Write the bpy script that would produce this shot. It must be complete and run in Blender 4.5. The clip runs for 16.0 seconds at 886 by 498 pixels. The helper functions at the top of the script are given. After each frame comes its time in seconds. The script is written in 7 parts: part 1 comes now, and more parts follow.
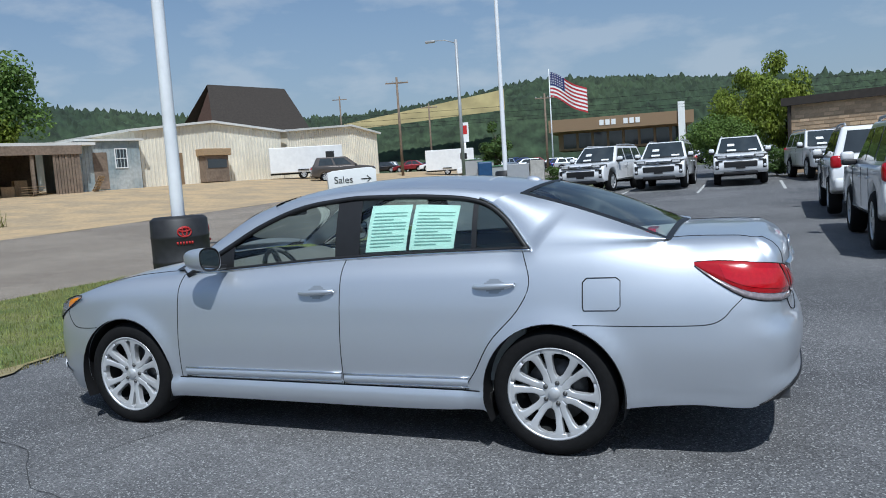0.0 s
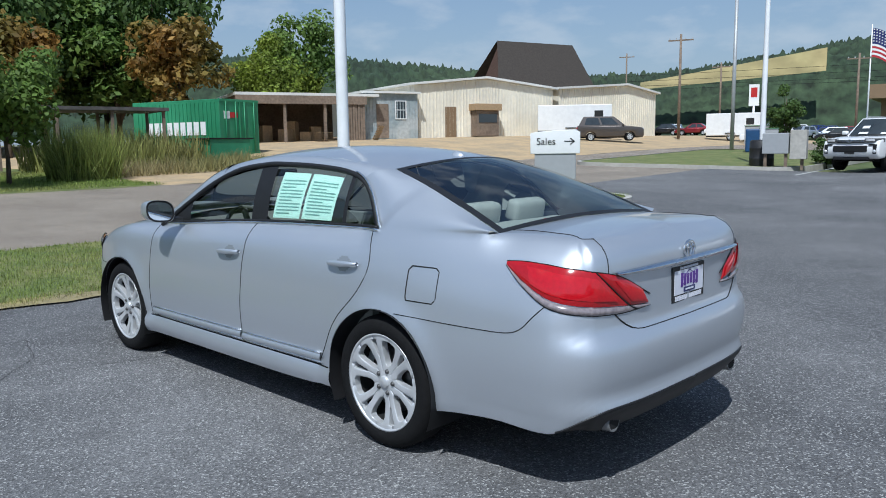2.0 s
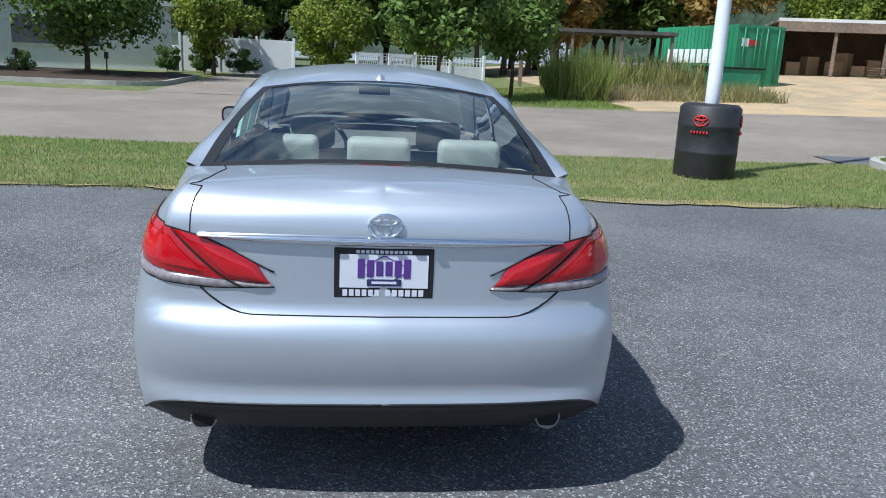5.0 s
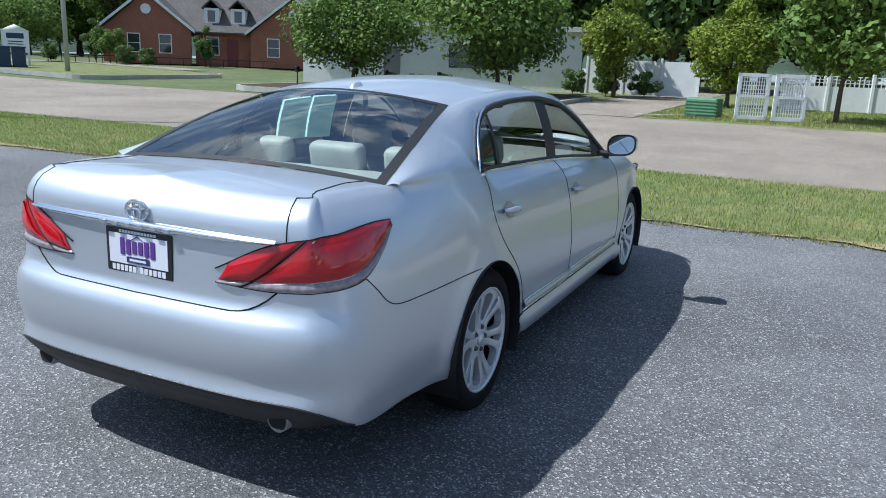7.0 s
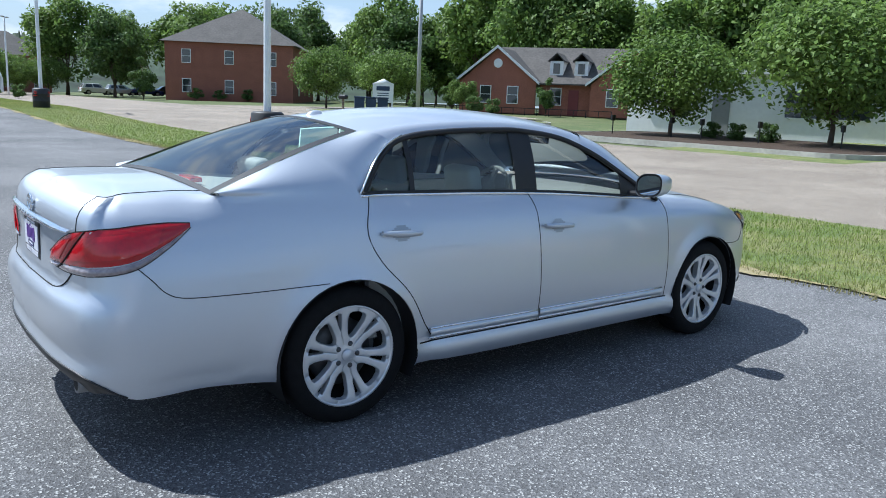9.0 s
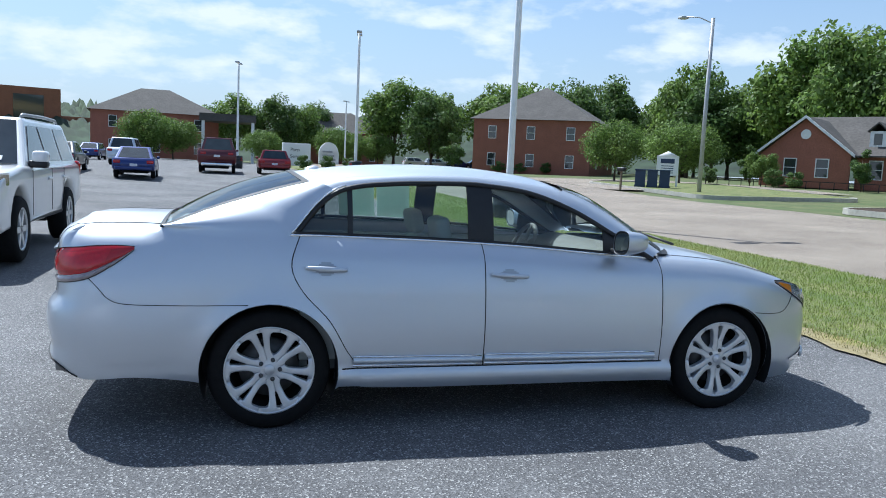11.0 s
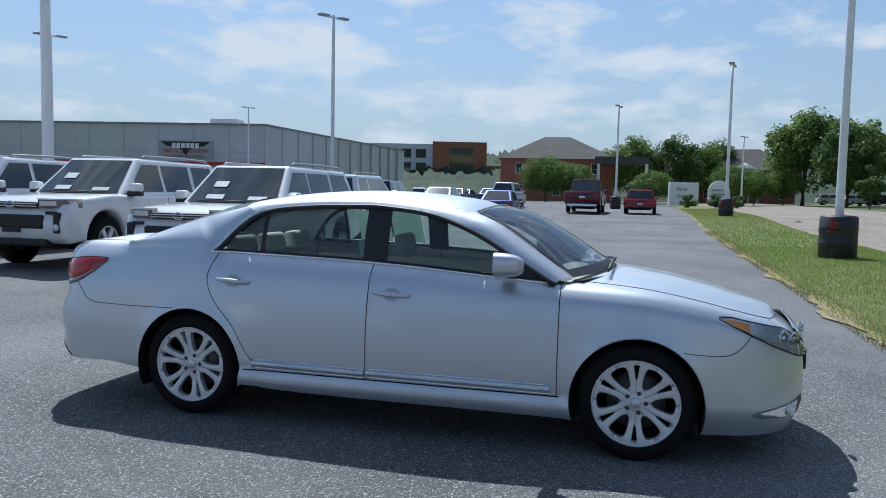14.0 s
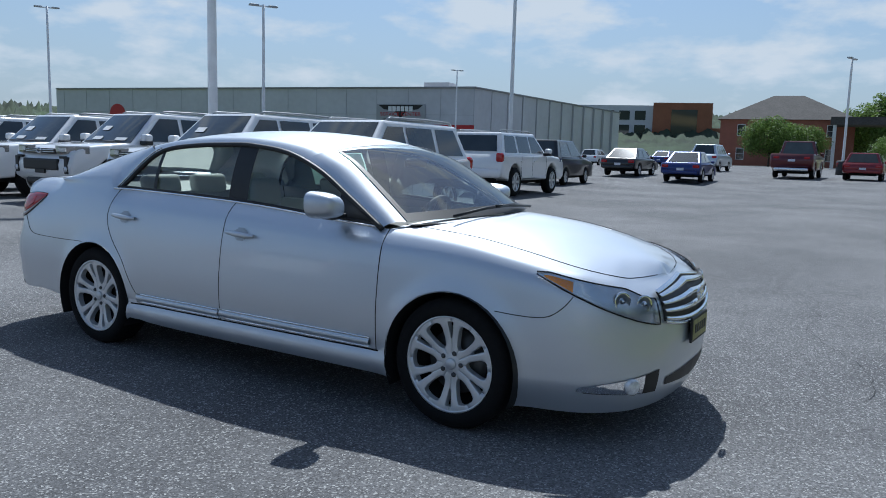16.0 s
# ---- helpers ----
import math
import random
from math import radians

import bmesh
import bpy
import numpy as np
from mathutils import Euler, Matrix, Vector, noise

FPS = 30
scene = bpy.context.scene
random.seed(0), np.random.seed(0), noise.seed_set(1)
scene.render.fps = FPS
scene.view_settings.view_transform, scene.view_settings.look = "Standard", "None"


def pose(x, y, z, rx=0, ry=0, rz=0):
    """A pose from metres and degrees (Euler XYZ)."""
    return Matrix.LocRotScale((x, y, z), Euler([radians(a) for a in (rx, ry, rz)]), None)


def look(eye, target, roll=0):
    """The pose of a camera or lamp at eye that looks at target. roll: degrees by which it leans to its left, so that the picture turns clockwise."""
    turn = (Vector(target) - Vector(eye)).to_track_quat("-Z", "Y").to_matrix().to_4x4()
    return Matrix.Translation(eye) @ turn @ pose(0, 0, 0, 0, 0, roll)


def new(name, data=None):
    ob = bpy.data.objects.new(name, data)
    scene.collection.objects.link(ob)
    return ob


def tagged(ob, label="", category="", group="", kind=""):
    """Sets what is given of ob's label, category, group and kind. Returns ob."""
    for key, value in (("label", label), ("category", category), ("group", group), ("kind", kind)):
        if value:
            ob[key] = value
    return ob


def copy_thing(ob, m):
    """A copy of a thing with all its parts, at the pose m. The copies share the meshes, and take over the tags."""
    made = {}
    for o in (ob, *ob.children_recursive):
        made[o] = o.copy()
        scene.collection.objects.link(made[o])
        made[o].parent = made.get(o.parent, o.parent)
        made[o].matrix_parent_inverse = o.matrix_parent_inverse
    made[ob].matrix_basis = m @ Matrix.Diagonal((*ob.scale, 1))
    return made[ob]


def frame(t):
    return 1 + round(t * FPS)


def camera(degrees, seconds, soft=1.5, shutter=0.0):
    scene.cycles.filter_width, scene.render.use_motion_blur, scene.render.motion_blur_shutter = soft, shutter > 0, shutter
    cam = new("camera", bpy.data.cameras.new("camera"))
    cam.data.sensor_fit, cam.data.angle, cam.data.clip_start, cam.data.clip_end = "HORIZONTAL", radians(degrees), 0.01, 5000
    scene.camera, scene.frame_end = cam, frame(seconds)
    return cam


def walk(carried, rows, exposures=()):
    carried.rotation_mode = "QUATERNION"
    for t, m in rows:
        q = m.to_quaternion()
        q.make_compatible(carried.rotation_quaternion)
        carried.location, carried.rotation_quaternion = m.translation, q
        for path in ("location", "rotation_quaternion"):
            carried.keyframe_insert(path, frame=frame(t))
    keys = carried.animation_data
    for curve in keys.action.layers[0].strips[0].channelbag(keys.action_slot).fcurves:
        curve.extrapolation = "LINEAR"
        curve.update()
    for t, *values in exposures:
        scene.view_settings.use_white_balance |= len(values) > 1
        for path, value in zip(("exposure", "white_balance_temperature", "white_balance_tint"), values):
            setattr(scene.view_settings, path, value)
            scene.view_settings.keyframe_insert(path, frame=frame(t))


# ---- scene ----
cam = camera(60.0, 16.0, 0.95)

PATH = [
    (0, (2.394, -4.644, 1.486), (1.638, -2.802, 1.295), -3.75),
    (0.5, (2.857, -4.363, 1.484), (1.944, -2.595, 1.282), -3.52),
    (1, (3.317, -4.086, 1.493), (2.245, -2.412, 1.278), -2.98),
    (1.5, (3.724, -3.703, 1.480), (2.502, -2.138, 1.243), -1.83),
    (2, (4.146, -3.312, 1.483), (2.781, -1.876, 1.214), -0.77),
    (2.5, (4.412, -2.819, 1.469), (2.923, -1.521, 1.156), 0.29),
    (3, (4.667, -2.302, 1.478), (3.061, -1.166, 1.116), 1.26),
    (3.5, (4.806, -1.768, 1.463), (3.093, -0.818, 1.059), 2.14),
    (4, (4.962, -1.213, 1.494), (3.150, -0.483, 1.062), 2.65),
    (6.5, (4.706, 1.604, 1.519), (2.856, 1.005, 1.047), 2.19),
    (7, (4.492, 2.132, 1.530), (2.736, 1.291, 1.071), 2.31),
    (7.5, (4.227, 2.611, 1.509), (2.582, 1.561, 1.067), 2.51),
    (8, (3.958, 3.082, 1.516), (2.435, 1.856, 1.093), 2.79),
    (8.5, (3.601, 3.483, 1.495), (2.223, 2.090, 1.095), 2.67),
    (9, (3.211, 3.845, 1.509), (1.994, 2.300, 1.138), 2.43),
    (9.5, (2.786, 4.136, 1.492), (1.748, 2.460, 1.158), 2.49),
    (10, (2.425, 4.496, 1.505), (1.563, 2.714, 1.215), 2.63),
    (12.5, (0.118, 5.396, 1.477), (0.110, 3.404, 1.299), 1.82),
    (13, (-0.407, 5.390, 1.484), (-0.224, 3.405, 1.312), 1.32),
    (13.5, (-0.928, 5.337, 1.483), (-0.559, 3.378, 1.330), 1.00),
    (14, (-1.453, 5.220, 1.484), (-0.933, 3.294, 1.336), 1.19),
    (14.5, (-1.986, 5.066, 1.490), (-1.339, 3.179, 1.343), 1.47),
    (15, (-2.477, 4.801, 1.475), (-1.716, 2.958, 1.307), 1.85),
    (15.5, (-2.944, 4.473, 1.421), (-2.055, 2.693, 1.215), 1.92),
    (16, (-3.297, 4.063, 1.382), (-2.265, 2.370, 1.127), 1.59),
]
walk(cam, [(t, look(eye, target, roll)) for t, eye, target, roll in PATH],
     [(0, -0.16, 5600, 6), (3, 0.10, 5600, 6), (7, 0.50, 5600, 6), (10, 0.70, 5600, 6), (12.5, 0.38, 5600, 6), (16, 0.07, 5600, 6)])


# ---------- world and light ----------
SUN_FROM = Vector((0.36, -0.60, 1.03)).normalized()
world = bpy.data.worlds.new("sky")
scene.world = world
world.use_nodes = True
wn, wl = world.node_tree.nodes, world.node_tree.links
sky_tex = wn.new("ShaderNodeTexSky")
sky_tex.sky_type, sky_tex.sun_disc = "NISHITA", False
sky_tex.sun_elevation, sky_tex.sun_rotation = math.asin(SUN_FROM.z), math.atan2(SUN_FROM.x, SUN_FROM.y)
sky_tex.air_density, sky_tex.dust_density, sky_tex.ozone_density = 1.0, 0.6, 1.2
# soft cumulus clouds, flattened towards the horizon
geo = wn.new("ShaderNodeTexCoord")
sep = wn.new("ShaderNodeSeparateXYZ")
wl.new(geo.outputs["Generated"], sep.inputs[0])
flat = wn.new("ShaderNodeMath")
flat.operation = "MULTIPLY_ADD"
flat.inputs[1].default_value, flat.inputs[2].default_value = 2.6, 0.0
wl.new(sep.outputs["Z"], flat.inputs[0])
comb = wn.new("ShaderNodeCombineXYZ")
wl.new(sep.outputs["X"], comb.inputs[0]), wl.new(sep.outputs["Y"], comb.inputs[1]), wl.new(flat.outputs[0], comb.inputs[2])
cloud = wn.new("ShaderNodeTexNoise")
cloud.inputs["Scale"].default_value, cloud.inputs["Detail"].default_value, cloud.inputs["Roughness"].default_value = 7.5, 11.0, 0.55
wl.new(comb.outputs[0], cloud.inputs["Vector"])
cr = wn.new("ShaderNodeValToRGB")
cr.color_ramp.elements[0].position, cr.color_ramp.elements[1].position = 0.49, 0.64
wl.new(cloud.outputs[0], cr.inputs[0])
mixw = wn.new("ShaderNodeMix")
mixw.data_type = "RGBA"
more = wn.new("ShaderNodeMapRange")
more.inputs[1].default_value, more.inputs[2].default_value, more.inputs[3].default_value, more.inputs[4].default_value = 0.5, -0.4, 0.4, 0.95
wl.new(sep.outputs["Y"], more.inputs[0])
amount = wn.new("ShaderNodeMath")
amount.operation = "MULTIPLY"
wl.new(cr.outputs[0], amount.inputs[0]), wl.new(more.outputs[0], amount.inputs[1])
wl.new(amount.outputs[0], mixw.inputs[0])
wl.new(sky_tex.outputs[0], mixw.inputs[6])
mixw.inputs[7].default_value = (6.6, 6.75, 6.9, 1)
wn["Background"].inputs["Strength"].default_value = 0.094
# pale blue haze low over the horizon
hz_ = wn.new("ShaderNodeMapRange")
hz_.inputs[1].default_value, hz_.inputs[2].default_value, hz_.inputs[3].default_value, hz_.inputs[4].default_value = 0.0, 0.32, 0.9, 0.0
wl.new(sep.outputs["Z"], hz_.inputs[0])
mixh = wn.new("ShaderNodeMix")
mixh.data_type = "RGBA"
wl.new(hz_.outputs[0], mixh.inputs[0])
wl.new(sky_tex.outputs[0], mixh.inputs[6])
mixh.inputs[7].default_value = (3.7, 4.25, 4.9, 1)
wl.new(mixh.outputs[2], mixw.inputs[6])
wl.new(mixw.outputs[2], wn["Background"].inputs["Color"])
sun = new("sun", bpy.data.lights.new("sun", "SUN"))
sun.data.energy, sun.data.angle, sun.data.color = 4.4, radians(0.6), (1.0, 0.95, 0.88)
sun.matrix_world = look(SUN_FROM * 60, (0, 0, 0))


# ---------- materials ----------
def mat(name, color, rough=0.6, metal=0.0, vary=0.15, scale=8.0, bump=0.0, bump_scale=60.0, coat=0.0, per_object=0.0, color2=None, stain=0.0, spec=0.5):
    """A surface with grain at two scales; color2 is mixed in by large noise, per_object shifts the value piece by piece."""
    m = bpy.data.materials.new(name)
    m.use_nodes = True
    n, l = m.node_tree.nodes, m.node_tree.links
    b = n["Principled BSDF"]
    b.inputs["Roughness"].default_value, b.inputs["Metallic"].default_value = rough, metal
    b.inputs["Coat Weight"].default_value, b.inputs["Coat Roughness"].default_value = coat, 0.04
    b.inputs["Specular IOR Level"].default_value = spec
    tc = n.new("ShaderNodeTexCoord")
    big, fine = n.new("ShaderNodeTexNoise"), n.new("ShaderNodeTexNoise")
    big.inputs["Scale"].default_value, big.inputs["Detail"].default_value = scale * 0.12, 4
    fine.inputs["Scale"].default_value, fine.inputs["Detail"].default_value = scale, 6
    for t in (big, fine):
        l.new(tc.outputs["Object"], t.inputs["Vector"])
    c1 = n.new("ShaderNodeRGB")
    c1.outputs[0].default_value = (*color, 1)
    out = c1.outputs[0]
    if color2:
        mx = n.new("ShaderNodeMix")
        mx.data_type = "RGBA"
        rp = n.new("ShaderNodeMapRange")
        rp.inputs[1].default_value, rp.inputs[2].default_value = 0.4, 0.62
        l.new(big.outputs[0], rp.inputs[0]), l.new(rp.outputs[0], mx.inputs[0])
        l.new(out, mx.inputs[6])
        mx.inputs[7].default_value = (*color2, 1)
        out = mx.outputs[2]
    if vary or per_object or stain:
        hs = n.new("ShaderNodeHueSaturation")
        mr = n.new("ShaderNodeMapRange")
        mr.inputs[1].default_value, mr.inputs[2].default_value = 0.25, 0.75
        mr.inputs[3].default_value, mr.inputs[4].default_value = 1 - vary, 1 + vary
        l.new(fine.outputs[0], mr.inputs[0])
        val = mr.outputs[0]
        if stain:
            ms = n.new("ShaderNodeMapRange")
            ms.inputs[1].default_value, ms.inputs[2].default_value = 0.3, 0.7
            ms.inputs[3].default_value, ms.inputs[4].default_value = 1 - stain, 1 + stain
            l.new(big.outputs[0], ms.inputs[0])
            mul = n.new("ShaderNodeMath")
            mul.operation = "MULTIPLY"
            l.new(val, mul.inputs[0]), l.new(ms.outputs[0], mul.inputs[1])
            val = mul.outputs[0]
        if per_object:
            oi = n.new("ShaderNodeObjectInfo")
            mo = n.new("ShaderNodeMapRange")
            mo.inputs[3].default_value, mo.inputs[4].default_value = 1 - per_object, 1 + per_object
            l.new(oi.outputs["Random"], mo.inputs[0])
            mul = n.new("ShaderNodeMath")
            mul.operation = "MULTIPLY"
            l.new(val, mul.inputs[0]), l.new(mo.outputs[0], mul.inputs[1])
            val = mul.outputs[0]
        l.new(val, hs.inputs["Value"]), l.new(out, hs.inputs["Color"])
        out = hs.outputs[0]
    l.new(out, b.inputs["Base Color"])
    if bump:
        bn, bt = n.new("ShaderNodeBump"), n.new("ShaderNodeTexNoise")
        bt.inputs["Scale"].default_value, bt.inputs["Detail"].default_value = bump_scale, 5
        l.new(tc.outputs["Object"], bt.inputs["Vector"])
        bn.inputs["Strength"].default_value, bn.inputs["Distance"].default_value = bump, 0.02
        l.new(bt.outputs[0], bn.inputs["Height"]), l.new(bn.outputs[0], b.inputs["Normal"])
    return m


def asphalt(name, dark, light, speck):
    """Aggregate in bitumen: stone specks, mottled tone, worn patches."""
    m = mat(name, dark, 0.88, vary=0.12, scale=3.0, color2=light, stain=0.12)
    n, l = m.node_tree.nodes, m.node_tree.links
    b = n["Principled BSDF"]
    old = b.inputs["Base Color"].links[0].from_socket
    tc = n.new("ShaderNodeTexCoord")
    vo = n.new("ShaderNodeTexVoronoi")
    vo.inputs["Scale"].default_value = 120
    l.new(tc.outputs["Object"], vo.inputs["Vector"])
    sp = n.new("ShaderNodeSeparateColor")
    l.new(vo.outputs["Color"], sp.inputs[0])
    rp = n.new("ShaderNodeMapRange")
    rp.inputs[1].default_value, rp.inputs[2].default_value, rp.inputs[4].default_value = 0.84, 0.97, 0.9
    l.new(sp.outputs[0], rp.inputs[0])
    # each stone its own tone
    tone, hs = n.new("ShaderNodeMapRange"), n.new("ShaderNodeHueSaturation")
    tone.inputs[3].default_value, tone.inputs[4].default_value = 0.55, 1.38
    l.new(sp.outputs[1], tone.inputs[0]), l.new(tone.outputs[0], hs.inputs["Value"]), l.new(old, hs.inputs["Color"])
    old = hs.outputs[0]
    mx = n.new("ShaderNodeMix")
    mx.data_type = "RGBA"
    l.new(rp.outputs[0], mx.inputs[0]), l.new(old, mx.inputs[6])
    mx.inputs[7].default_value = (*speck, 1)
    l.new(mx.outputs[2], b.inputs["Base Color"])
    bn = n.new("ShaderNodeBump")
    bn.inputs["Strength"].default_value, bn.inputs["Distance"].default_value = 0.6, 0.008
    l.new(vo.outputs["Distance"], bn.inputs["Height"]), l.new(bn.outputs[0], b.inputs["Normal"])
    return m


def glass(name, tint, rough=0.0, ior=1.7):
    """A thin pane: tinted see-through with a mirror coat by Fresnel."""
    m = bpy.data.materials.new(name)
    m.use_nodes = True
    n, l = m.node_tree.nodes, m.node_tree.links
    n.remove(n["Principled BSDF"])
    tr, gl, fr, mx = n.new("ShaderNodeBsdfTransparent"), n.new("ShaderNodeBsdfGlossy"), n.new("ShaderNodeFresnel"), n.new("ShaderNodeMixShader")
    tr.inputs[0].default_value = (*tint, 1)
    gl.inputs["Roughness"].default_value = rough
    fr.inputs[0].default_value = ior
    l.new(fr.outputs[0], mx.inputs[0]), l.new(tr.outputs[0], mx.inputs[1]), l.new(gl.outputs[0], mx.inputs[2])
    l.new(mx.outputs[0], n["Material Output"].inputs[0])
    return m


def car_paint(name, color, metal=0.6, rough=0.32):
    m = mat(name, color, rough, metal, vary=0.03, scale=900.0, coat=0.7)
    return m


M = {}
M["lot"] = asphalt("lot_asphalt", (0.100, 0.100, 0.104), (0.140, 0.139, 0.141), (0.40, 0.40, 0.39))
M["road"] = asphalt("road_asphalt", (0.235, 0.193, 0.150), (0.262, 0.218, 0.170), (0.36, 0.34, 0.31))
M["grass"] = mat("grass", (0.115, 0.15, 0.04), 0.9, vary=0.35, scale=14, color2=(0.19, 0.19, 0.07), bump=0.8, bump_scale=40)
M["meadow"] = mat("meadow", (0.075, 0.105, 0.03), 0.95, vary=0.3, scale=3, color2=(0.12, 0.13, 0.05), bump=0.6, bump_scale=9)
M["dirt"] = mat("dirt", (0.50, 0.36, 0.20), 0.95, vary=0.15, scale=5, color2=(0.38, 0.29, 0.18), bump=0.4, bump_scale=20)
M["straw"] = mat("dry_grass", (0.27, 0.225, 0.12), 0.95, vary=0.3, scale=12, color2=(0.28, 0.24, 0.09), bump=0.5)
M["concrete"] = mat("concrete", (0.42, 0.40, 0.36), 0.9, vary=0.15, scale=9, stain=0.15, bump=0.2)
M["mulch"] = mat("mulch", (0.055, 0.035, 0.022), 0.95, vary=0.5, scale=30, bump=0.8)
M["white"] = mat("white_paint", (0.78, 0.78, 0.77), 0.45, vary=0.05, scale=4, stain=0.05)
M["vinyl"] = mat("white_vinyl", (0.76, 0.76, 0.75), 0.5, vary=0.05, stain=0.06, scale=3)
M["grey_metal"] = mat("galvanised", (0.42, 0.43, 0.44), 0.5, 0.3, vary=0.1, scale=6, stain=0.1)
M["pole_white"] = mat("pole_paint", (0.82, 0.83, 0.84), 0.45, 0.0, vary=0.06, scale=5, stain=0.06)
M["pole_steel"] = mat("pole_steel", (0.22, 0.22, 0.22), 0.5, 0.3, vary=0.1, scale=5)
M["black"] = mat("black_plastic", (0.012, 0.012, 0.013), 0.5, vary=0.2, scale=20)
M["rubber"] = mat("rubber", (0.009, 0.009, 0.0095), 0.85, vary=0.2, scale=30, bump=0.15, bump_scale=120, spec=0.2)
M["dark"] = mat("dark_void", (0.006, 0.006, 0.006), 0.9, vary=0)
M["barrel"] = mat("black_barrel", (0.022, 0.022, 0.024), 0.55, vary=0.3, scale=9, stain=0.2)
M["red"] = mat("sign_red", (0.45, 0.02, 0.02), 0.45, vary=0.05)
M["chrome"] = mat("chrome", (0.86, 0.87, 0.88), 0.08, 1.0, vary=0.02)
M["alloy"] = mat("alloy", (0.66, 0.67, 0.68), 0.34, 0.45, vary=0.04, scale=20, coat=0.4)
M["silver"] = car_paint("silver_paint", (0.60, 0.635, 0.685), 0.72, 0.42)
M["wpaint"] = mat("white_car_paint", (0.80, 0.80, 0.80), 0.3, vary=0.02, coat=1.0)
M["glass"] = glass("car_glass", (0.80, 0.90, 0.87))
M["glass_screen"] = glass("screen_glass", (0.82, 0.92, 0.90), 0.0, 3.0)
M["glass_rear"] = glass("rear_glass", (0.84, 0.95, 0.93), 0.0, 2.7)
M["glass_dark"] = glass("tinted_glass", (0.35, 0.40, 0.40))
M["wood"] = mat("weathered_wood", (0.20, 0.15, 0.11), 0.85, vary=0.3, scale=6, stain=0.2)
M["brick"] = mat("brick", (0.30, 0.115, 0.075), 0.85, vary=0.25, scale=9, per_object=0.12, stain=0.1)
M["brick_tan"] = mat("brick_tan", (0.52, 0.37, 0.23), 0.85, vary=0.2, scale=6, stain=0.12)
M["shingle"] = mat("shingle", (0.085, 0.078, 0.072), 0.9, vary=0.3, scale=5, stain=0.15, bump=0.4, bump_scale=12)
M["bark"] = mat("bark", (0.10, 0.075, 0.055), 0.95, vary=0.3, scale=12, bump=0.6)


def leaf_mat(name, c, c2):
    m = mat(name, c, 0.6, vary=0.0, scale=0.9, color2=c2, spec=0.3)
    n, l = m.node_tree.nodes, m.node_tree.links
    b = n["Principled BSDF"]
    old = b.inputs["Base Color"].links[0].from_socket
    g, hs, mr = n.new("ShaderNodeNewGeometry"), n.new("ShaderNodeHueSaturation"), n.new("ShaderNodeMapRange")
    mr.inputs[3].default_value, mr.inputs[4].default_value = 0.55, 1.55
    l.new(g.outputs["Random Per Island"], mr.inputs[0]), l.new(mr.outputs[0], hs.inputs["Value"])
    l.new(old, hs.inputs["Color"]), l.new(hs.outputs[0], b.inputs["Base Color"])
    tl, mx = n.new("ShaderNodeBsdfTranslucent"), n.new("ShaderNodeMixShader")
    l.new(hs.outputs[0], tl.inputs[0])
    mx.inputs[0].default_value = 0.4
    l.new(b.outputs[0], mx.inputs[1]), l.new(tl.outputs[0], mx.inputs[2])
    l.new(mx.outputs[0], n["Material Output"].inputs[0])
    return m


M["leaf"] = leaf_mat("leaf_green", (0.155, 0.23, 0.05), (0.105, 0.175, 0.04))
M["leaf_dark"] = leaf_mat("leaf_dark", (0.10, 0.16, 0.042), (0.075, 0.13, 0.036))
M["leaf_yellow"] = leaf_mat("leaf_yellow", (0.24, 0.28, 0.035), (0.13, 0.20, 0.035))
M["leaf_rust"] = leaf_mat("leaf_rust", (0.30, 0.17, 0.045), (0.16, 0.17, 0.04))
M["reed"] = leaf_mat("reed_green", (0.24, 0.28, 0.075), (0.30, 0.28, 0.10))


# ---------- builders ----------
def mesh_of(bm, smooth=False):
    me = bpy.data.meshes.new("m")
    if smooth:
        for f in bm.faces:
            f.smooth = True
    bm.to_mesh(me)
    bm.free()
    return me


def part(name, bm, material, parent=None, label="", smooth=False, loc=None):
    """Links a bmesh as one mesh object under a thing or a part."""
    me = mesh_of(bm, smooth)
    for m in (material if isinstance(material, (list, tuple)) else (material,)):
        me.materials.append(M[m] if isinstance(m, str) else m)
    ob = new(name, me)
    if parent:
        ob.parent = parent
    if loc:
        ob.location = loc
    if label:
        ob["label"] = label
    return ob


def thing(name, m, label, category, group="", kind=""):
    ob = new(name)
    ob.empty_display_size = 0.2
    ob.matrix_basis = m
    return tagged(ob, label, category, group, kind)


def box(x0, x1, y0, y1, z0, z1, bevel=0.0, bm=None):
    own = bmesh.new()
    vs = [own.verts.new((x, y, z)) for x in (x0, x1) for y in (y0, y1) for z in (z0, z1)]
    for q in ((0, 1, 3, 2), (4, 6, 7, 5), (0, 4, 5, 1), (2, 3, 7, 6), (0, 2, 6, 4), (1, 5, 7, 3)):
        own.faces.new([vs[i] for i in q])
    if bevel:
        bmesh.ops.bevel(own, geom=own.edges[:], offset=bevel, segments=2, profile=0.5, affect="EDGES")
    bmesh.ops.recalc_face_normals(own, faces=own.faces[:])
    if bm is None:
        return own
    join(bm, own)
    return bm


def join(bm, other, m=None):
    """Moves other's faces into bm."""
    vm = {v: bm.verts.new(m @ v.co if m else v.co) for v in other.verts}
    for f in other.faces:
        nf = bm.faces.new([vm[v] for v in f.verts])
        nf.material_index, nf.smooth = f.material_index, f.smooth
    other.free()
    return bm


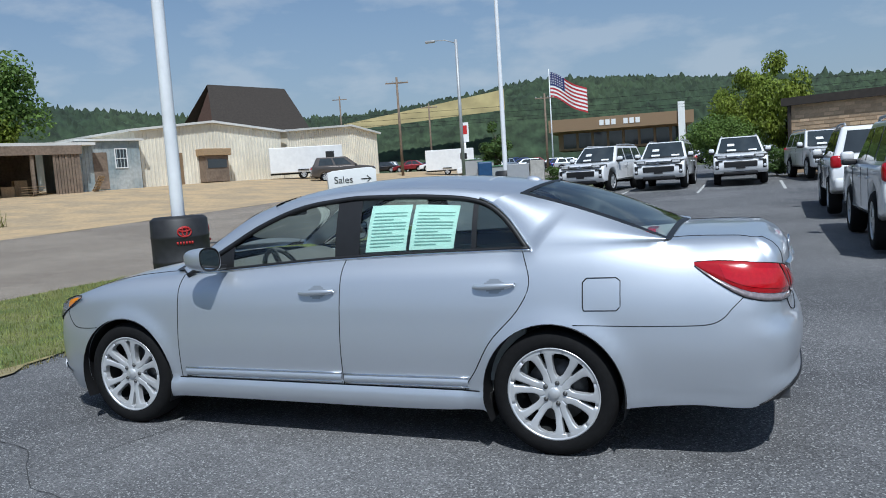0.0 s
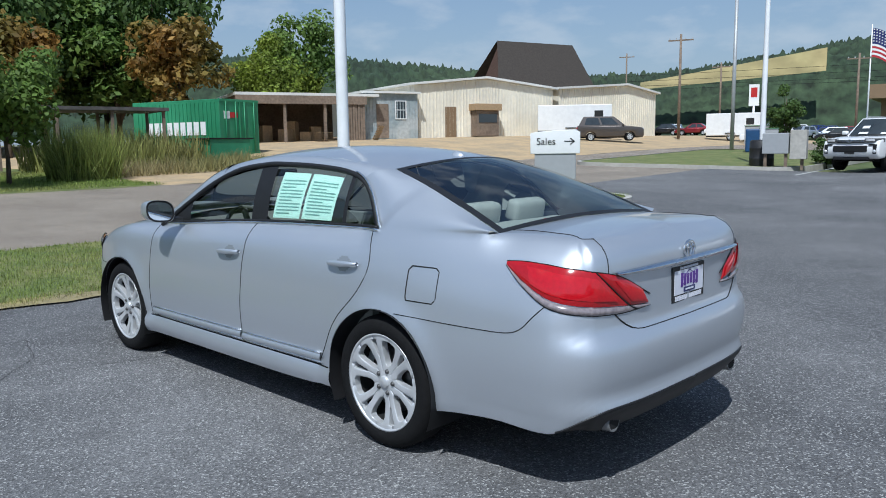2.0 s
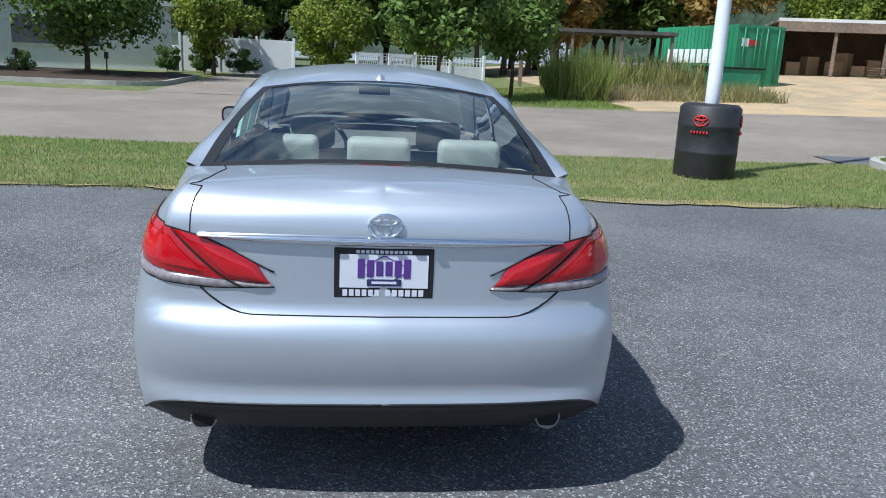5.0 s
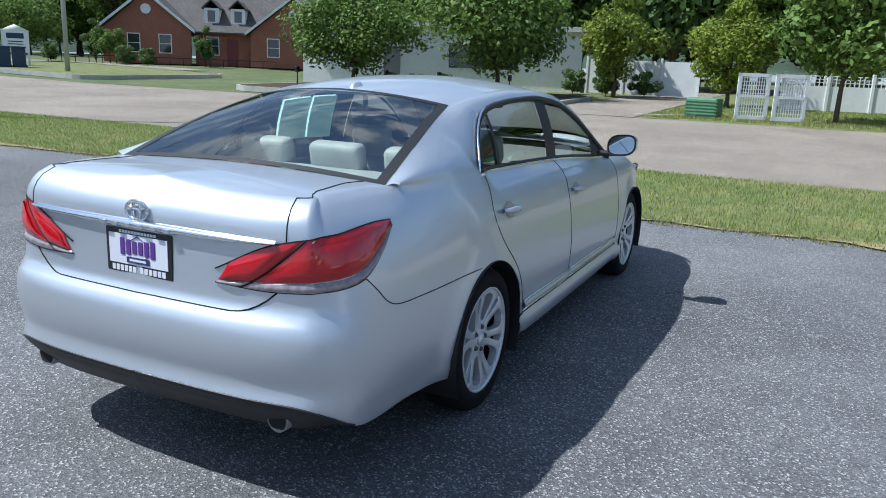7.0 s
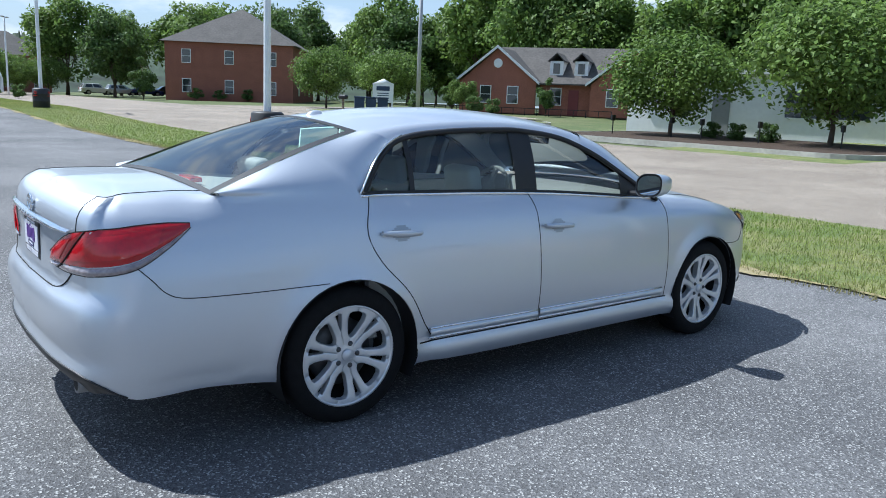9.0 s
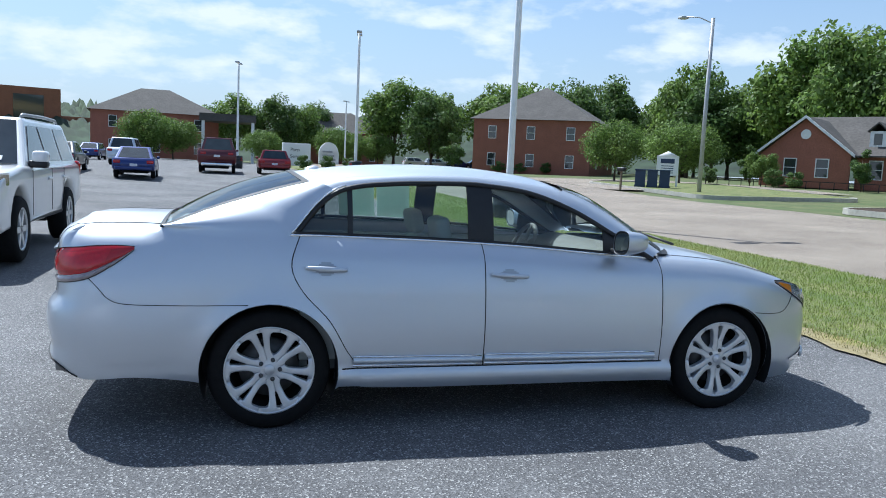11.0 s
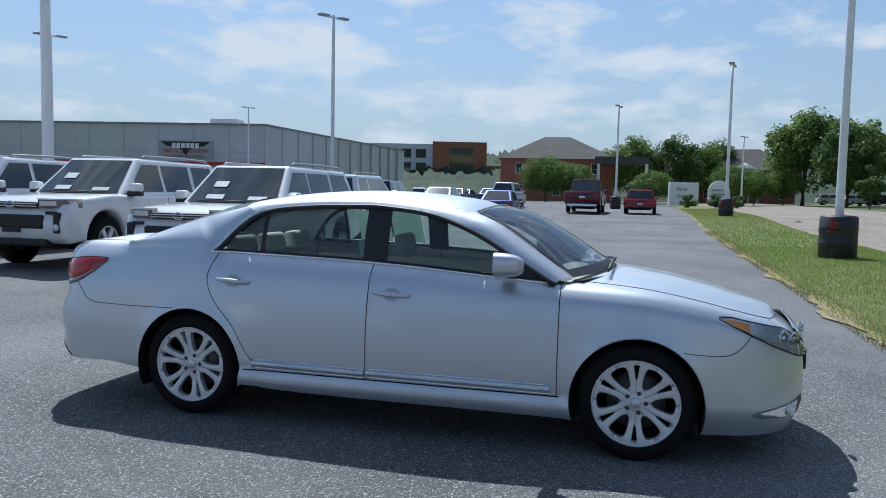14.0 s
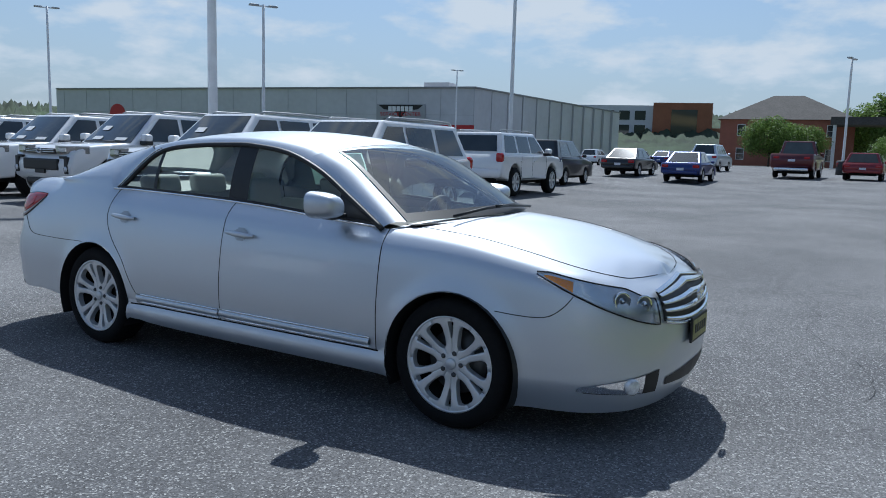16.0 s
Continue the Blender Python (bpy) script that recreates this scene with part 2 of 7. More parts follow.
def lathe(profile, seg=24, axis="z", bm=None, cap=True):
    """Turns (radius, height) pairs round an axis."""
    own = bmesh.new()
    rings = []
    for r, h in profile:
        ring = []
        for i in range(seg):
            a = 2 * math.pi * i / seg
            c, s = r * math.cos(a), r * math.sin(a)
            ring.append(own.verts.new((c, s, h) if axis == "z" else (c, h, s) if axis == "y" else (h, c, s)))
        rings.append(ring)
    for a, b in zip(rings, rings[1:]):
        for i in range(seg):
            own.faces.new((a[i], a[(i + 1) % seg], b[(i + 1) % seg], b[i]))
    if cap:
        own.faces.new(rings[0]), own.faces.new(rings[-1])
    bmesh.ops.recalc_face_normals(own, faces=own.faces[:])
    for f in own.faces:
        f.smooth = len(f.verts) == 4
    if bm is None:
        return own
    return join(bm, own)


def tube(points, r, seg=8, bm=None, r2=None):
    """A round bar along points, tapering from r to r2."""
    own = bmesh.new()
    pts = [Vector(p) for p in points]
    rings = []
    for i, p in enumerate(pts):
        d = (pts[min(i + 1, len(pts) - 1)] - pts[max(i - 1, 0)]).normalized()
        side = d.cross(Vector((0, 0, 1)) if abs(d.z) < 0.9 else Vector((1, 0, 0))).normalized()
        up = side.cross(d)
        rr = r if r2 is None else r + (r2 - r) * i / max(1, len(pts) - 1)
        rings.append([own.verts.new(p + (side * math.cos(a) + up * math.sin(a)) * rr) for a in [2 * math.pi * k / seg for k in range(seg)]])
    for a, b in zip(rings, rings[1:]):
        for i in range(seg):
            own.faces.new((a[i], a[(i + 1) % seg], b[(i + 1) % seg], b[i])).smooth = True
    own.faces.new(rings[0]), own.faces.new(rings[-1])
    bmesh.ops.recalc_face_normals(own, faces=own.faces[:])
    if bm is None:
        return own
    return join(bm, own)


def grid(fn, nu, nv, bm=None, flip=False):
    """A sheet of nu x nv cells through fn(u, v), u and v from 0 to 1."""
    own = bmesh.new()
    vs = [[own.verts.new(fn(i / nu, j / nv)) for j in range(nv + 1)] for i in range(nu + 1)]
    for i in range(nu):
        for j in range(nv):
            q = [vs[i][j], vs[i + 1][j], vs[i + 1][j + 1], vs[i][j + 1]]
            if len({tuple(round(c, 5) for c in v.co) for v in q}) < 3:
                continue
            f = own.faces.new(q[::-1] if flip else q)
            f.smooth = True
    bmesh.ops.remove_doubles(own, verts=own.verts[:], dist=1e-5)
    if bm is None:
        return own
    return join(bm, own)


def prism(outline, z0, z1, bm=None):
    """Extrudes a plan outline, a list of (x, y), from z0 to z1."""
    own = bmesh.new()
    a, b = [own.verts.new((x, y, z0)) for x, y in outline], [own.verts.new((x, y, z1)) for x, y in outline]
    n = len(outline)
    own.faces.new(a[::-1]), own.faces.new(b)
    for i in range(n):
        own.faces.new((a[i], a[(i + 1) % n], b[(i + 1) % n], b[i]))
    bmesh.ops.recalc_face_normals(own, faces=own.faces[:])
    if bm is None:
        return own
    return join(bm, own)


def interp(table, x):
    """Smooth value at x from rows of (x, value)."""
    if x <= table[0][0]:
        return table[0][1]
    for i in range(len(table) - 1):
        (x0, a), (x1, b) = table[i], table[i + 1]
        if x <= x1:
            m0 = (b - table[i - 1][1]) / (x1 - table[i - 1][0]) if i else (b - a) / (x1 - x0)
            m1 = (table[i + 2][1] - a) / (table[i + 2][0] - x0) if i + 2 < len(table) else (b - a) / (x1 - x0)
            h, t = x1 - x0, (x - x0) / (x1 - x0)
            return (2 * t**3 - 3 * t**2 + 1) * a + (t**3 - 2 * t**2 + t) * h * m0 + (3 * t**2 - 2 * t**3) * b + (t**3 - t**2) * h * m1
    return table[-1][1]


def smooth01(a, b, x):
    t = min(1.0, max(0.0, (x - a) / (b - a)))
    return t * t * (3 - 2 * t)


def gz(x, y):
    """Height of the ground: level in the lot, rising to the north and past the street."""
    z = 0.016 * (min(12.0, max(-4.0, x)) - min(70.0, max(-60.0, x))) + 0.02 * smooth01(-4, -8, x)
    z += 0.15 * smooth01(3.2, 9, x)
    z += 0.35 * smooth01(-26, -48, y)
    z += 0.9 * smooth01(4, 55, y)
    z += 0.75 * smooth01(-22, -36, x) * smooth01(5, 20, y)
    return z


# ---------- ground ----------
def sheet(name, x0, x1, y0, y1, lift, material, label, category, step=2.0, inside=None):
    nx, ny = max(1, round((x1 - x0) / step)), max(1, round((y1 - y0) / step))

    def at(u, v):
        x, y = x0 + (x1 - x0) * u, y0 + (y1 - y0) * v
        return (x, y, gz(x, y) + lift)
    ob = part(name, grid(at, nx, ny), material)
    return tagged(ob, label, category, kind="structure")


def edge_wave(y):
    return 0.10 * math.sin(y * 1.3) + 0.06 * math.sin(y * 3.7 + 1) + 0.03 * math.sin(y * 11.0)


def wavy(name, xa, xb, y0, y1, lift, material, label, category, step=0.5, wa=0.0, wb=0.0, nx=6):
    """A long strip along y with slightly ragged sides."""
    def at(u, v):
        y = y0 + (y1 - y0) * v
        a, b = xa + wa * edge_wave(y), xb + wb * edge_wave(y + 31)
        x = a + (b - a) * u
        return (x, y, gz(x, y) + lift)
    ob = part(name, grid(at, nx, round((y1 - y0) / step)), material)
    return tagged(ob, label, category, kind="structure")


# one sheet to the horizon
def far_ground(u, v):
    x, y = (u - 0.5), (v - 0.5)
    x, y = math.copysign(abs(x * 2) ** 2.6, x) * 2200, math.copysign(abs(y * 2) ** 2.6, y) * 2200
    return (x, y, gz(x, y) - 0.12)


tagged(part("ground", grid(far_ground, 90, 90), "meadow"), "rough green meadow reaching to the hills", "ground", kind="structure")
sheet("pavement", -3.9, 62, -112, 70, 0.0, "lot", "dark grey asphalt car lot with pale stone specks", "asphalt lot", 2.0)
sheet("pavement", -9.0, -3.9, 8.5, 25.5, -0.002, "lot", "asphalt driveway joining the lot to the street", "driveway", 1.0)
wavy("road", -20.0, -7.7, -220, 220, -0.02, "road", "sun-bleached tan asphalt street beside the lot", "road", 1.0, 1, 1)
wavy("grass_strip", -7.75, -3.85, -150, 9.4, 0.012, "grass", "mown green lawn strip between lot and street", "lawn", 0.4, 0.6, 0.9)
wavy("dry_edge", -3.94, -3.76, -150, 8.0, 0.018, "straw", "dry straw-coloured grass along the asphalt edge", "dry grass", 0.25, 0.9, 1.2, 2)
wavy("dirt", -80, -20.2, 9, 90, -0.03, "dirt", "bare tan dirt yard before the metal sheds", "dirt yard", 2.0, 0, 1, 20)
wavy("lawn", -60, -20.1, -14, 9, -0.035, "grass", "shady lawn on the far side of the street", "lawn", 1.0, 0, 1, 12)


# ---------- the silver sedan ----------
# own frame: nose to -x, ground at 0, y across
OUT = [(-2.385, 0), (-2.375, .2), (-2.34, .42), (-2.26, .61), (-2.12, .745), (-1.95, .82), (-1.7, .872), (-1.41, .896), (-.95, .903), (0, .906), (1, .905),
       (1.41, .903), (1.75, .890), (2.05, .874), (2.28, .858), (2.43, .822), (2.535, .725), (2.598, .47), (2.618, 0)]
SHOULDER = [(-2.3, .765), (-2.15, .795), (-1.98, .83), (-1.72, .888), (-1.43, .935), (-1.0, .962), (-.65, .98), (0, 1.025), (.5, 1.045), (1.0, 1.057), (1.3, 1.064),
            (1.7, 1.077), (2.1, 1.092), (2.35, 1.093), (2.47, 1.091), (2.53, 1.087)]
IN_SIDE = [(.16, .062), (.19, .036), (.235, .006), (.285, -.004), (.315, .004), (.335, .016), (.36, .012), (.45, .003), (.56, 0), (.7, .012), (.8, .026), (.9, .05), (1.0, .083), (1.09, .125)]
IN_LOW = [(.16, .075), (.21, .055), (.28, .024), (.34, .012)]
IN_NOSE = [(.14, .09), (.18, .05), (.3, .008), (.45, 0), (.58, .012), (.69, .045), (.78, .12), (.86, .2)]
IN_TAIL = [(.2, .13), (.3, .06), (.375, .012), (.405, .014), (.45, .026), (.5, .012), (.57, 0), (.64, .003), (.68, .02), (.71, .048), (.78, .055), (.9, .058), (.98, .062), (1.05, .072), (1.075, .085), (1.095, .115)]
BOTTOM = [(-2.5, .175), (-1.9, .165), (-1.1, .205), (1.1, .22), (1.8, .275), (2.1, .30), (2.35, .290), (2.43, .312), (2.50, .355), (2.555, .39), (2.62, .40)]
REAR_DOOR = [(.2, .93), (.34, .93), (.44, .995), (.61, 1.095), (.75, 1.228), (.86, 1.294), (.94, 1.30), (1.07, 1.255)]
ARCHES = ((-1.41, .327, .368), (1.41, .330, .372))


def outline_points(step=0.035):
    """The plan's half outline, nose to tail, as points with outward normals."""
    xs, ys, acc = [], [], [0.0]
    for a, b in zip(OUT, OUT[1:]):
        acc.append(acc[-1] + math.hypot(b[0] - a[0], b[1] - a[1]))
    tx, ty = [(s, p[0]) for s, p in zip(acc, OUT)], [(s, p[1]) for s, p in zip(acc, OUT)]
    n = round(acc[-1] / step)
    pts = [(interp(tx, acc[-1] * i / n), max(0.0, interp(ty, acc[-1] * i / n))) for i in range(n + 1)]
    for mark in (-.97, .19, 1.30):
        k = min(range(len(pts)), key=lambda i: abs(pts[i][0] - mark) + (10 if pts[i][1] < .6 else 0))
        pts[k] = (mark, pts[k][1])
    return pts


RING = outline_points()


def ring_normal(i):
    a, b = RING[max(i - 1, 0)], RING[min(i + 1, len(RING) - 1)]
    d = Vector((b[0] - a[0], b[1] - a[1])).normalized()
    if i in (0, len(RING) - 1):
        return Vector((-1 if i == 0 else 1, 0))
    return Vector((-d.y, d.x))


def side_inset(x, z):
    """How far the flank draws in at height z; the sill bulges between the wheels only."""
    a = interp(IN_SIDE, z)
    if z >= .34:
        return a
    f = smooth01(1.2, 1.7, abs(x))
    return a * (1 - f) + interp(IN_LOW, z) * f


def skin(i, z, out=0.0):
    """The body's surface at ring column i and height z, on the +y side."""
    x, y = RING[i]
    n = ring_normal(i)
    w = n.x * n.x
    inset = side_inset(x, z) * (1 - w) + interp(IN_NOSE if x < 0 else IN_TAIL, z) * w
    if x > 1.6 and w < 0.6:
        inset *= 1 + 0.25 * smooth01(1.6, 2.2, x)
    p = Vector((x, y)) - n * (inset - out)
    return Vector((p.x, max(0.0, p.y) if 0 < i < len(RING) - 1 else 0.0, z))


def column_at(x):
    """The side's ring column (a fraction) at x."""
    best = min((abs(p[0] - x), i) for i, p in enumerate(RING) if p[1] > .55)[1]
    return best


def flare(x, z):
    """How far the wheel arches swell the flank."""
    return sum(0.016 * math.exp(-((math.hypot(x - cx, z - cz) - r) / .055) ** 2) for cx, cz, r in ARCHES)


def side_at(x, z, out=0.0):
    """A point of the flank at x and z."""
    y = interp([(p[0], p[1]) for p in RING if p[1] > .5], x) - side_inset(x, z) * (1 + .25 * smooth01(1.6, 2.2, x)) + flare(x, z)
    return Vector((x, y + out, z))


ROWS_LOW, ROWS_HIGH = 4, 22


def body_point(i, j):
    x = RING[i][0]
    zb, zs = interp(BOTTOM, x), interp(SHOULDER, x)
    zm = .335 if -1.1 < x < 1.35 else max(zb + .1, .335)
    z = zb + (zm - zb) * j / ROWS_LOW if j <= ROWS_LOW else zm + (zs - zm) * (j - ROWS_LOW) / ROWS_HIGH
    v = (z - zb) / (zs - zb)
    p = skin(i, z)
    n = ring_normal(i)
    rnd = .05 * max(0.0, (v - .86) / .14) ** 2 * (1 - smooth01(1.2, 1.36, x) * (1 - smooth01(1.95, 2.12, x)))
    p -= Vector((n.x * rnd, n.y * rnd, 0))
    if .45 < x < 1.8:
        shift = interp(REAR_DOOR, z) - 1.30
        p.x += shift * ((x - .45) / .85 if x <= 1.3 else max(0.0, (1.62 - x) / .32))
    if abs(x) < 2.0:
        p.y += flare(p.x, p.z)
    return p


def build_shell(side):
    """Flank, nose half and tail half: body and the two doors of that side."""
    cols, rows = len(RING), ROWS_LOW + ROWS_HIGH
    pts = [[body_point(i, j) for j in range(rows + 1)] for i in range(cols)]
    ia, ib, ic = (min(range(cols), key=lambda k: abs(RING[k][0] - m) + (9 if RING[k][1] < .6 else 0)) for m in (-.97, .19, 1.30))
    bms = {"body": bmesh.new(), "front_door": bmesh.new(), "rear_door": bmesh.new()}
    made = {k: {} for k in bms}

    def inside(p):
        return next(((cx, cz, r) for cx, cz, r in ARCHES if math.hypot(p.x - cx, p.z - cz) < r and abs(p.y) > .6), None)

    def vert(kind, i, j, dx):
        key = (i, j, dx)
        if key not in made[kind]:
            p = pts[i][j].copy()
            hit = inside(p)
            if hit:
                cx, cz, r = hit
                d = Vector((p.x - cx, p.z - cz)).normalized() * r
                q = side_at(cx + d.x, max(.18, cz + d.y), .0)
                p = Vector((cx + d.x, q.y, cz + d.y))
            p.x += dx
            p.y *= side
            made[kind][key] = bms[kind].verts.new(p)
        return made[kind][key]
    for i in range(cols - 1):
        for j in range(rows):
            kind = "body"
            if j >= ROWS_LOW and ia <= i < ib:
                kind = "front_door"
            elif j >= ROWS_LOW and ib <= i < ic:
                kind = "rear_door"
            quad = ((i, j), (i + 1, j), (i + 1, j + 1), (i, j + 1))
            if all(inside(pts[a][b]) for a, b in quad):
                continue
            vs = []
            for a, b in quad:
                dx = 0.0
                if kind != "body":
                    dx = .0025 if a in (ia, ib) and a == (ia if kind == "front_door" else ib) else -.0025 if a == (ib if kind == "front_door" else ic) else 0.0
                elif j >= ROWS_LOW and a == ia:
                    dx = -.0015
                elif j >= ROWS_LOW and a == ic:
                    dx = .0015
                vs.append(vert(kind, a, b, dx))
            vs = list(dict.fromkeys(vs))
            if len(vs) < 3:
                continue
            try:
                f = bms[kind].faces.new(vs if side < 0 else vs[::-1])
                f.smooth = True
            except ValueError:
                pass
    return bms


HOOD_C = [(-2.30, .772), (-2.15, .835), (-1.98, .880), (-1.72, .938), (-1.43, .988), (-1.22, 1.015), (-1.0, 1.03)]
TRUNK_C = [(1.9, 1.112), (1.98, 1.115), (2.15, 1.116), (2.3, 1.115), (2.42, 1.111), (2.49, 1.101), (2.53, 1.087)]


def deck_fn(front):
    """Hood or boot deck on the +y side, by u along the rim and t from the shoulder to the middle."""
    rows = ROWS_LOW + ROWS_HIGH
    cols = [i for i in range(len(RING)) if (RING[i][0] <= -.96 if front else RING[i][0] >= 1.92)]
    if front:
        cols = cols[::-1]
    table = HOOD_C if front else TRUNK_C
    tops = [body_point(i, rows) for i in cols]
    end = tops[-1].x
    begin = -1.23 if front else 1.985
    acc = [0.0]
    for a, b in zip(tops, tops[1:]):
        acc.append(acc[-1] + (b - a).length)

    def at(u, t):
        k = u * (len(cols) - 1)
        i = min(int(k), len(cols) - 2)
        p = tops[i].lerp(tops[i + 1], k - i)
        s = (acc[i] + (acc[i + 1] - acc[i]) * (k - i)) / acc[-1]
        xc = begin + (end - begin) * s ** .75
        x, y = p.x + (xc - p.x) * t, p.y * (1 - t)
        d = interp(table, x) - p.z
        d = .5 * (d + math.sqrt(d * d + .0001)) if p.y > .02 else 0.0
        return Vector((x, y, p.z + d * smooth01(0, .12, p.y) * (1 - (1 - t) ** (2.3 if front else 1.7))))
    return at, len(cols) - 1


def deck(front, t0, t1, side, nt):
    at, n = deck_fn(front)

    def own(u, v):
        p = at(u, t0 + (t1 - t0) * v)
        return (p.x, p.y * side, p.z)
    return grid(own, n, nt, flip=(side > 0) ^ front)


def flank(x, z, out=0.0):
    """A point of the skin at x and z, found along the ring; it holds round the corners too."""
    ks = [i for i in range(len(RING)) if RING[i][1] > .45]
    pts = [skin(i, z, out) for i in ks]
    for p, q in zip(pts, pts[1:]):
        if p.x <= x <= q.x:
            r = p.lerp(q, (x - p.x) / max(1e-6, q.x - p.x))
            break
    else:
        r = pts[-1].copy() if x > 0 else pts[0].copy()
    if abs(x) < 2.0:
        r.y += flare(x, z)
    return r


ROOF_C = [(-.5, 1.37), (-.42, 1.402), (-.3, 1.437), (0, 1.472), (.3, 1.485), (.6, 1.479), (.9, 1.456), (1.2, 1.413), (1.32, 1.388)]
DLO_Z = [(-.93, .972), (-.667, 1.122), (-.42, 1.255), (-.141, 1.352), (.17, 1.391), (.31, 1.394), (.72, 1.378), (1.0, 1.336), (1.136, 1.248), (1.288, 1.07)]
DLO_Y = [(-.93, .795), (-.667, .74), (-.42, .69), (-.141, .655), (.17, .638), (.31, .635), (.72, .632), (1.0, .640), (1.136, .675), (1.288, .762)]


def rail(x):
    return Vector((x, interp(DLO_Y, x), interp(DLO_Z, x)))


def roof_pt(x, y):
    return Vector((x, y, interp(ROOF_C, x) - .055 * (abs(y) / .55) ** 2.2))


def belt(x):
    i = column_at(x)
    z = interp(SHOULDER, x)
    y = interp([tuple(body_point(k, ROWS_LOW + ROWS_HIGH).xy) for k in range(max(0, i - 5), min(len(RING), i + 6))], x)
    return Vector((x, y, z))


def curve(pts):
    """A smooth curve through points, by u from 0 to 1."""
    pts = [Vector(p) for p in pts]
    n = len(pts) - 1
    tabs = [[(k / n, p[c]) for k, p in enumerate(pts)] for c in range(3)]
    return lambda u: Vector([interp(t, u) for t in tabs])


SCREEN_EDGE = curve([(-1.03, .715, 1.0), (-.80, .655, 1.152), (-.58, .60, 1.29), (-.40, .55, 1.366)])
REAR_EDGE = curve([(1.19, .55, 1.36), (1.46, .60, 1.285), (1.74, .65, 1.19), (2.0, .685, 1.088)])


def sheet_between(a, b, nu, nv, side, bulge=(0, 0, 0), flip=False):
    bl = Vector(bulge)

    def at(u, v):
        p = a(u).lerp(b(u), v) + bl * math.sin(math.pi * v)
        return (p.x, p.y * side, p.z)
    return grid(at, nu, nv, flip=(side < 0) ^ flip)


def seam(points, r=.0035, side=1, bm=None):
    return tube([(p[0], p[1] * side, p[2]) for p in points], r, 5, bm)


def build_wheel(parent, x, y, turn=30, name="wheel"):
    side = 1 if y > 0 else -1
    w = part(name, lathe([(.225, -.10), (.27, -.108), (.315, -.10), (.331, -.075), (.334, 0), (.331, .06), (.315, .088), (.28, .098), (.245, .092), (.236, .08)], 56, "y", cap=False), "rubber", parent, "black road tyre with worn tread")
    w.matrix_basis = pose(x, y, .330, 0, 0, 0 if side > 0 else 180)
    part("rim", lathe([(.238, .085), (.245, .093), (.236, .09), (.230, .075), (.226, .055), (.224, .045)], 56, "y", cap=False), "alloy", w, "silver alloy rim", True)
    sp = bmesh.new()
    slit = [(.05, .05), (.128, .05), (.134, 2.2), (.16, 3.2), (.19, 3.9), (.212, 4.4), (.2165, 4.0), (.2175, .05), (.24, .05)]
    gap = [(.05, 30), (.084, 30), (.087, 25), (.095, 20.5), (.11, 17.5), (.14, 15.6), (.18, 15.2), (.205, 17.0), (.2135, 21.0), (.2165, 30), (.24, 30)]

    def linear(table, x):
        for (x0, p), (x1, q) in zip(table, table[1:]):
            if x <= x1:
                return p + (q - p) * max(0.0, x - x0) / (x1 - x0)
        return table[-1][1]
    radii = [.05, .07, .084, .087, .091, .095, .11, .128, .134, .16, .18, .2, .205, .212, .2135, .2165, .2175, .2185, .238]

    def face_y(r, v):
        return .064 + .020 * smooth01(.09, .235, r) + .0015 * math.sin(math.pi * v)

    for k in range(6):
        for s in (-1, 1):
            own = bmesh.new()
            cols = []
            for r in radii:
                a0, a1 = linear(slit, r), linear(gap, r)
                col = []
                for q in range(8):
                    v = min(max((q - 1) / 5, 0), 1)
                    ang = radians(60 * k + turn + s * (a0 + (a1 - a0) * v))
                    y = face_y(r, v) if 0 < q < 7 else face_y(r, v) - .035
                    col.append(own.verts.new((r * math.cos(ang), y, r * math.sin(ang))))
                cols.append(col)
            for c, d in zip(cols, cols[1:]):
                for q in range(7):
                    own.faces.new((c[q], c[q + 1], d[q + 1], d[q])[::s]).smooth = 0 < q < 6
            join(sp, own)
    bmesh.ops.recalc_face_normals(sp, faces=sp.faces[:])
    part("spokes", sp, "alloy", w, "six forked silver alloy spokes")
    # barrel in near-black: shade behind the spokes put into its colour
    part("rim_barrel", lathe([(.224, .046), (.205, -.09), (.0, -.092)], 40, "y", cap=False), "dark", w)
    part("hub", lathe([(.062, .04), (.058, .062), (.050, .0655), (.0, .066)], 32, "y", cap=False), "alloy", w)
    part("hub_cap", lathe([(.030, .05), (.030, .074), (.0265, .078), (.0, .080)], 32, "y", cap=False), "alloy", w, "silver centre cap", True)
    for k in range(5):
        a = 2 * math.pi * (k + .5) / 5
        part("lug_nut", lathe([(.0125, .06), (.0125, .0685), (.0085, .069), (.0085, .0745), (.004, .076)], 12, "y"), "brake_grey", w, loc=(.056 * math.cos(a), 0, .056 * math.sin(a)))
    part("brake_disc", lathe([(.165, -.02), (.165, .0), (.07, .002)], 32, "y"), "brake_grey", w)
    return w


def ring_patch(i0, i1, top, bot, side, out, nv=6, table_by="k"):
    """A patch that follows the skin from ring column i0 to i1, between heights top(u) and bot(u)."""
    n = i1 - i0

    def at(u, v):
        k = i0 + u * n
        a = min(int(k), i1 - 1)
        z = bot(u) + (top(u) - bot(u)) * v
        o = out(v) if callable(out) else out
        p = skin(a, z, o).lerp(skin(a + 1, z, o), k - a)
        return (p.x, p.y * side, p.z)
    return grid(at, n * 2, nv, flip=side > 0)


def lens(name, color, rough=.12):
    m = mat(name, color, rough, vary=.12, scale=60, coat=.55)
    return m


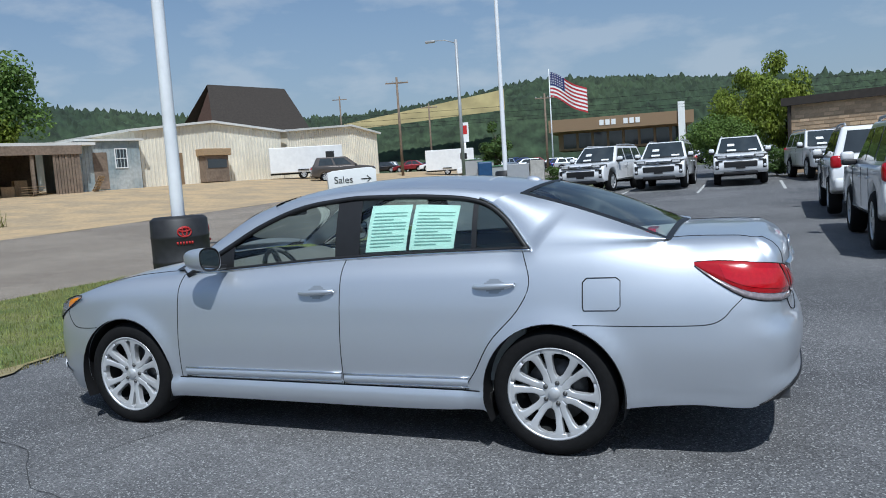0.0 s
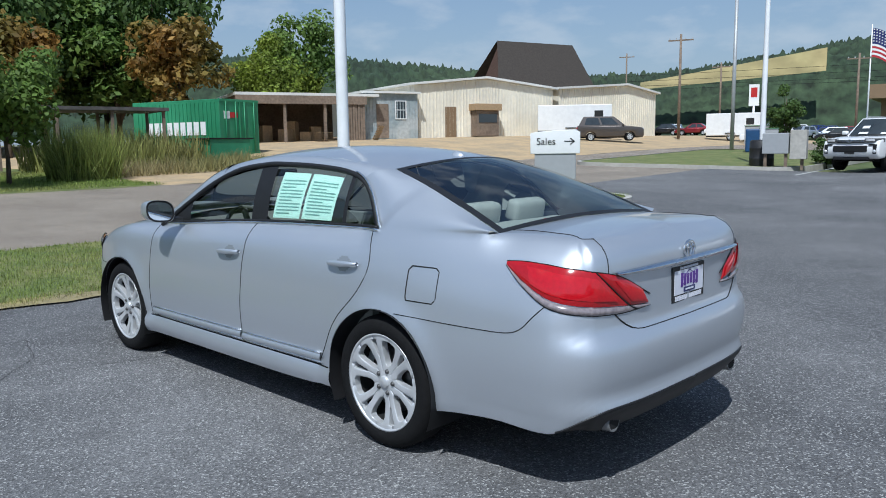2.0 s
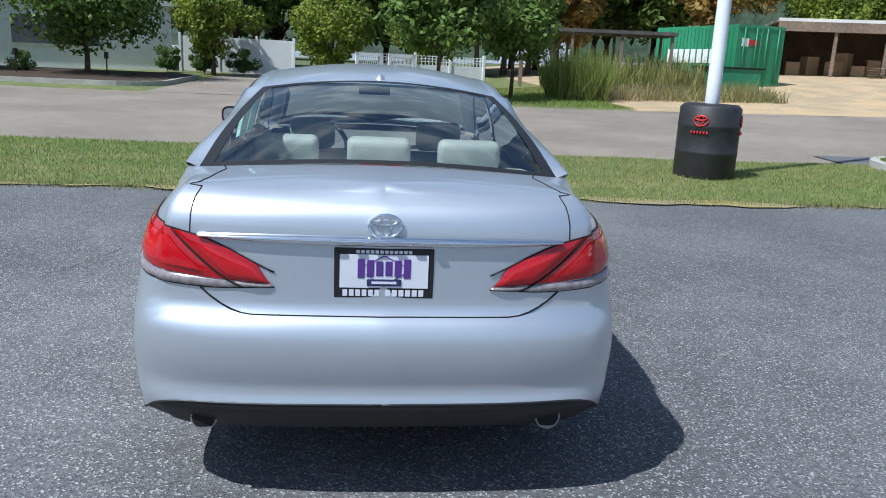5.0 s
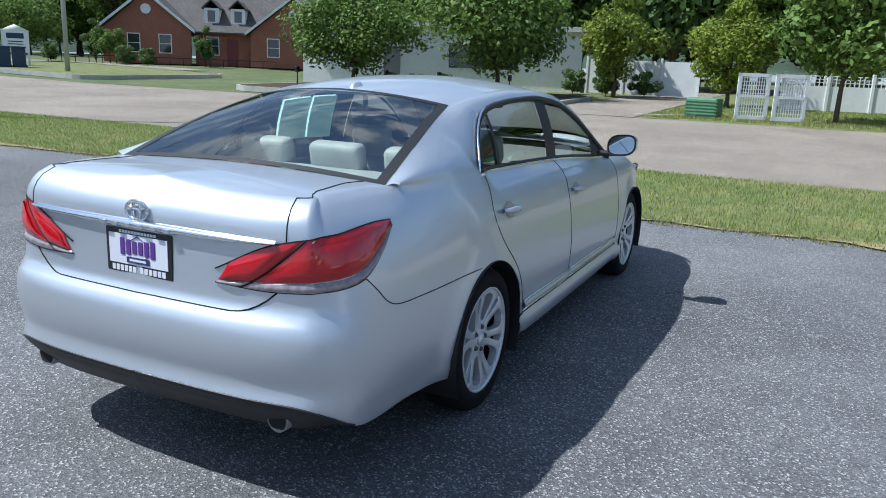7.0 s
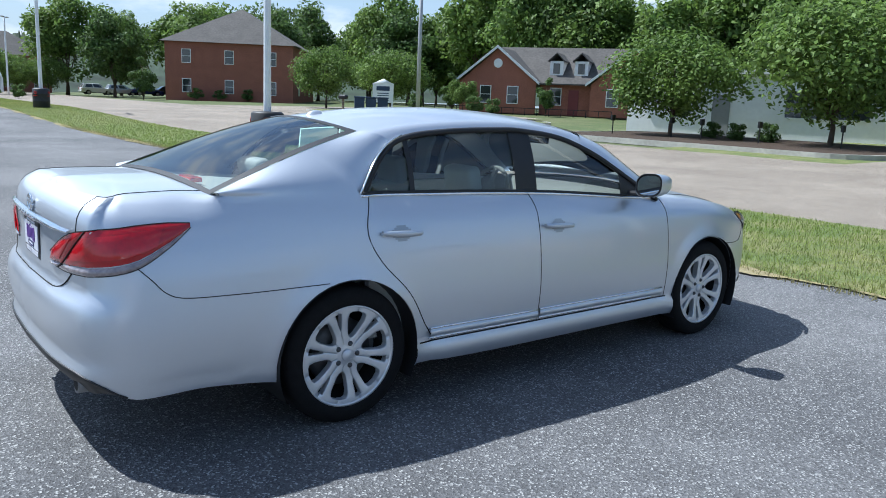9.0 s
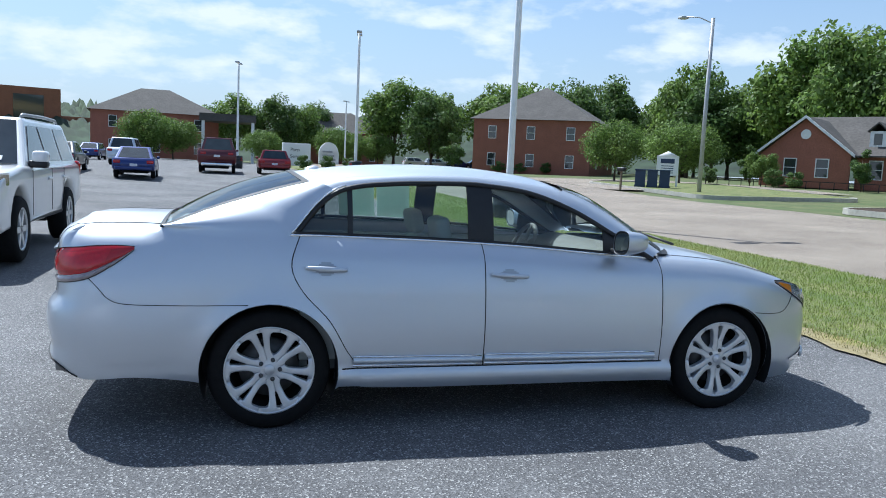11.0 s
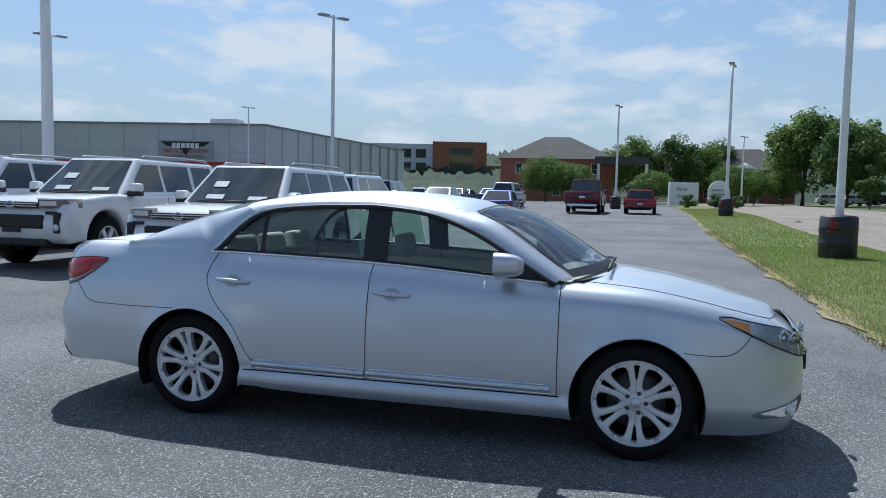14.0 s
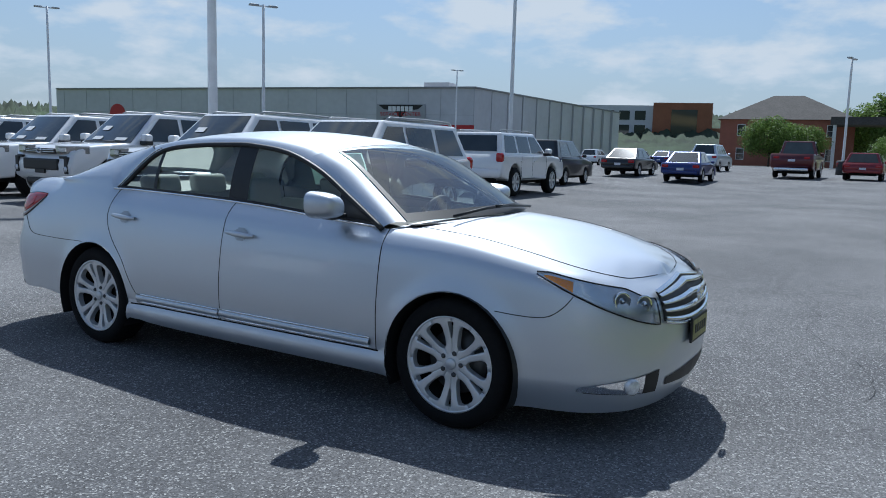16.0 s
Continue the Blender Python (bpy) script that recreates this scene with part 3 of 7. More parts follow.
M["lamp_red"] = lens("red_lens", (.40, .003, .008))
M["lamp_red2"] = lens("deep_red_lens", (.50, .005, .012))
M["lamp_strip"] = mat("smoked_strip", (.27, .23, .235), .15, .2, vary=.35, scale=50, coat=1.0)
M["lamp_silver"] = mat("lamp_reflector", (.62, .64, .67), .22, .7, vary=.12, scale=30)
M["glass_lamp"] = glass("lamp_cover", (.93, .95, .96), 0.0, 1.5)
M["brake_grey"] = mat("brake_iron", (.10, .10, .10), .5, .5, vary=.2, scale=30)
M["lamp_clear"] = mat("clear_lens", (.72, .73, .75), .12, .25, vary=.35, scale=45, coat=1.0)
M["lamp_amber"] = lens("amber_lens", (.85, .30, .02))
M["seat"] = mat("grey_leather", (.40, .42, .40), .6, vary=.06, scale=10, bump=.1)
M["headliner"] = mat("headliner_cloth", (.62, .63, .60), .9, vary=.06, scale=40)
M["trimgrey"] = mat("grey_trim", (.16, .165, .16), .7, vary=.1)
M["paper"] = mat("paper_green", (.66, .90, .82), .7, vary=.04, scale=30)
pn = M["paper"].node_tree.nodes
p_tl, p_mx = pn.new("ShaderNodeBsdfTranslucent"), pn.new("ShaderNodeMixShader")
p_tl.inputs[0].default_value, p_mx.inputs[0].default_value = (.6, .85, .78, 1), .10
pk = M["paper"].node_tree.links
pk.new(pn["Principled BSDF"].outputs[0], p_mx.inputs[1]), pk.new(p_tl.outputs[0], p_mx.inputs[2]), pk.new(p_mx.outputs[0], pn["Material Output"].inputs[0])
M["paper_ink"] = mat("paper_ink", (.20, .36, .33), .8, vary=.1)
M["plate_white"] = mat("plate_white", (.72, .72, .78), .4, vary=.03)
M["purple"] = mat("sign_purple", (.10, .035, .24), .5, vary=.1)
M["navy"] = mat("sign_navy", (.03, .035, .12), .5, vary=.1)
M["plate_front"] = mat("plate_olive", (.30, .28, .10), .5, vary=.3, scale=40)


def build_sedan():
    car = thing("silver_sedan", pose(0, 0, 0), "silver four-door sedan parked on the asphalt lot, window sheets inside", "car")
    rows = ROWS_LOW + ROWS_HIGH
    body = bmesh.new()
    doors = {}
    for side in (-1, 1):
        bms = build_shell(side)
        join(body, bms["body"])
        for k in ("front_door", "rear_door"):
            doors[k, side] = part(k, bms[k], "silver", car, "silver painted door")
        join(body, deck(True, 0, .13, side, 3))
        join(body, deck(False, 0, .174, side, 3))
        # pillars and rails
        edge_a = curve([rail(-.93), rail(-.667), rail(-.42), rail(-.30)])
        join(body, sheet_between(edge_a, SCREEN_EDGE, 14, 5, side, (0, .012, .012)))

        def rail_low(u):
            return rail(-.30 + u * 1.35)

        def rail_high(u):
            x = -.40 + u * 1.59
            return roof_pt(x, .55)
        join(body, sheet_between(rail_low, rail_high, 24, 5, side, (0, .012, .012)))

        low = [rail(1.05 + .238 * k / 8) for k in range(9)] + [body_point(i, rows) for i in range(len(RING)) if 1.31 < RING[i][0] < 2.0 and RING[i][1] > .6]
        dist = [0.0]
        for p, q in zip(low, low[1:]):
            dist.append(dist[-1] + (q - p).length)

        def quarter(u, v):
            k = round(u * (len(low) - 1))
            p = low[k].lerp(REAR_EDGE(dist[k] / dist[-1]), v) + Vector((0, .026, .016)) * math.sin(math.pi * v)
            return (p.x, p.y * side, p.z)
        join(body, grid(quarter, len(low) - 1, 9, flip=side < 0))
        # cowl corner
    bmesh.ops.remove_doubles(body, verts=body.verts[:], dist=.0015)
    bmesh.ops.recalc_face_normals(body, faces=body.faces[:])
    for f in body.faces:
        f.smooth = True
    part("body", body, "silver", car, "silver metallic bodywork")
    for name, front in (("hood", True), ("trunk_lid", False)):
        bm = bmesh.new()
        for side in (-1, 1):
            join(bm, deck(front, .137 if front else .174, 1, side, 10))
        bmesh.ops.remove_doubles(bm, verts=bm.verts[:], dist=.002)
        bmesh.ops.recalc_face_normals(bm, faces=bm.faces[:])
        part(name, bm, "silver", car, smooth=True)

    def roof_at(u, v):
        y = (v * 2 - 1) * .55
        xf, xr = -.40 - .06 * (1 - (y / .55) ** 2), 1.19 + .075 * (1 - (y / .55) ** 2)
        return roof_pt(xf + (xr - xf) * u, y)
    roof = part("roof", grid(roof_at, 28, 18), "silver", car)
    part("headliner", grid(lambda u, v: roof_at(.04 + .92 * u, .03 + .94 * v) - Vector((0, 0, .028)), 16, 12), "headliner", car, "pale grey cloth headliner")
    fin = grid(lambda u, v: Vector((1.08 + .10 * u, (v - .5) * .05 * (1 - (2 * u - 1) ** 4), roof_pt(1.08 + .1 * u, 0).z + .022 * math.sin(math.pi * v) * math.sin(math.pi * u) ** .5)), 8, 6)
    part("antenna_fin", fin, "silver", car)

    # glass
    def header(u):
        y = (u * 2 - 1) * .545
        return roof_pt(-.40 - .06 * (1 - (y / .55) ** 2), y)

    def screen_at(u, v):
        e = SCREEN_EDGE(v)
        w = (u * 2 - 1)
        bow = -.21 * (1 - w * w) * (1 - v) - .06 * (1 - w * w) * v
        zb = (1 - w * w) * (.018 * (1 - v) + .04 * v + .028 * math.sin(math.pi * v))
        return (e.x + bow, e.y * w, e.z + zb)
    part("windscreen", grid(screen_at, 20, 12, flip=True), "glass_screen", car, "tinted windscreen")

    def rear_at(u, v):
        e = REAR_EDGE(v)
        w = (u * 2 - 1)
        bow = (1 - w * w) * (.075 * (1 - v) + .0 * v)
        zb = (1 - w * w) * (.052 * (1 - v) + .030 * v + .02 * math.sin(math.pi * v))
        return (e.x + bow, e.y * w, e.z + zb)
    part("rear_window", grid(rear_at, 20, 12, flip=True), "glass_rear", car, "rear window with black border")
    bd = bmesh.new()
    for a, b in ((lambda t: (t, 0), lambda t: (t, .04)), (lambda t: (t, .965), lambda t: (t, 1)), (lambda t: (0, t), lambda t: (.035, t)), (lambda t: (1, t), lambda t: (.965, t))):
        grid(lambda u, v: Vector(rear_at(*[p + (q - p) * v for p, q in zip(a(u), b(u))])) + Vector((.0015, 0, .002)), 20, 2, bd)
    part("rear_border", bd, "black", car)
    bd = bmesh.new()
    for a, b in ((lambda t: (t, 0), lambda t: (t, .08)), (lambda t: (t, .97), lambda t: (t, 1)), (lambda t: (0, t), lambda t: (.02, t)), (lambda t: (1, t), lambda t: (.98, t))):
        grid(lambda u, v: Vector(screen_at(*[p + (q - p) * v for p, q in zip(a(u), b(u))])) + Vector((-.003, 0, .004)), 20, 2, bd)
    part("screen_border", bd, "black", car)

    def pane_pt(x, v, out=0.0):
        lo, hi = belt(min(x, 1.285)), rail(x)
        lo = Vector((x, lo.y - .012, lo.z - .012))
        hi = Vector((x, hi.y - .008, max(hi.z, lo.z + .002)))
        p = lo.lerp(hi, v)
        p.y += .018 * math.sin(math.pi * v) * min(1, (hi.z - lo.z) / .3) + out
        return p
    for side in (-1, 1):
        def pane(x0, x1, out, v0=0.0, v1=1.0, lean=0.0):
            def at(u, v):
                vv = v0 + (v1 - v0) * v
                p = pane_pt(x0 + (x1 - x0) * u + lean * (vv - .5), vv, out)
                return (p.x, p.y * side, p.z)
            return grid(at, 14, 6, flip=side > 0)
        part("window", pane(-.925, .115, -.004), "glass", doors["front_door", side], "tinted front door glass")
        part("window", pane(.265, .965, -.004), "glass", doors["rear_door", side], "tinted rear door glass")
        part("quarter_window", pane(.965, 1.286, -.004), "glass_dark", doors["rear_door", side], "dark quarter glass")
        part("pillar_cover", pane(.11, .27, .004), "black", car, "gloss black centre pillar")
        part("divider", pane(.955, .985, .004), "black", car)
        part("sail_panel", pane(-.93, -.60, .003, 0, 1), "black", car)
        fr = bmesh.new()
        seam([rail(-.93 + 2.218 * k / 60) + Vector((0, .004, -.012)) for k in range(61)], .016, side, fr)
        seam([belt(-.93 + 2.22 * k / 40) + Vector((0, -.008, .014)) for k in range(41)], .010, side, fr)
        part("window_frame", fr, "black", car)
        ch = bmesh.new()
        seam([belt(-.93 + 2.24 * k / 40) + Vector((0, .002, .004)) for k in range(41)], .0075, side, ch)
        seam([rail(.98 + .31 * k / 12) + Vector((.012, .012, .006)) for k in range(13)], .006, side, ch)
        part("chrome_strip", ch, "chrome", car, "bright window trim")
        # door trim and sill
        tr = bmesh.new()
        for x0, x1 in ((-.93, .185), (.20, .955)):
            grid(lambda u, v: [c * (side if k == 1 else 1) for k, c in enumerate(side_at(x0 + (x1 - x0) * u, .345 + .005 * u + .05 * v, .004 + .013 * math.sin(math.pi * v)))], 12, 6, tr, flip=side < 0)
        part("door_moulding", tr, "silver", car, "silver moulding with bright edge")
        ch = bmesh.new()
        for x0, x1 in ((-.93, .185), (.20, .955)):
            for dz in (.0, .052):
                seam([side_at(x0 + (x1 - x0) * k / 10, .345 + .005 * k / 10 + dz, .007) for k in range(11)], .0055, side, ch)
        part("moulding_chrome", ch, "chrome", car)
        part("panel_gap", seam([side_at(-.985 + 2.0 * k / 20, .333, .001) for k in range(21)], .004, side), "dark", car)
        rear_seam = curve([(1.53, 0, .696), (1.75, 0, .690), (1.98, 0, .690), (2.16, 0, .696), (2.235, 0, .722), (2.285, 0, .775), (2.335, 0, .825)])
        part("panel_gap", seam([flank(rear_seam(k / 40).x, rear_seam(k / 40).z, .0006) for k in range(41)], .0022, side), "dark", car)
        front_seam = curve([(-1.655, 0, .634), (-1.75, 0, .624), (-1.85, 0, .622), (-1.915, 0, .636), (-1.97, 0, .68), (-2.005, 0, .73)])
        part("panel_gap", seam([flank(front_seam(k / 30).x, front_seam(k / 30).z, .0006) for k in range(31)], .0022, side), "dark", car)
        # gaps of hood and boot lid
        at, _ = deck_fn(True)
        part("panel_gap", seam([at(.9 * k / 40, .134) + Vector((0, 0, .0006)) for k in range(41)], .0024, side), "dark", car)
        at, cells = deck_fn(False)
        first = next(i for i in range(len(RING)) if RING[i][0] >= 1.92)
        corner = min(range(len(RING)), key=lambda i: abs(RING[i][1] - .62) + (9 if RING[i][0] < 2 else 0))
        u1 = (corner - first) / cells
        part("panel_gap", seam([at(u1 * (.08 + .92 * k / 40), .174 * (1 - k / 40)) + Vector((.0006, 0, .0006)) for k in range(41)], .0024, side), "dark", car)
        for m in (-.97, .19, 1.30):
            i = min(range(len(RING)), key=lambda k: abs(RING[k][0] - m) + (9 if RING[k][1] < .6 else 0))
            part("door_gap", seam([body_point(i, j) - Vector((0, .0012, 0)) for j in range(ROWS_LOW, rows + 1)], .0034, side), "dark", car)
        # handles
        for k, x, z in (("front_door", .04, .865), ("rear_door", 1.115, .893)):
            h = bmesh.new()
            base = side_at(x, z, 0)
            grid(lambda u, v: Vector((x - .115 + .23 * u, (base.y + .012 + .022 * math.sin(math.pi * min(1, max(0, u * 1.0))) ** .4 + .011 * math.cos(2 * math.pi * v)) * side, z + (.5 - u) * -.012 + .016 * math.sin(2 * math.pi * v) * (.6 + .4 * math.sin(math.pi * u)))), 14, 10, h)
            part("handle", h, "silver", doors[k, side], "silver door handle")
            # finger cup is a flat patch; darker silver paints its shade
            cup = grid(lambda u, v: [c * (side if n == 1 else 1) for n, c in enumerate(side_at(x - .055 + .11 * u, z - .04 + .075 * v, .003 - .0 * u))], 8, 8)
            for f in list(cup.faces):
                c = f.calc_center_median()
                if ((c.x - x) / .056) ** 2 + ((c.z - z + .003) / .038) ** 2 > 1:
                    cup.faces.remove(f)
            part("handle_recess", cup, "trimgrey_light", doors[k, side], "finger recess, its shade painted in darker silver")
        # mirror
        part("mirror_shell", mirror_shell(side), "silver", car, "silver door mirror housing", True)
        part("mirror_glass", mirror_glass(side), "mirror", car, "mirror glass", True)
        part("mirror_back", mirror_back(side), "black", car)
        part("mirror_arm", box(-.70, -.62, *sorted((.80 * side, .93 * side)), 1.0, 1.03, .01), "black", car)
    # fuel flap on the driver's side
    ff = bmesh.new()
    fl = [(1.585, .765), (1.745, .765), (1.765, .785), (1.765, .91), (1.745, .925), (1.60, .925), (1.58, .905), (1.58, .785), (1.585, .765)]
    dense = [(a[0] + (b[0] - a[0]) * k / 5, a[1] + (b[1] - a[1]) * k / 5) for a, b in zip(fl, fl[1:]) for k in range(5)] + [fl[-1]]
    seam([side_at(x, z, .0015 - .008 * smooth01(1.5, 2.2, x)) for x, z in dense], .003, -1, ff)
    part("fuel_flap", ff, "dark", car, "round-cornered fuel flap")

    # tail lamps, boot trim, plate
    n = len(RING)
    i_tip = min(range(n), key=lambda i: abs(RING[i][0] - 2.11) + (9 if RING[i][1] < .6 else 0))
    i_in = min(range(n), key=lambda i: abs(RING[i][1] - .345) + (9 if RING[i][0] < 2 else 0))
    i_split = min(range(n), key=lambda i: abs(RING[i][1] - .60) + (9 if RING[i][0] < 2 else 0))
    span = i_in - i_tip
    us = (i_split - i_tip) / span
    top = [(0, .990), (.12, .994), (.3, .985), (us, .945), (1, .838)]
    bot = [(0, .972), (.12, .895), (.3, .815), (us, .783), (1, .790)]

    def cut(v):
        """The leaning joint between body and lid lamps."""
        return i_tip + span * (us + .17 - .30 * v)

    def lamp_patch(side, ka, kb, v0, v1, out, nu=16, nv=8):
        def at(u, v):
            vv = v0 + (v1 - v0) * v
            k = ka(vv) + (kb(vv) - ka(vv)) * u
            f = (k - i_tip) / span
            z = interp(bot, f) + (interp(top, f) - interp(bot, f)) * vv
            q = min(int(k), i_in - 1)
            p = skin(q, z, out(u, v)).lerp(skin(q + 1, z, out(u, v)), k - q)
            return (p.x, p.y * side, p.z)
        return grid(at, nu, nv, flip=side > 0)

    def crown(u, v):
        return .004 + .010 * (math.sin(math.pi * u) * math.sin(math.pi * v)) ** .35

    def inner(u, v):
        return .0155

    for side in (-1, 1):
        low = .20
        for ka, kb, lab in ((lambda v: i_tip, lambda v: cut(v) - .12, "red tail lamp lens"), (lambda v: cut(v) + .12, lambda v: i_in - 1.6 * v, "red lamp lens on the boot lid")):
            lamp = part("tail_lamp", lamp_patch(side, ka, kb, low, 1, crown), "lamp_red", car, lab)
            part("lens_strip", lamp_patch(side, ka, kb, 0, low - .02, crown, 16, 4), "lamp_strip", lamp, "clear lower lamp strip")
            part("lens_panel", lamp_patch(side, lambda v: ka(v) + (kb(v) - ka(v)) * .22, lambda v: ka(v) + (kb(v) - ka(v)) * .93, .34, .86, lambda u, v: .0145 + .004 * (math.sin(math.pi * u) * math.sin(math.pi * v)) ** .3, 14, 6), "lamp_red2", lamp, "bright ribbed red inner panel")

        def lamp_pt(k, v, out):
            f = (k - i_tip) / span
            z = interp(bot, f) + (interp(top, f) - interp(bot, f)) * v
            q = min(int(k), i_in - 1)
            return skin(q, z, out).lerp(skin(q + 1, z, out), k - q)
        edge = bmesh.new()
        seam([lamp_pt(i_tip + span * k / 40, 1, .003) for k in range(41)], .0028, side, edge)
        seam([lamp_pt(i_tip + span * k / 40, 0, .003) for k in range(41)], .0028, side, edge)
        part("lamp_gap", edge, "dark", car)
        part("lamp_gap", seam([lamp_pt(cut(k / 10), k / 10, .005) for k in range(11)], .003, side), "dark", car)
        lidgap = bmesh.new()
        i60 = i_split
        seam([skin(i60 + k, .70 + .08 * (1 - k / 5) ** 2, .001) for k in range(6)] + [skin(i, .70, .001) for i in range(i60 + 6, n)], .0034, side, lidgap)
        i62 = min(range(n), key=lambda i: abs(RING[i][1] - .62) + (9 if RING[i][0] < 2 else 0))
        seam([body_point(i62, j) for j in range(20, rows + 1)], .0024, side, lidgap)
        part("lid_gap", lidgap, "dark", car)
        bar = ring_patch(i_split, n - 1, lambda u: .964 - .006 * (1 - u) ** 3, lambda u: .931 + .012 * (1 - u) ** 3, side, lambda v: .004 + .018 * math.sin(math.pi * v) ** .6, 8)
        part("boot_bar", bar, "chrome_soft", car, "bright bar across the boot lid")
        ex = tube([(2.25, .585 * side, .312), (2.49, .585 * side, .322), (2.53, .585 * side, .324)], .044, 20)
        part("exhaust_pipe", ex, "pole_steel", car, "dark steel exhaust tip")
        part("exhaust_bore", bore(side), "dark", car)
        i0 = min(range(n), key=lambda i: abs(RING[i][0] - 2.41) + (9 if RING[i][1] < .6 else 0))

        def v_top(u):
            k = i0 + u * (n - 1 - i0)
            i = min(int(k), n - 2)
            return interp(BOTTOM, RING[i][0] + (RING[i + 1][0] - RING[i][0]) * (k - i)) + .004
        part("valance", ring_patch(i0, n - 1, v_top, lambda u: v_top(u) - .008 - .105 * smooth01(0, .3, u), side, lambda v: .003 - .02 * (1 - v), 8), "black", car, "black lower bumper valance")
        part("bumper_lip", seam([skin(i, v_top((i - i0) / (n - 1 - i0)), .002) for i in range(i0, n)], .0045, side), "black", car)
    emblem(car, 2.556, .998, 1)
    pl = part("number_plate", box(2.549, 2.562, -.160, .160, .760, .925, .004), "black", car, "dealer plate in a black frame")
    part("plate_field", box(2.561, 2.5645, -.142, .142, .795, .905), "plate_white", pl)
    diamond = [(0, .902), (.085, .858), (0, .800), (-.085, .858)]
    part("plate_diamond", tube([(2.5648, y, z) for y, z in diamond + diamond[:1]], .0022, 5), "purple", pl, "thin violet diamond outline")
    for k in range(6):
        y = -.085 + k * .0295
        part("plate_bar", box(2.5644, 2.567, y, y + .022, .838 - .004 * abs(k - 2.5), .882 + .004 * abs(k - 2.5), .002), "purple", pl)
    part("plate_banner", box(2.5644, 2.5668, -.055, .055, .802, .824, .003), "navy", pl, "navy banner")
    part("plate_bar", box(2.5667, 2.5676, -.04, .04, .809, .817), "plate_white", pl)
    for k in range(6):
        part("plate_bar", box(2.5618, 2.564, -.132 + k * .0205, -.117 + k * .0205, .767, .788), "plate_white", pl)
    for k in range(6):
        part("plate_bar", box(2.5618, 2.564, .005 + k * .0215, .021 + k * .0215, .767, .788), "plate_white", pl)
    for k in range(12):
        part("plate_bar", box(2.5618, 2.564, -.09 + k * .0152, -.079 + k * .0152, .909, .919), "plate_white", pl)
    st = bmesh.new()
    for k in range(5):
        box(2.538, 2.541, -.375 + k * .018, -.362 + k * .018, .885, .905, 0, st)
    box(2.537, 2.5385, -.382, -.283, .87, .918, 0, st)
    part("sticker", st, "sticker_mix", car, "small violet dealer sticker")
    for k in range(6):
        y = -.155 + k * .062
        part("badge_bar", box(2.563, 2.583, y - .014, y + .014, .938, .952, .002), "chrome", car, "chrome badge bar")

    # nose: head lamps, grille, fog lamps
    i_h0 = min(range(n), key=lambda i: abs(RING[i][0] + 1.85) + (9 if RING[i][1] < .6 else 0))
    i_h1 = min(range(n), key=lambda i: abs(RING[i][1] - .44) + (9 if RING[i][0] > -2 else 0))
    for side in (-1, 1):
        def htop(u):
            k = i_h1 + (i_h0 - i_h1) * u
            i = min(int(k), n - 2)
            x = RING[i][0] + (RING[i + 1][0] - RING[i][0]) * (k - i)
            return min(.835, interp(SHOULDER, x) - .012) - .045 * (1 - smooth01(0, .35, u))

        def lamp_rim(u, z):
            k = i_h1 + (i_h0 - i_h1) * u
            i = min(int(k), n - 2)
            return skin(i, z, .005).lerp(skin(i + 1, z, .005), k - i)

        def hbot(u):
            return .588 + .235 * u ** 1.45
        hl = part("head_lamp", ring_patch(i_h1, i_h0, htop, hbot, side, .003, 8), "lamp_silver", car, "clear head lamp with amber corner")
        part("indicator", ring_patch(i_h0 - 5, i_h0 - 1, lambda u: htop(1 - (5 - 4 * u) / (i_h0 - i_h1)) - .014, lambda u: hbot(1 - (5 - 4 * u) / (i_h0 - i_h1)) + .010, side, .007, 5), "lamp_amber", hl, "amber indicator")
        for q, ii in enumerate((i_h1 + 3, i_h1 + 7)):
            c = skin(ii, .69 + .022 * q, .002)
            ob = part("reflector", lathe([(.045, .002), (.042, .010), (.030, .004), (.016, .0), (.014, .012), (.0, .016)], 24, "x", cap=False), "chrome", hl, "round chrome reflector", True)
            ob.matrix_basis = pose(c.x, c.y * side, c.z, 0, 0, 180 - 38 * side)
            part("reflector_bowl", lathe([(.036, .0065), (.016, .0035)], 20, "x", cap=False), "trimgrey", hl).matrix_basis = ob.matrix_basis.copy()
        part("lens", ring_patch(i_h1, i_h0, htop, hbot, side, lambda v: .006 + .016 * math.sin(math.pi * v) ** .5, 8), "glass_lamp", hl, "clear plastic lens")
        ol = bmesh.new()
        seam([lamp_rim(k / 40, hbot(k / 40)) for k in range(41)], .0035, side, ol)
        seam([lamp_rim(k / 40, htop(k / 40)) for k in range(41)], .0035, side, ol)
        seam([lamp_rim(0, hbot(0) + (htop(0) - hbot(0)) * k / 8) for k in range(9)], .0035, side, ol)
        part("lamp_gap", ol, "dark", car)
        # fog lamp pocket
        i_f0 = min(range(n), key=lambda i: abs(RING[i][0] + 2.08) + (9 if RING[i][1] < .6 else 0))
        i_f1 = min(range(n), key=lambda i: abs(RING[i][1] - .44) + (9 if RING[i][0] > -2 else 0))
        part("fog_pocket", ring_patch(i_f1, i_f0, lambda u: .275 + .075 * (1 - u) ** .8 + .02, lambda u: .255 + .02 * u, side, .004, 4), "black", car)
        part("fog_bezel", ring_patch(i_f1 + 3, i_f0 + 1, lambda u: .285 + .06 * (1 - u) ** .8 + .01, lambda u: .262 + .02 * u, side, .007, 4), "chrome", car, "chrome fog lamp bezel")
        c = skin(i_f1 + 5, .31, .012)
        fg = part("fog_lamp", lathe([(.04, 0), (.04, .012), (.03, .018), (0, .02)], 20, "x", cap=False), "lamp_clear", car, smooth=True)
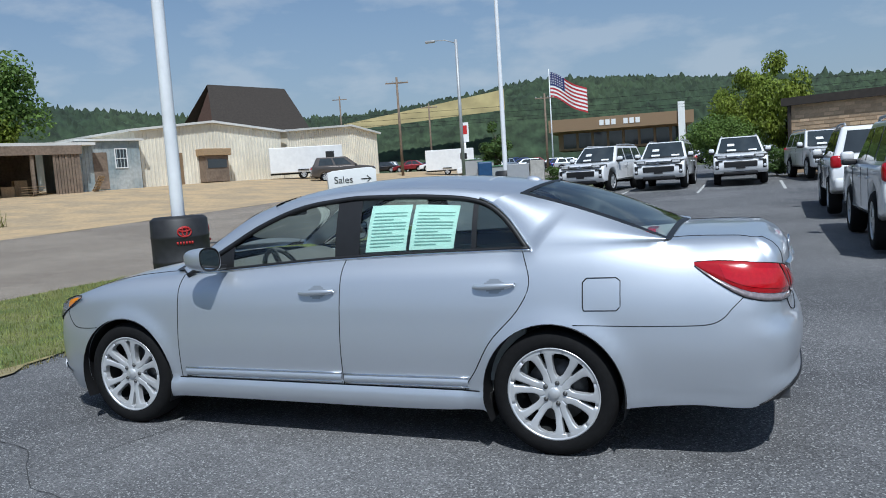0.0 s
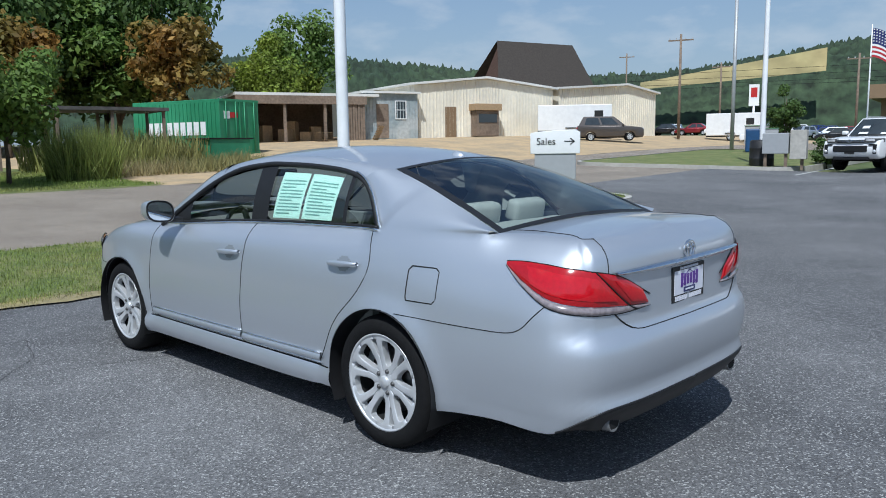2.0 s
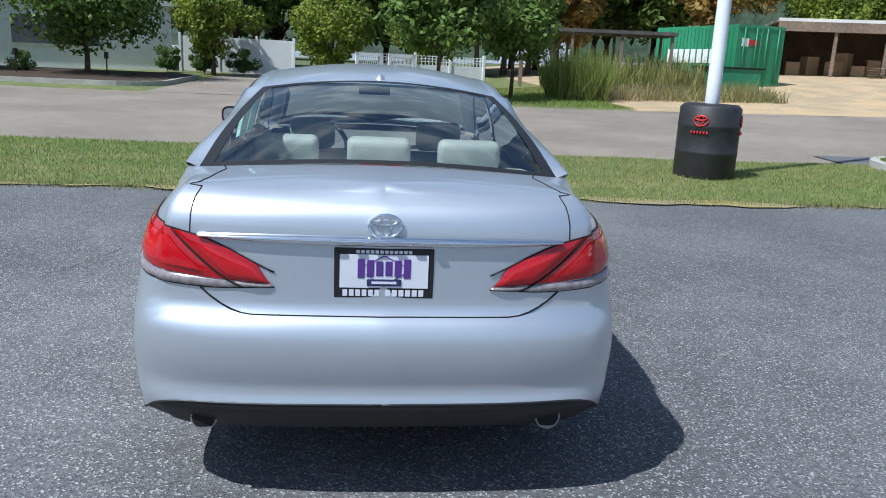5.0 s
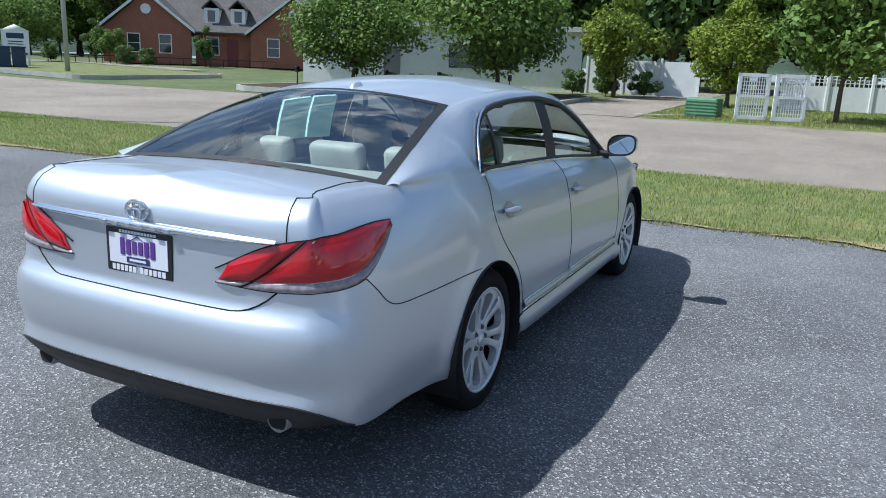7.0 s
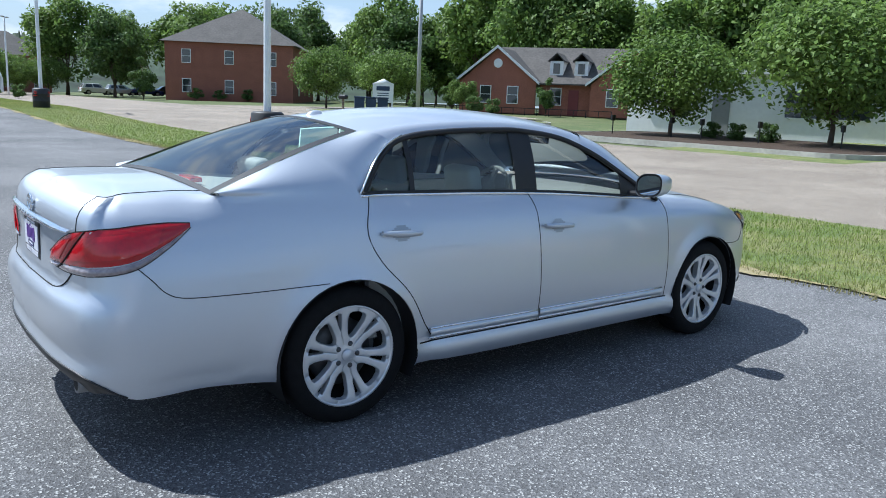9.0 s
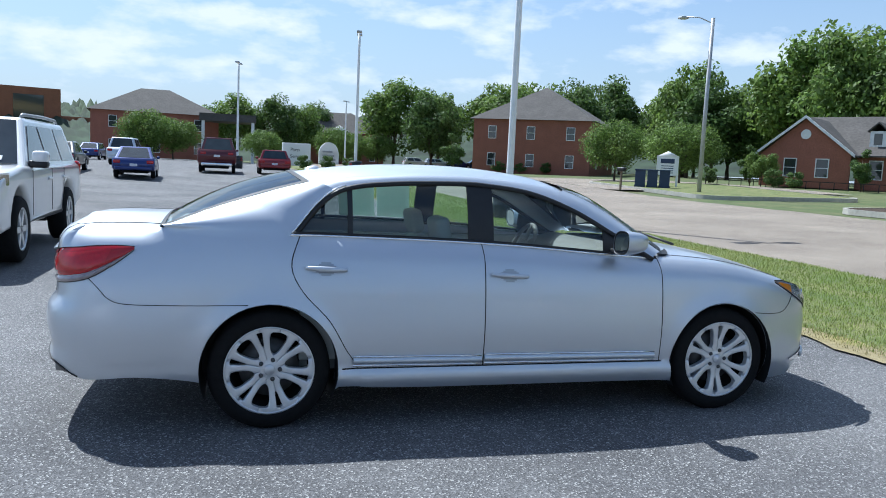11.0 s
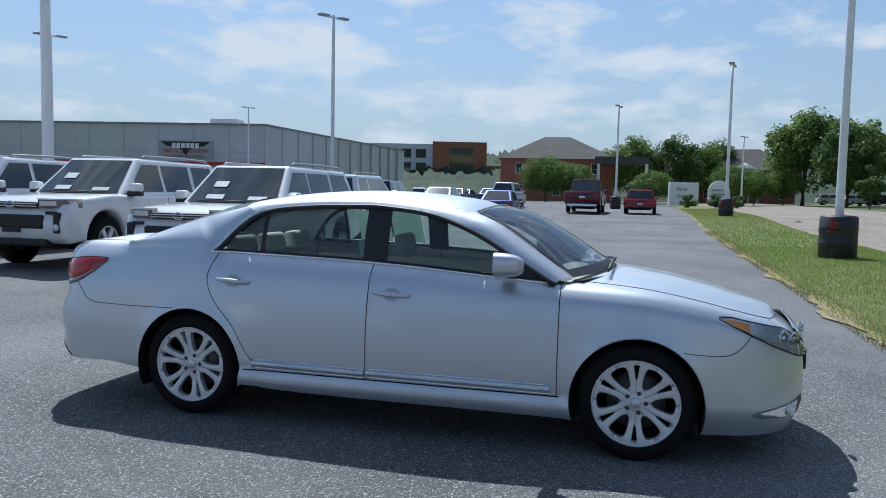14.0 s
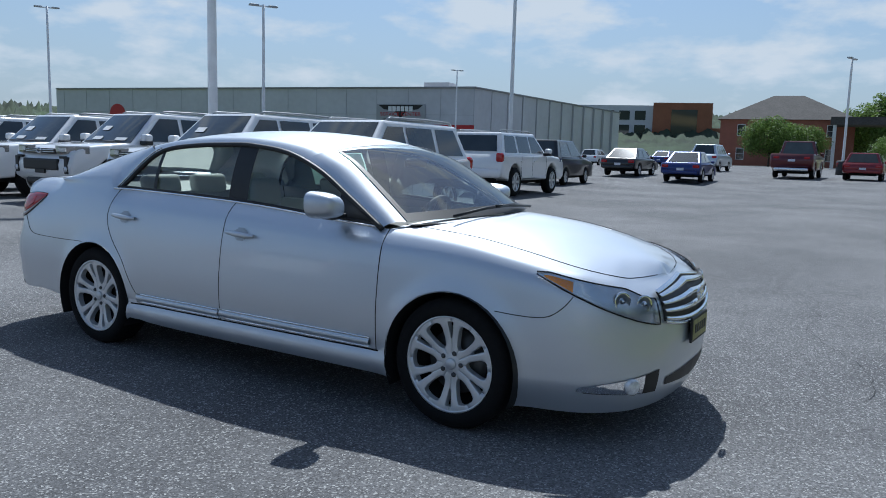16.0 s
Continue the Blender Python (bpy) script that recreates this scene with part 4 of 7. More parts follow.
        fg.matrix_basis = pose(c.x + .01, c.y * side, c.z - .005, 0, 0, 180 - 35 * side)
        i_g = min(range(n), key=lambda i: abs(RING[i][1] - .41) + (9 if RING[i][0] > -2 else 0))
        def g_top(u):
            return .775 - .045 * u

        def g_bot(u):
            return .548 + .05 * u ** 2
        part("grille", ring_patch(0, i_g, g_top, g_bot, side, .003, 6), "black", car, "dark grille opening")
        for e in (g_top, g_bot):
            part("grille_frame", ring_patch(0, i_g, lambda u: e(u) + .009, lambda u: e(u) - .009, side, lambda v: .006 + .012 * math.sin(math.pi * v), 4), "chrome_soft", car, "bright grille surround")
        for k in range(4):
            def slat(u, v):
                return g_bot(u) + (g_top(u) - g_bot(u)) * v
            part("grille_bar", ring_patch(0, i_g, lambda u: slat(u, (k + .78) / 4), lambda u: slat(u, (k + .28) / 4), side, lambda v: .008 + .016 * math.sin(math.pi * (.15 + .7 * v)), 5), "chrome_soft", car, "bright horizontal grille bar")
        part("intake", ring_patch(0, i_g - 1, lambda u: .335 - .02 * u, lambda u: .245 + .03 * u, side, .003, 3), "black", car)
    emblem(car, -2.392, .685, -1)
    fp = part("number_plate", box(-2.405, -2.392, -.155, .155, .445, .575, .004), "black", car, "olive plate in a dark frame")
    part("plate_field", box(-2.4075, -2.404, -.14, .14, .46, .56), "plate_front", fp)
    for k in range(5):
        part("plate_bar", box(-2.4095, -2.407, -.11 + k * .047, -.08 + k * .047, .49, .535), "black", fp)
    # wipers
    wp = bmesh.new()
    tube([(-1.22, .55, 1.035), (-1.225, .2, 1.062), (-1.235, -.05, 1.066)], .009, 6, wp)
    tube([(-1.16, -.52, 1.035), (-1.225, -.1, 1.064), (-1.235, .1, 1.068)], .009, 6, wp)
    part("wiper", wp, "black", car, "black wiper arms")

    def cowl_at(u, v):
        w = u * 2 - 1
        e = Vector(screen_at(u, 0))
        return (e.x - .075 * v + .02, e.y * 1.0, e.z - .016 + .004 * v)
    part("cowl", grid(cowl_at, 16, 3), "black", car)

    # wheels, wells and floor
    for x in (-1.41, 1.41):
        for y in (-.795, .795):
            build_wheel(car, x, y, 30 if x < 0 else 14)
            s = 1 if y > 0 else -1
            wl_ = bmesh.new()
            grid(lambda u, v: Vector((x + .3705 * math.cos(math.pi * (1.14 - 1.28 * u)), (.916 - .393 * v) * s, .33 + .3705 * math.sin(math.pi * (1.14 - 1.28 * u)))), 26, 3, wl_)
            box(x - .37, x + .37, *sorted((.50 * s, .54 * s)), .18, .72, 0, wl_)
            part("wheel_well", wl_, "black", car)
    fl = bmesh.new()
    box(-1.05, 1.05, -.82, .82, .20, .30, 0, fl)
    box(-2.2, 2.4, -.42, .42, .24, .34, 0, fl)
    box(1.78, 2.42, -.72, .72, .36, .44, 0, fl)
    box(-2.05, -1.78, -.6, .6, .24, .30, 0, fl)
    part("underbody", fl, "dark", car)
    # cabin
    part("cabin_floor", box(-1.0, 1.45, -.76, .76, .30, .36), "trimgrey", car)
    for s in (-1, 1):
        part("door_lining", box(-.95, 1.25, *sorted((.74 * s, .79 * s)), .36, .955, .01), "seat", car, "pale grey door lining")
    part("dashboard", grid(lambda u, v: Vector((-1.15 + .45 * v + .05 * math.cos(u * 6.28), (u * 2 - 1) * .74, .72 + .265 * math.sin(math.pi * (.15 + .6 * (1 - v))) ** .7)), 16, 10), "trimgrey", car, "grey dashboard")
    sw = bmesh.new()
    ring = [(.185 * math.cos(a), .185 * math.sin(a), 0) for a in [2 * math.pi * k / 32 for k in range(33)]]
    tube(ring, .016, 8, sw)
    box(-.18, .18, -.02, .02, -.012, .012, .005, sw)
    box(-.06, .06, -.06, .05, -.02, .02, .01, sw)
    so = part("steering_wheel", sw, "trimgrey", car, "grey steering wheel")
    so.matrix_basis = pose(-.50, -.37, .90, 0, 65, 0)
    for y in (-.37, .37):
        seat(car, -.02, y, .24, .50, .98)
    for y, w in ((-.43, .25), (0, .19), (.43, .25)):
        seat(car, 1.02, y, w, .48, 1.0, rear=True)
    part("parcel_shelf", grid(lambda u, v: Vector((1.30 + .74 * u, (v * 2 - 1) * .69, 1.03 + .045 * u)), 6, 6), "seat", car, "grey parcel shelf")
    part("brake_light", box(1.80, 1.86, -.09, .09, 1.075, 1.10, .006), "lamp_red2", car)
    im = part("inner_mirror", box(-.62, -.59, -.11, .11, 1.27, 1.325, .012), "black", car)
    # sheets behind the rear door glass
    for x0, x1 in ((.30, .555), (.575, .845)):
        def sheet_at(u, v):
            p = pane_pt(x0 + (x1 - x0) * u + .03 * v, .12 + .72 * v, -.012)
            return (p.x, -p.y, p.z)
        pp = part("paper", grid(sheet_at, 4, 4), "paper", doors["rear_door", -1], "pale green printed sheet")
        lines = bmesh.new()
        for k in range(11):
            wd = .82 if k % 4 else .5
            grid(lambda u, v: Vector(sheet_at(.1 + wd * u, .1 + .072 * k + .022 * v)) + Vector((0, -.002, 0)), 2, 1, lines)
        part("print_bars", lines, "paper_ink", pp)
    for o in car.children_recursive:
        if o.type == "MESH" and o.data.materials[0].name in ("car_glass", "screen_glass", "rear_glass", "tinted_glass", "lamp_cover"):
            o.visible_shadow = False
    return car


def sq(c):
    return math.copysign(abs(c) ** .72, c)


def mirror_shell(side):
    """A rounded housing, its flat glass side to the rear."""
    def at(u, v):
        a = 2 * math.pi * v
        r = math.sin(math.pi * (.5 * u)) ** .55
        return Vector((-.775 + .16 * (1 - math.cos(math.pi * .5 * u)) ** 1.0, (.965 + .096 * r * sq(math.cos(a))) * side, 1.078 + .072 * r * sq(math.sin(a)) + .012 * math.cos(a)))
    bm = grid(at, 12, 22)
    return bm


def mirror_glass(side):
    bm = bmesh.new()
    vs = [bm.verts.new((-.617, (.965 + .083 * sq(math.cos(a))) * side, 1.078 + .059 * sq(math.sin(a)) + .012 * math.cos(a))) for a in [2 * math.pi * k / 24 for k in range(24)]]
    bm.faces.new(vs)
    return bm


def mirror_back(side):
    bm = bmesh.new()
    bm.faces.new([bm.verts.new((-.6185, (.965 + .095 * sq(math.cos(a))) * side, 1.078 + .071 * sq(math.sin(a)) + .012 * math.cos(a))) for a in [2 * math.pi * k / 24 for k in range(24)]])
    return bm


# flat disc on the closed pipe end; near-black paints the hollow's shade
def bore(side):
    bm = lathe([(.038, 2.5315), (.0, 2.532)], 18, "x", cap=False)
    bmesh.ops.translate(bm, verts=bm.verts[:], vec=(0, .585 * side, .324))
    return bm


def emblem(car, x, z, facing):
    """An oval ring with two inner ovals, as a plain badge."""
    bm = bmesh.new()
    for rx, rz, dz in ((.052, .036, 0), (.018, .034, 0), (.040, .013, .016)):
        pts = [(x + .004 * facing, rx * math.cos(a), z + dz + rz * math.sin(a)) for a in [2 * math.pi * k / 28 for k in range(29)]]
        tube(pts, .0055, 6, bm)
    part("badge", bm, "chrome", car, "chrome oval badge")


def seat(car, x, y, w, zc, zt, rear=False):
    s = part("rear_seat" if rear else "front_seat", cushion(x - .28, x + .24, y - w, y + w, .36, zc), "seat", car, "pale grey leather seat", True)
    b = cushion(-.07, .07, -w, w, -.28, .28)
    ob = part("seat_back", b, "seat", s, smooth=True)
    ob.matrix_basis = pose(x + .26, y, .70, 0, 16, 0)
    hr = cushion(-.05, .05, -.13 if not rear else -.15, .13 if not rear else .15, -.085 if not rear else -.07, .085 if not rear else .07)
    ob = part("head_rest", hr, "seat", s, smooth=True)
    ob.matrix_basis = pose(x + (.37 if not rear else .27), y, zt + (.10 if not rear else .085), 0, 12, 0)


def cushion(x0, x1, y0, y1, z0, z1):
    bm = box(x0, x1, y0, y1, z0, z1)
    bmesh.ops.bevel(bm, geom=bm.edges[:], offset=min(x1 - x0, y1 - y0, z1 - z0) * .34, segments=3, profile=.5, affect="EDGES")
    return bm


M["glass_car"] = mat("dark_window", (.035, .043, .047), .06, vary=.3, scale=2, coat=.3, spec=.6)
M["lamp_smoke"] = mat("smoked_lens", (.10, .10, .105), .12, .3, vary=.3, scale=20, coat=1.0)
# door silver darkened to stand for shade in the handle cups
M["trimgrey_light"] = mat("recess_shade_silver", (.40, .42, .45), .4, .6, vary=.05, coat=.6)
M["mirror"] = mat("mirror_glass", (.75, .78, .8), .02, 1.0, vary=0)
M["chrome_soft"] = mat("satin_chrome", (.78, .80, .83), .16, 1.0, vary=.03)
M["sticker_mix"] = mat("sticker_violet", (.35, .22, .55), .5, vary=.5, scale=60)
build_sedan()


# ---------- other vehicles ----------
M["bluepaint"] = car_paint("blue_paint", (.012, .03, .16), .4, .3)
M["blackpaint"] = car_paint("black_paint", (.012, .012, .015), .3, .3)
M["redpaint"] = car_paint("red_paint", (.22, .012, .018), .3, .3)
M["maroon"] = car_paint("maroon_paint", (.10, .01, .016), .3, .3)
M["bronze"] = car_paint("grey_brown_paint", (.095, .08, .07), .5, .3)


def extruded(profile, w, bevel, bm=None, taper=0.0):
    """A side profile of (x, z) stretched across to width w, long edges rounded."""
    own = bmesh.new()
    zmax = max(z for _, z in profile)
    zmin = min(z for _, z in profile)
    a = [own.verts.new((x, -w / 2 + taper * (z - zmin) / (zmax - zmin), z)) for x, z in profile]
    b = [own.verts.new((x, w / 2 - taper * (z - zmin) / (zmax - zmin), z)) for x, z in profile]
    n = len(profile)
    fa, fb = own.faces.new(a), own.faces.new(b[::-1])
    for i in range(n):
        own.faces.new((a[i], b[i], b[(i + 1) % n], a[(i + 1) % n]))
    bmesh.ops.recalc_face_normals(own, faces=own.faces[:])
    if bevel:
        es = list({e for f in (fa, fb) for e in f.edges})
        bmesh.ops.bevel(own, geom=es, offset=bevel, segments=4, profile=.5, affect="EDGES")
    for f in own.faces:
        f.smooth = True
    return own if bm is None else join(bm, own)


def arched(profile, wheels, r, zw):
    """Adds round wheel openings to the lower edge of a profile that ends along its bottom, nose (-x) last."""
    out = list(profile)
    for wx in sorted(wheels, reverse=True):
        for k in range(13):
            a = math.pi * k / 12
            out.append((wx + r * math.cos(a), max(zw + r * math.sin(a), zw)))
    return out


def road_wheel(parent, x, y, r, w=.24):
    s = 1 if y > 0 else -1
    t = part("wheel", lathe([(r * .64, -w / 2), (r * .9, -w / 2), (r, -w * .36), (r, w * .36), (r * .9, w / 2), (r * .66, w * .48)], 28, "y", cap=False), "rubber", parent, "black tyre")
    t.matrix_basis = pose(x, y, r, 0, 0, 0 if s > 0 else 180)
    rim = lathe([(r * .66, w * .46), (r * .6, w * .4), (r * .56, w * .1), (0, w * .08)], 24, "y", cap=False)
    part("rim_well", rim, "pole_steel", t)
    sp = bmesh.new()
    for k in range(6):
        own = box(.02, r * .62, w * .25, w * .42, -.035, .035)
        join(sp, own, Matrix.Rotation(2 * math.pi * k / 6, 4, "Y"))
    lathe([(r * .64, w * .30), (r * .66, w * .47), (r * .60, w * .45), (r * .6, w * .3)], 24, "y", sp, False)
    part("rim", sp, "alloy", t, "alloy rim")


def pane_quad(pts, parent, name="window", material="glass_car", label="dark window glass"):
    bm = bmesh.new()
    bm.faces.new([bm.verts.new(p) for p in pts])
    return part(name, bm, material, parent, label)


def suv(m, paint="wpaint", label="white off-road wagon with roof rails on the asphalt lot", group="white wagons on the lot"):
    """A boxy body-on-frame wagon, nose to -x."""
    car = thing("suv", m @ Matrix.Diagonal((1, 1, 1.06, 1)), label, "suv", group)
    zw = .42
    low = [(2.33, .55), (2.36, .75), (2.32, 1.12), (-.95, 1.12), (-1.25, 1.13), (-2.15, 1.05), (-2.32, .96), (-2.40, .72), (-2.38, .50), (-2.22, .40), (-1.93, .42)]
    bot = [(2.05, .48)]
    prof = low + [(-1.40 + .46 * math.cos(a), .42 + .46 * math.sin(a)) for a in [math.pi - math.pi * k / 12 for k in range(13)]] + [(-.9, .42), (.92, .42)] + [(1.40 + .46 * math.cos(a), .42 + .46 * math.sin(a)) for a in [math.pi - math.pi * k / 12 for k in range(13)]] + bot
    part("body", extruded(prof, 1.90, .07), paint, car, "boxy painted body")
    gh = bmesh.new()
    lo = [(-1.02, .90, 1.11), (2.26, .90, 1.11), (2.26, -.90, 1.11), (-1.02, -.90, 1.11)]
    hi = [(-.32, .70, 1.72), (2.02, .72, 1.70), (2.02, -.72, 1.70), (-.32, -.70, 1.72)]
    a, b = [gh.verts.new(p) for p in lo], [gh.verts.new(p) for p in hi]
    for k in range(4):
        gh.faces.new((a[k], a[(k + 1) % 4], b[(k + 1) % 4], b[k]))
    gh.faces.new(b)
    bmesh.ops.recalc_face_normals(gh, faces=gh.faces[:])
    bmesh.ops.bevel(gh, geom=[e for e in gh.edges if not e.is_boundary], offset=.05, segments=3, profile=.5, affect="EDGES")
    part("cabin", gh, paint, car)

    def side_pt(x, v, s):
        """On the cabin's side: x at the belt, v up."""
        y = .90 + (.71 - .90) * v
        return (x, (y + .006) * s, 1.11 + .61 * v)
    for s in (-1, 1):
        for x0, x1, x2, x3 in ((-.78, .18, .18, -.27), (.27, 1.10, 1.10, .27), (1.22, 2.06, 1.88, 1.22)):
            pane_quad([side_pt(x0, .10, s), side_pt(x1, .10, s), side_pt(x2, .84, s), side_pt(x3, .84, s)], car)
        rail_ = tube([(-.15, .64 * s, 1.72), (-.05, .64 * s, 1.762), (1.0, .65 * s, 1.772), (1.85, .65 * s, 1.755), (1.95, .65 * s, 1.71)], .024, 6)
        part("roof_rail", rail_, "grey_metal", car, "grey roof rail")
        mir = cushion(-.88, -.70, *sorted((.93 * s, 1.13 * s)), 1.16, 1.31)
        mp = part("mirror", mir, paint, car, smooth=True)
        part("mirror_base", cushion(-.87, -.69, *sorted((.89 * s, 1.12 * s)), 1.10, 1.19), "black", mp, "black mirror foot", True)
        wedge = [(-2.375, .47), (-2.395, .60), (-2.36, .80), (-2.25, .925), (-2.0, .962), (-2.02, .80), (-2.2, .5)]
        hl = part("head_lamp", prism([(x, y * s) for x, y in wedge], .925, 1.055), "lamp_smoke", car, "dark-trimmed head lamp")
        part("lamp_eye", prism([(x * 1.002, y * s) for x, y in [(-2.39, .52), (-2.40, .62), (-2.37, .78), (-2.3, .86), (-2.2, .6)]], .955, 1.025), "lamp_clear", hl, "clear lens")
        part("lamp_brow", prism([(x * 1.004, y * 1.002 * s) for x, y in wedge], 1.04, 1.06), paint, hl)
        part("fog_pocket", box(-2.408, -2.3, *sorted((.76 * s, .885 * s)), .56, .86, .02), "black", car)
        part("fog_pocket", box(-2.406, -2.3, *sorted((.62 * s, .80 * s)), .83, .875, .01), "black", car)
        part("fog_lamp", lathe([(.05, -2.425), (.05, -2.40), (.04, -2.39)], 16, "x"), "lamp_clear", car, "round fog lamp", True, (0, .825 * s, .645))
        part("tail_lamp", cushion(2.2, 2.37, *sorted((.74 * s, .955 * s)), .92, 1.16), "lamp_red", car, "red tail lamp", True)
        for x in (-1.40, 1.40):
            road_wheel(car, x, .83 * s, .39, .26)
            part("wheel_well", box(x - .45, x + .45, *sorted((.55 * s, .70 * s)), .30, .87), "dark", car)
        for x in (.05, 1.0):
            part("door_handle", box(x - .1, x + .1, *sorted((.945 * s, .985 * s)), .93, .965, .01), paint, car)
        for x in (-.86, .225, 1.02):
            part("door_gap", tube([(x, .951 * s, .52), (x, .951 * s, 1.08)], .004, 4), "dark", car)
    part("windscreen", grid(lambda u, v: Vector((-.99 - .10 * (1 - (2 * u - 1) ** 2) * (1 - v * .6) + .62 * v, (2 * u - 1) * (.80 - .16 * v), 1.145 + .54 * v)), 12, 6), "glass_car", car, "sloping windscreen with papers behind it")
    part("wiper", tube([(-1.10, -.6, 1.155), (-1.13, .0, 1.165), (-1.10, .55, 1.16)], .012, 5), "black", car)
    for y0, v0, w_, h_ in ((.12, .08, .34, .12), (.18, .42, .26, .16), (-.62, .06, .30, .10)):
        part("windscreen_paper", grid(lambda u, v: Vector((-.99 - .10 * (1 - ((y0 + w_ * u) / .76) ** 2) * (1 - (v0 + h_ * v) * .6) + .62 * (v0 + h_ * v) - .012, y0 + w_ * u, 1.145 + .54 * (v0 + h_ * v) + .006)), 3, 2), "white", car, "white paper sheet")
    pane_quad([(2.245, .72, 1.2), (2.245, -.72, 1.2), (2.055, -.62, 1.62), (2.055, .62, 1.62)], car, "rear_window")
    gr = part("grille", box(-2.405, -2.3, -.46, .46, .915, 1.005, .015), "black", car, "black upper grille")
    part("grille", box(-2.425, -2.3, -.58, .58, .62, .82, .03), "black", car, "black lower grille")
    for z in (.938, .972):
        part("grille_bar", box(-2.415, -2.35, -.47, .47, z, z + .014, .004), "chrome_soft", car)
    part("badge", tube([(-2.425, .075 * math.cos(t), .965 + .045 * math.sin(t)) for t in [2 * math.pi * k / 20 for k in range(21)]], .010, 6), "chrome", car, "chrome oval badge")
    part("plate_blank", box(-2.43, -2.40, -.16, .16, .56, .63, .004), "black", car)
    part("skid_plate", box(-2.36, -2.0, -.6, .6, .36, .47, .03), "black", car)
    part("rear_bumper", cushion(2.2, 2.46, -.9, .9, .50, .74), paint, car, smooth=True)
    part("underbody", box(-2.0, 2.1, -.6, .6, .32, .55), "dark", car)
    return car


def sedan_far(m, paint, label, category, length=4.6, height=1.45, kind="sedan", group=""):
    """A plain saloon, hatchback or pickup for the distance, nose to -x."""
    car = thing({"sedan": "parked_car", "pickup": "pickup_truck", "wagon": "parked_car"}[kind], m, label, category, group)
    h, L = height, length / 2
    wb = L * .58
    r = .33 if kind != "pickup" else .42
    belt_z = h * .62
    if kind == "pickup":
        top = [(L, .6), (L, belt_z + .05), (.35, belt_z + .05), (.35, belt_z), (-.9, belt_z), (-L + .12, belt_z - .08), (-L, belt_z - .35), (-L, .55)]
    else:
        top = [(L - .03, .42), (L, .62), (L - .04, belt_z + .02), (-L * .45, belt_z), (-L + .18, belt_z - .16), (-L, belt_z - .32), (-L, .4), (-L + .1, .27)]
    arch = [(wx + (r + .06) * math.cos(a), r + (r + .06) * math.sin(a) * .95) for wx in (-wb, wb) for a in [math.pi - math.pi * k / 10 for k in range(11)]]
    part("body", extruded(top + arch, 1.82 if kind != "pickup" else 2.0, .09), paint, car)
    gh = bmesh.new()
    if kind == "sedan":
        x0, x1, x2, x3 = -L * .42, L * .80, L * .42, -L * .08
    elif kind == "wagon":
        x0, x1, x2, x3 = -L * .45, L * .95, L * .80, -L * .10
    else:
        x0, x1, x2, x3 = -1.0, .38, .30, -.45
    hw = .84 if kind != "pickup" else .93
    lo = [(x0, hw, belt_z - .01), (x1, hw, belt_z - .01), (x1, -hw, belt_z - .01), (x0, -hw, belt_z - .01)]
    hi = [(x3, hw - .2, h), (x2, hw - .2, h), (x2, -hw + .2, h), (x3, -hw + .2, h)]
    a, b = [gh.verts.new(p) for p in lo], [gh.verts.new(p) for p in hi]
    for k in range(4):
        gh.faces.new((a[k], a[(k + 1) % 4], b[(k + 1) % 4], b[k]))
    gh.faces.new(b)
    bmesh.ops.recalc_face_normals(gh, faces=gh.faces[:])
    bmesh.ops.bevel(gh, geom=[e for e in gh.edges if not e.is_boundary], offset=.05, segments=2, profile=.5, affect="EDGES")
    part("cabin", gh, paint, car)

    def mix(p, q, t):
        return tuple(i + (j - i) * t for i, j in zip(p, q))
    for s, lo_i, hi_i in ((1, (0, 1), (0, 1)), (-1, (3, 2), (3, 2))):
        la, lb, ha, hb = lo[lo_i[0]], lo[lo_i[1]], hi[hi_i[0]], hi[hi_i[1]]
        for u0, u1 in ((.12, .48), (.53, .88)):
            q = [mix(mix(la, lb, u), mix(ha, hb, u), v) for u, v in ((u0, .12), (u1, .12), (u1, .86), (u0, .86))]
            pane_quad([(x, y + .008 * s, z) for x, y, z in q], car)
    for i0, i1, dx, nm in ((0, 3, -.01, "windscreen"), (1, 2, .01, "rear_window")):
        q = [mix(mix(lo[i0], lo[i1], u), mix(hi[i0], hi[i1], u), v) for u, v in ((.08, .1), (.92, .1), (.9, .9), (.1, .9))]
        pane_quad([(x + dx, y, z + .006) for x, y, z in q], car, nm)
    for s in (-1, 1):
        part("tail_lamp", cushion(L - .22, L + .02, *sorted((.55 * s, .86 * s)), belt_z - .22, belt_z - .06), "lamp_red", car, "red tail lamp", True)
        part("head_lamp", cushion(-L - .01, -L + .3, *sorted((.5 * s, .85 * s)), belt_z - .34, belt_z - .2), "lamp_clear", car, "head lamp", True)
        for x in (-wb, wb):
            road_wheel(car, x, .80 * s if kind != "pickup" else .86 * s, r, .2)
        part("mirror", cushion(x0 + .1, x0 + .24, *sorted(((hw + .02) * s, (hw + .18) * s)), belt_z, belt_z + .13), paint, car, smooth=True)
    part("number_plate", box(L - .01, L + .012, -.16, .16, belt_z - .34, belt_z - .22), "plate_white", car)
    part("bumper", cushion(L - .1, L + .08, -.8, .8, .38, .56), "chrome_soft" if kind == "pickup" else paint, car, smooth=True)
    part("underbody", box(-L + .3, L - .3, -.6, .6, .25, .42), "dark", car)
    return car


def on(x, y, deg, tilt=0.0):
    return Matrix.Translation((x, y, gz(x, y))) @ Euler((0, 0, radians(deg))).to_matrix().to_4x4()


# row on the south side, noses to the north
first_suv = suv(on(5.1, -6.85, -90))
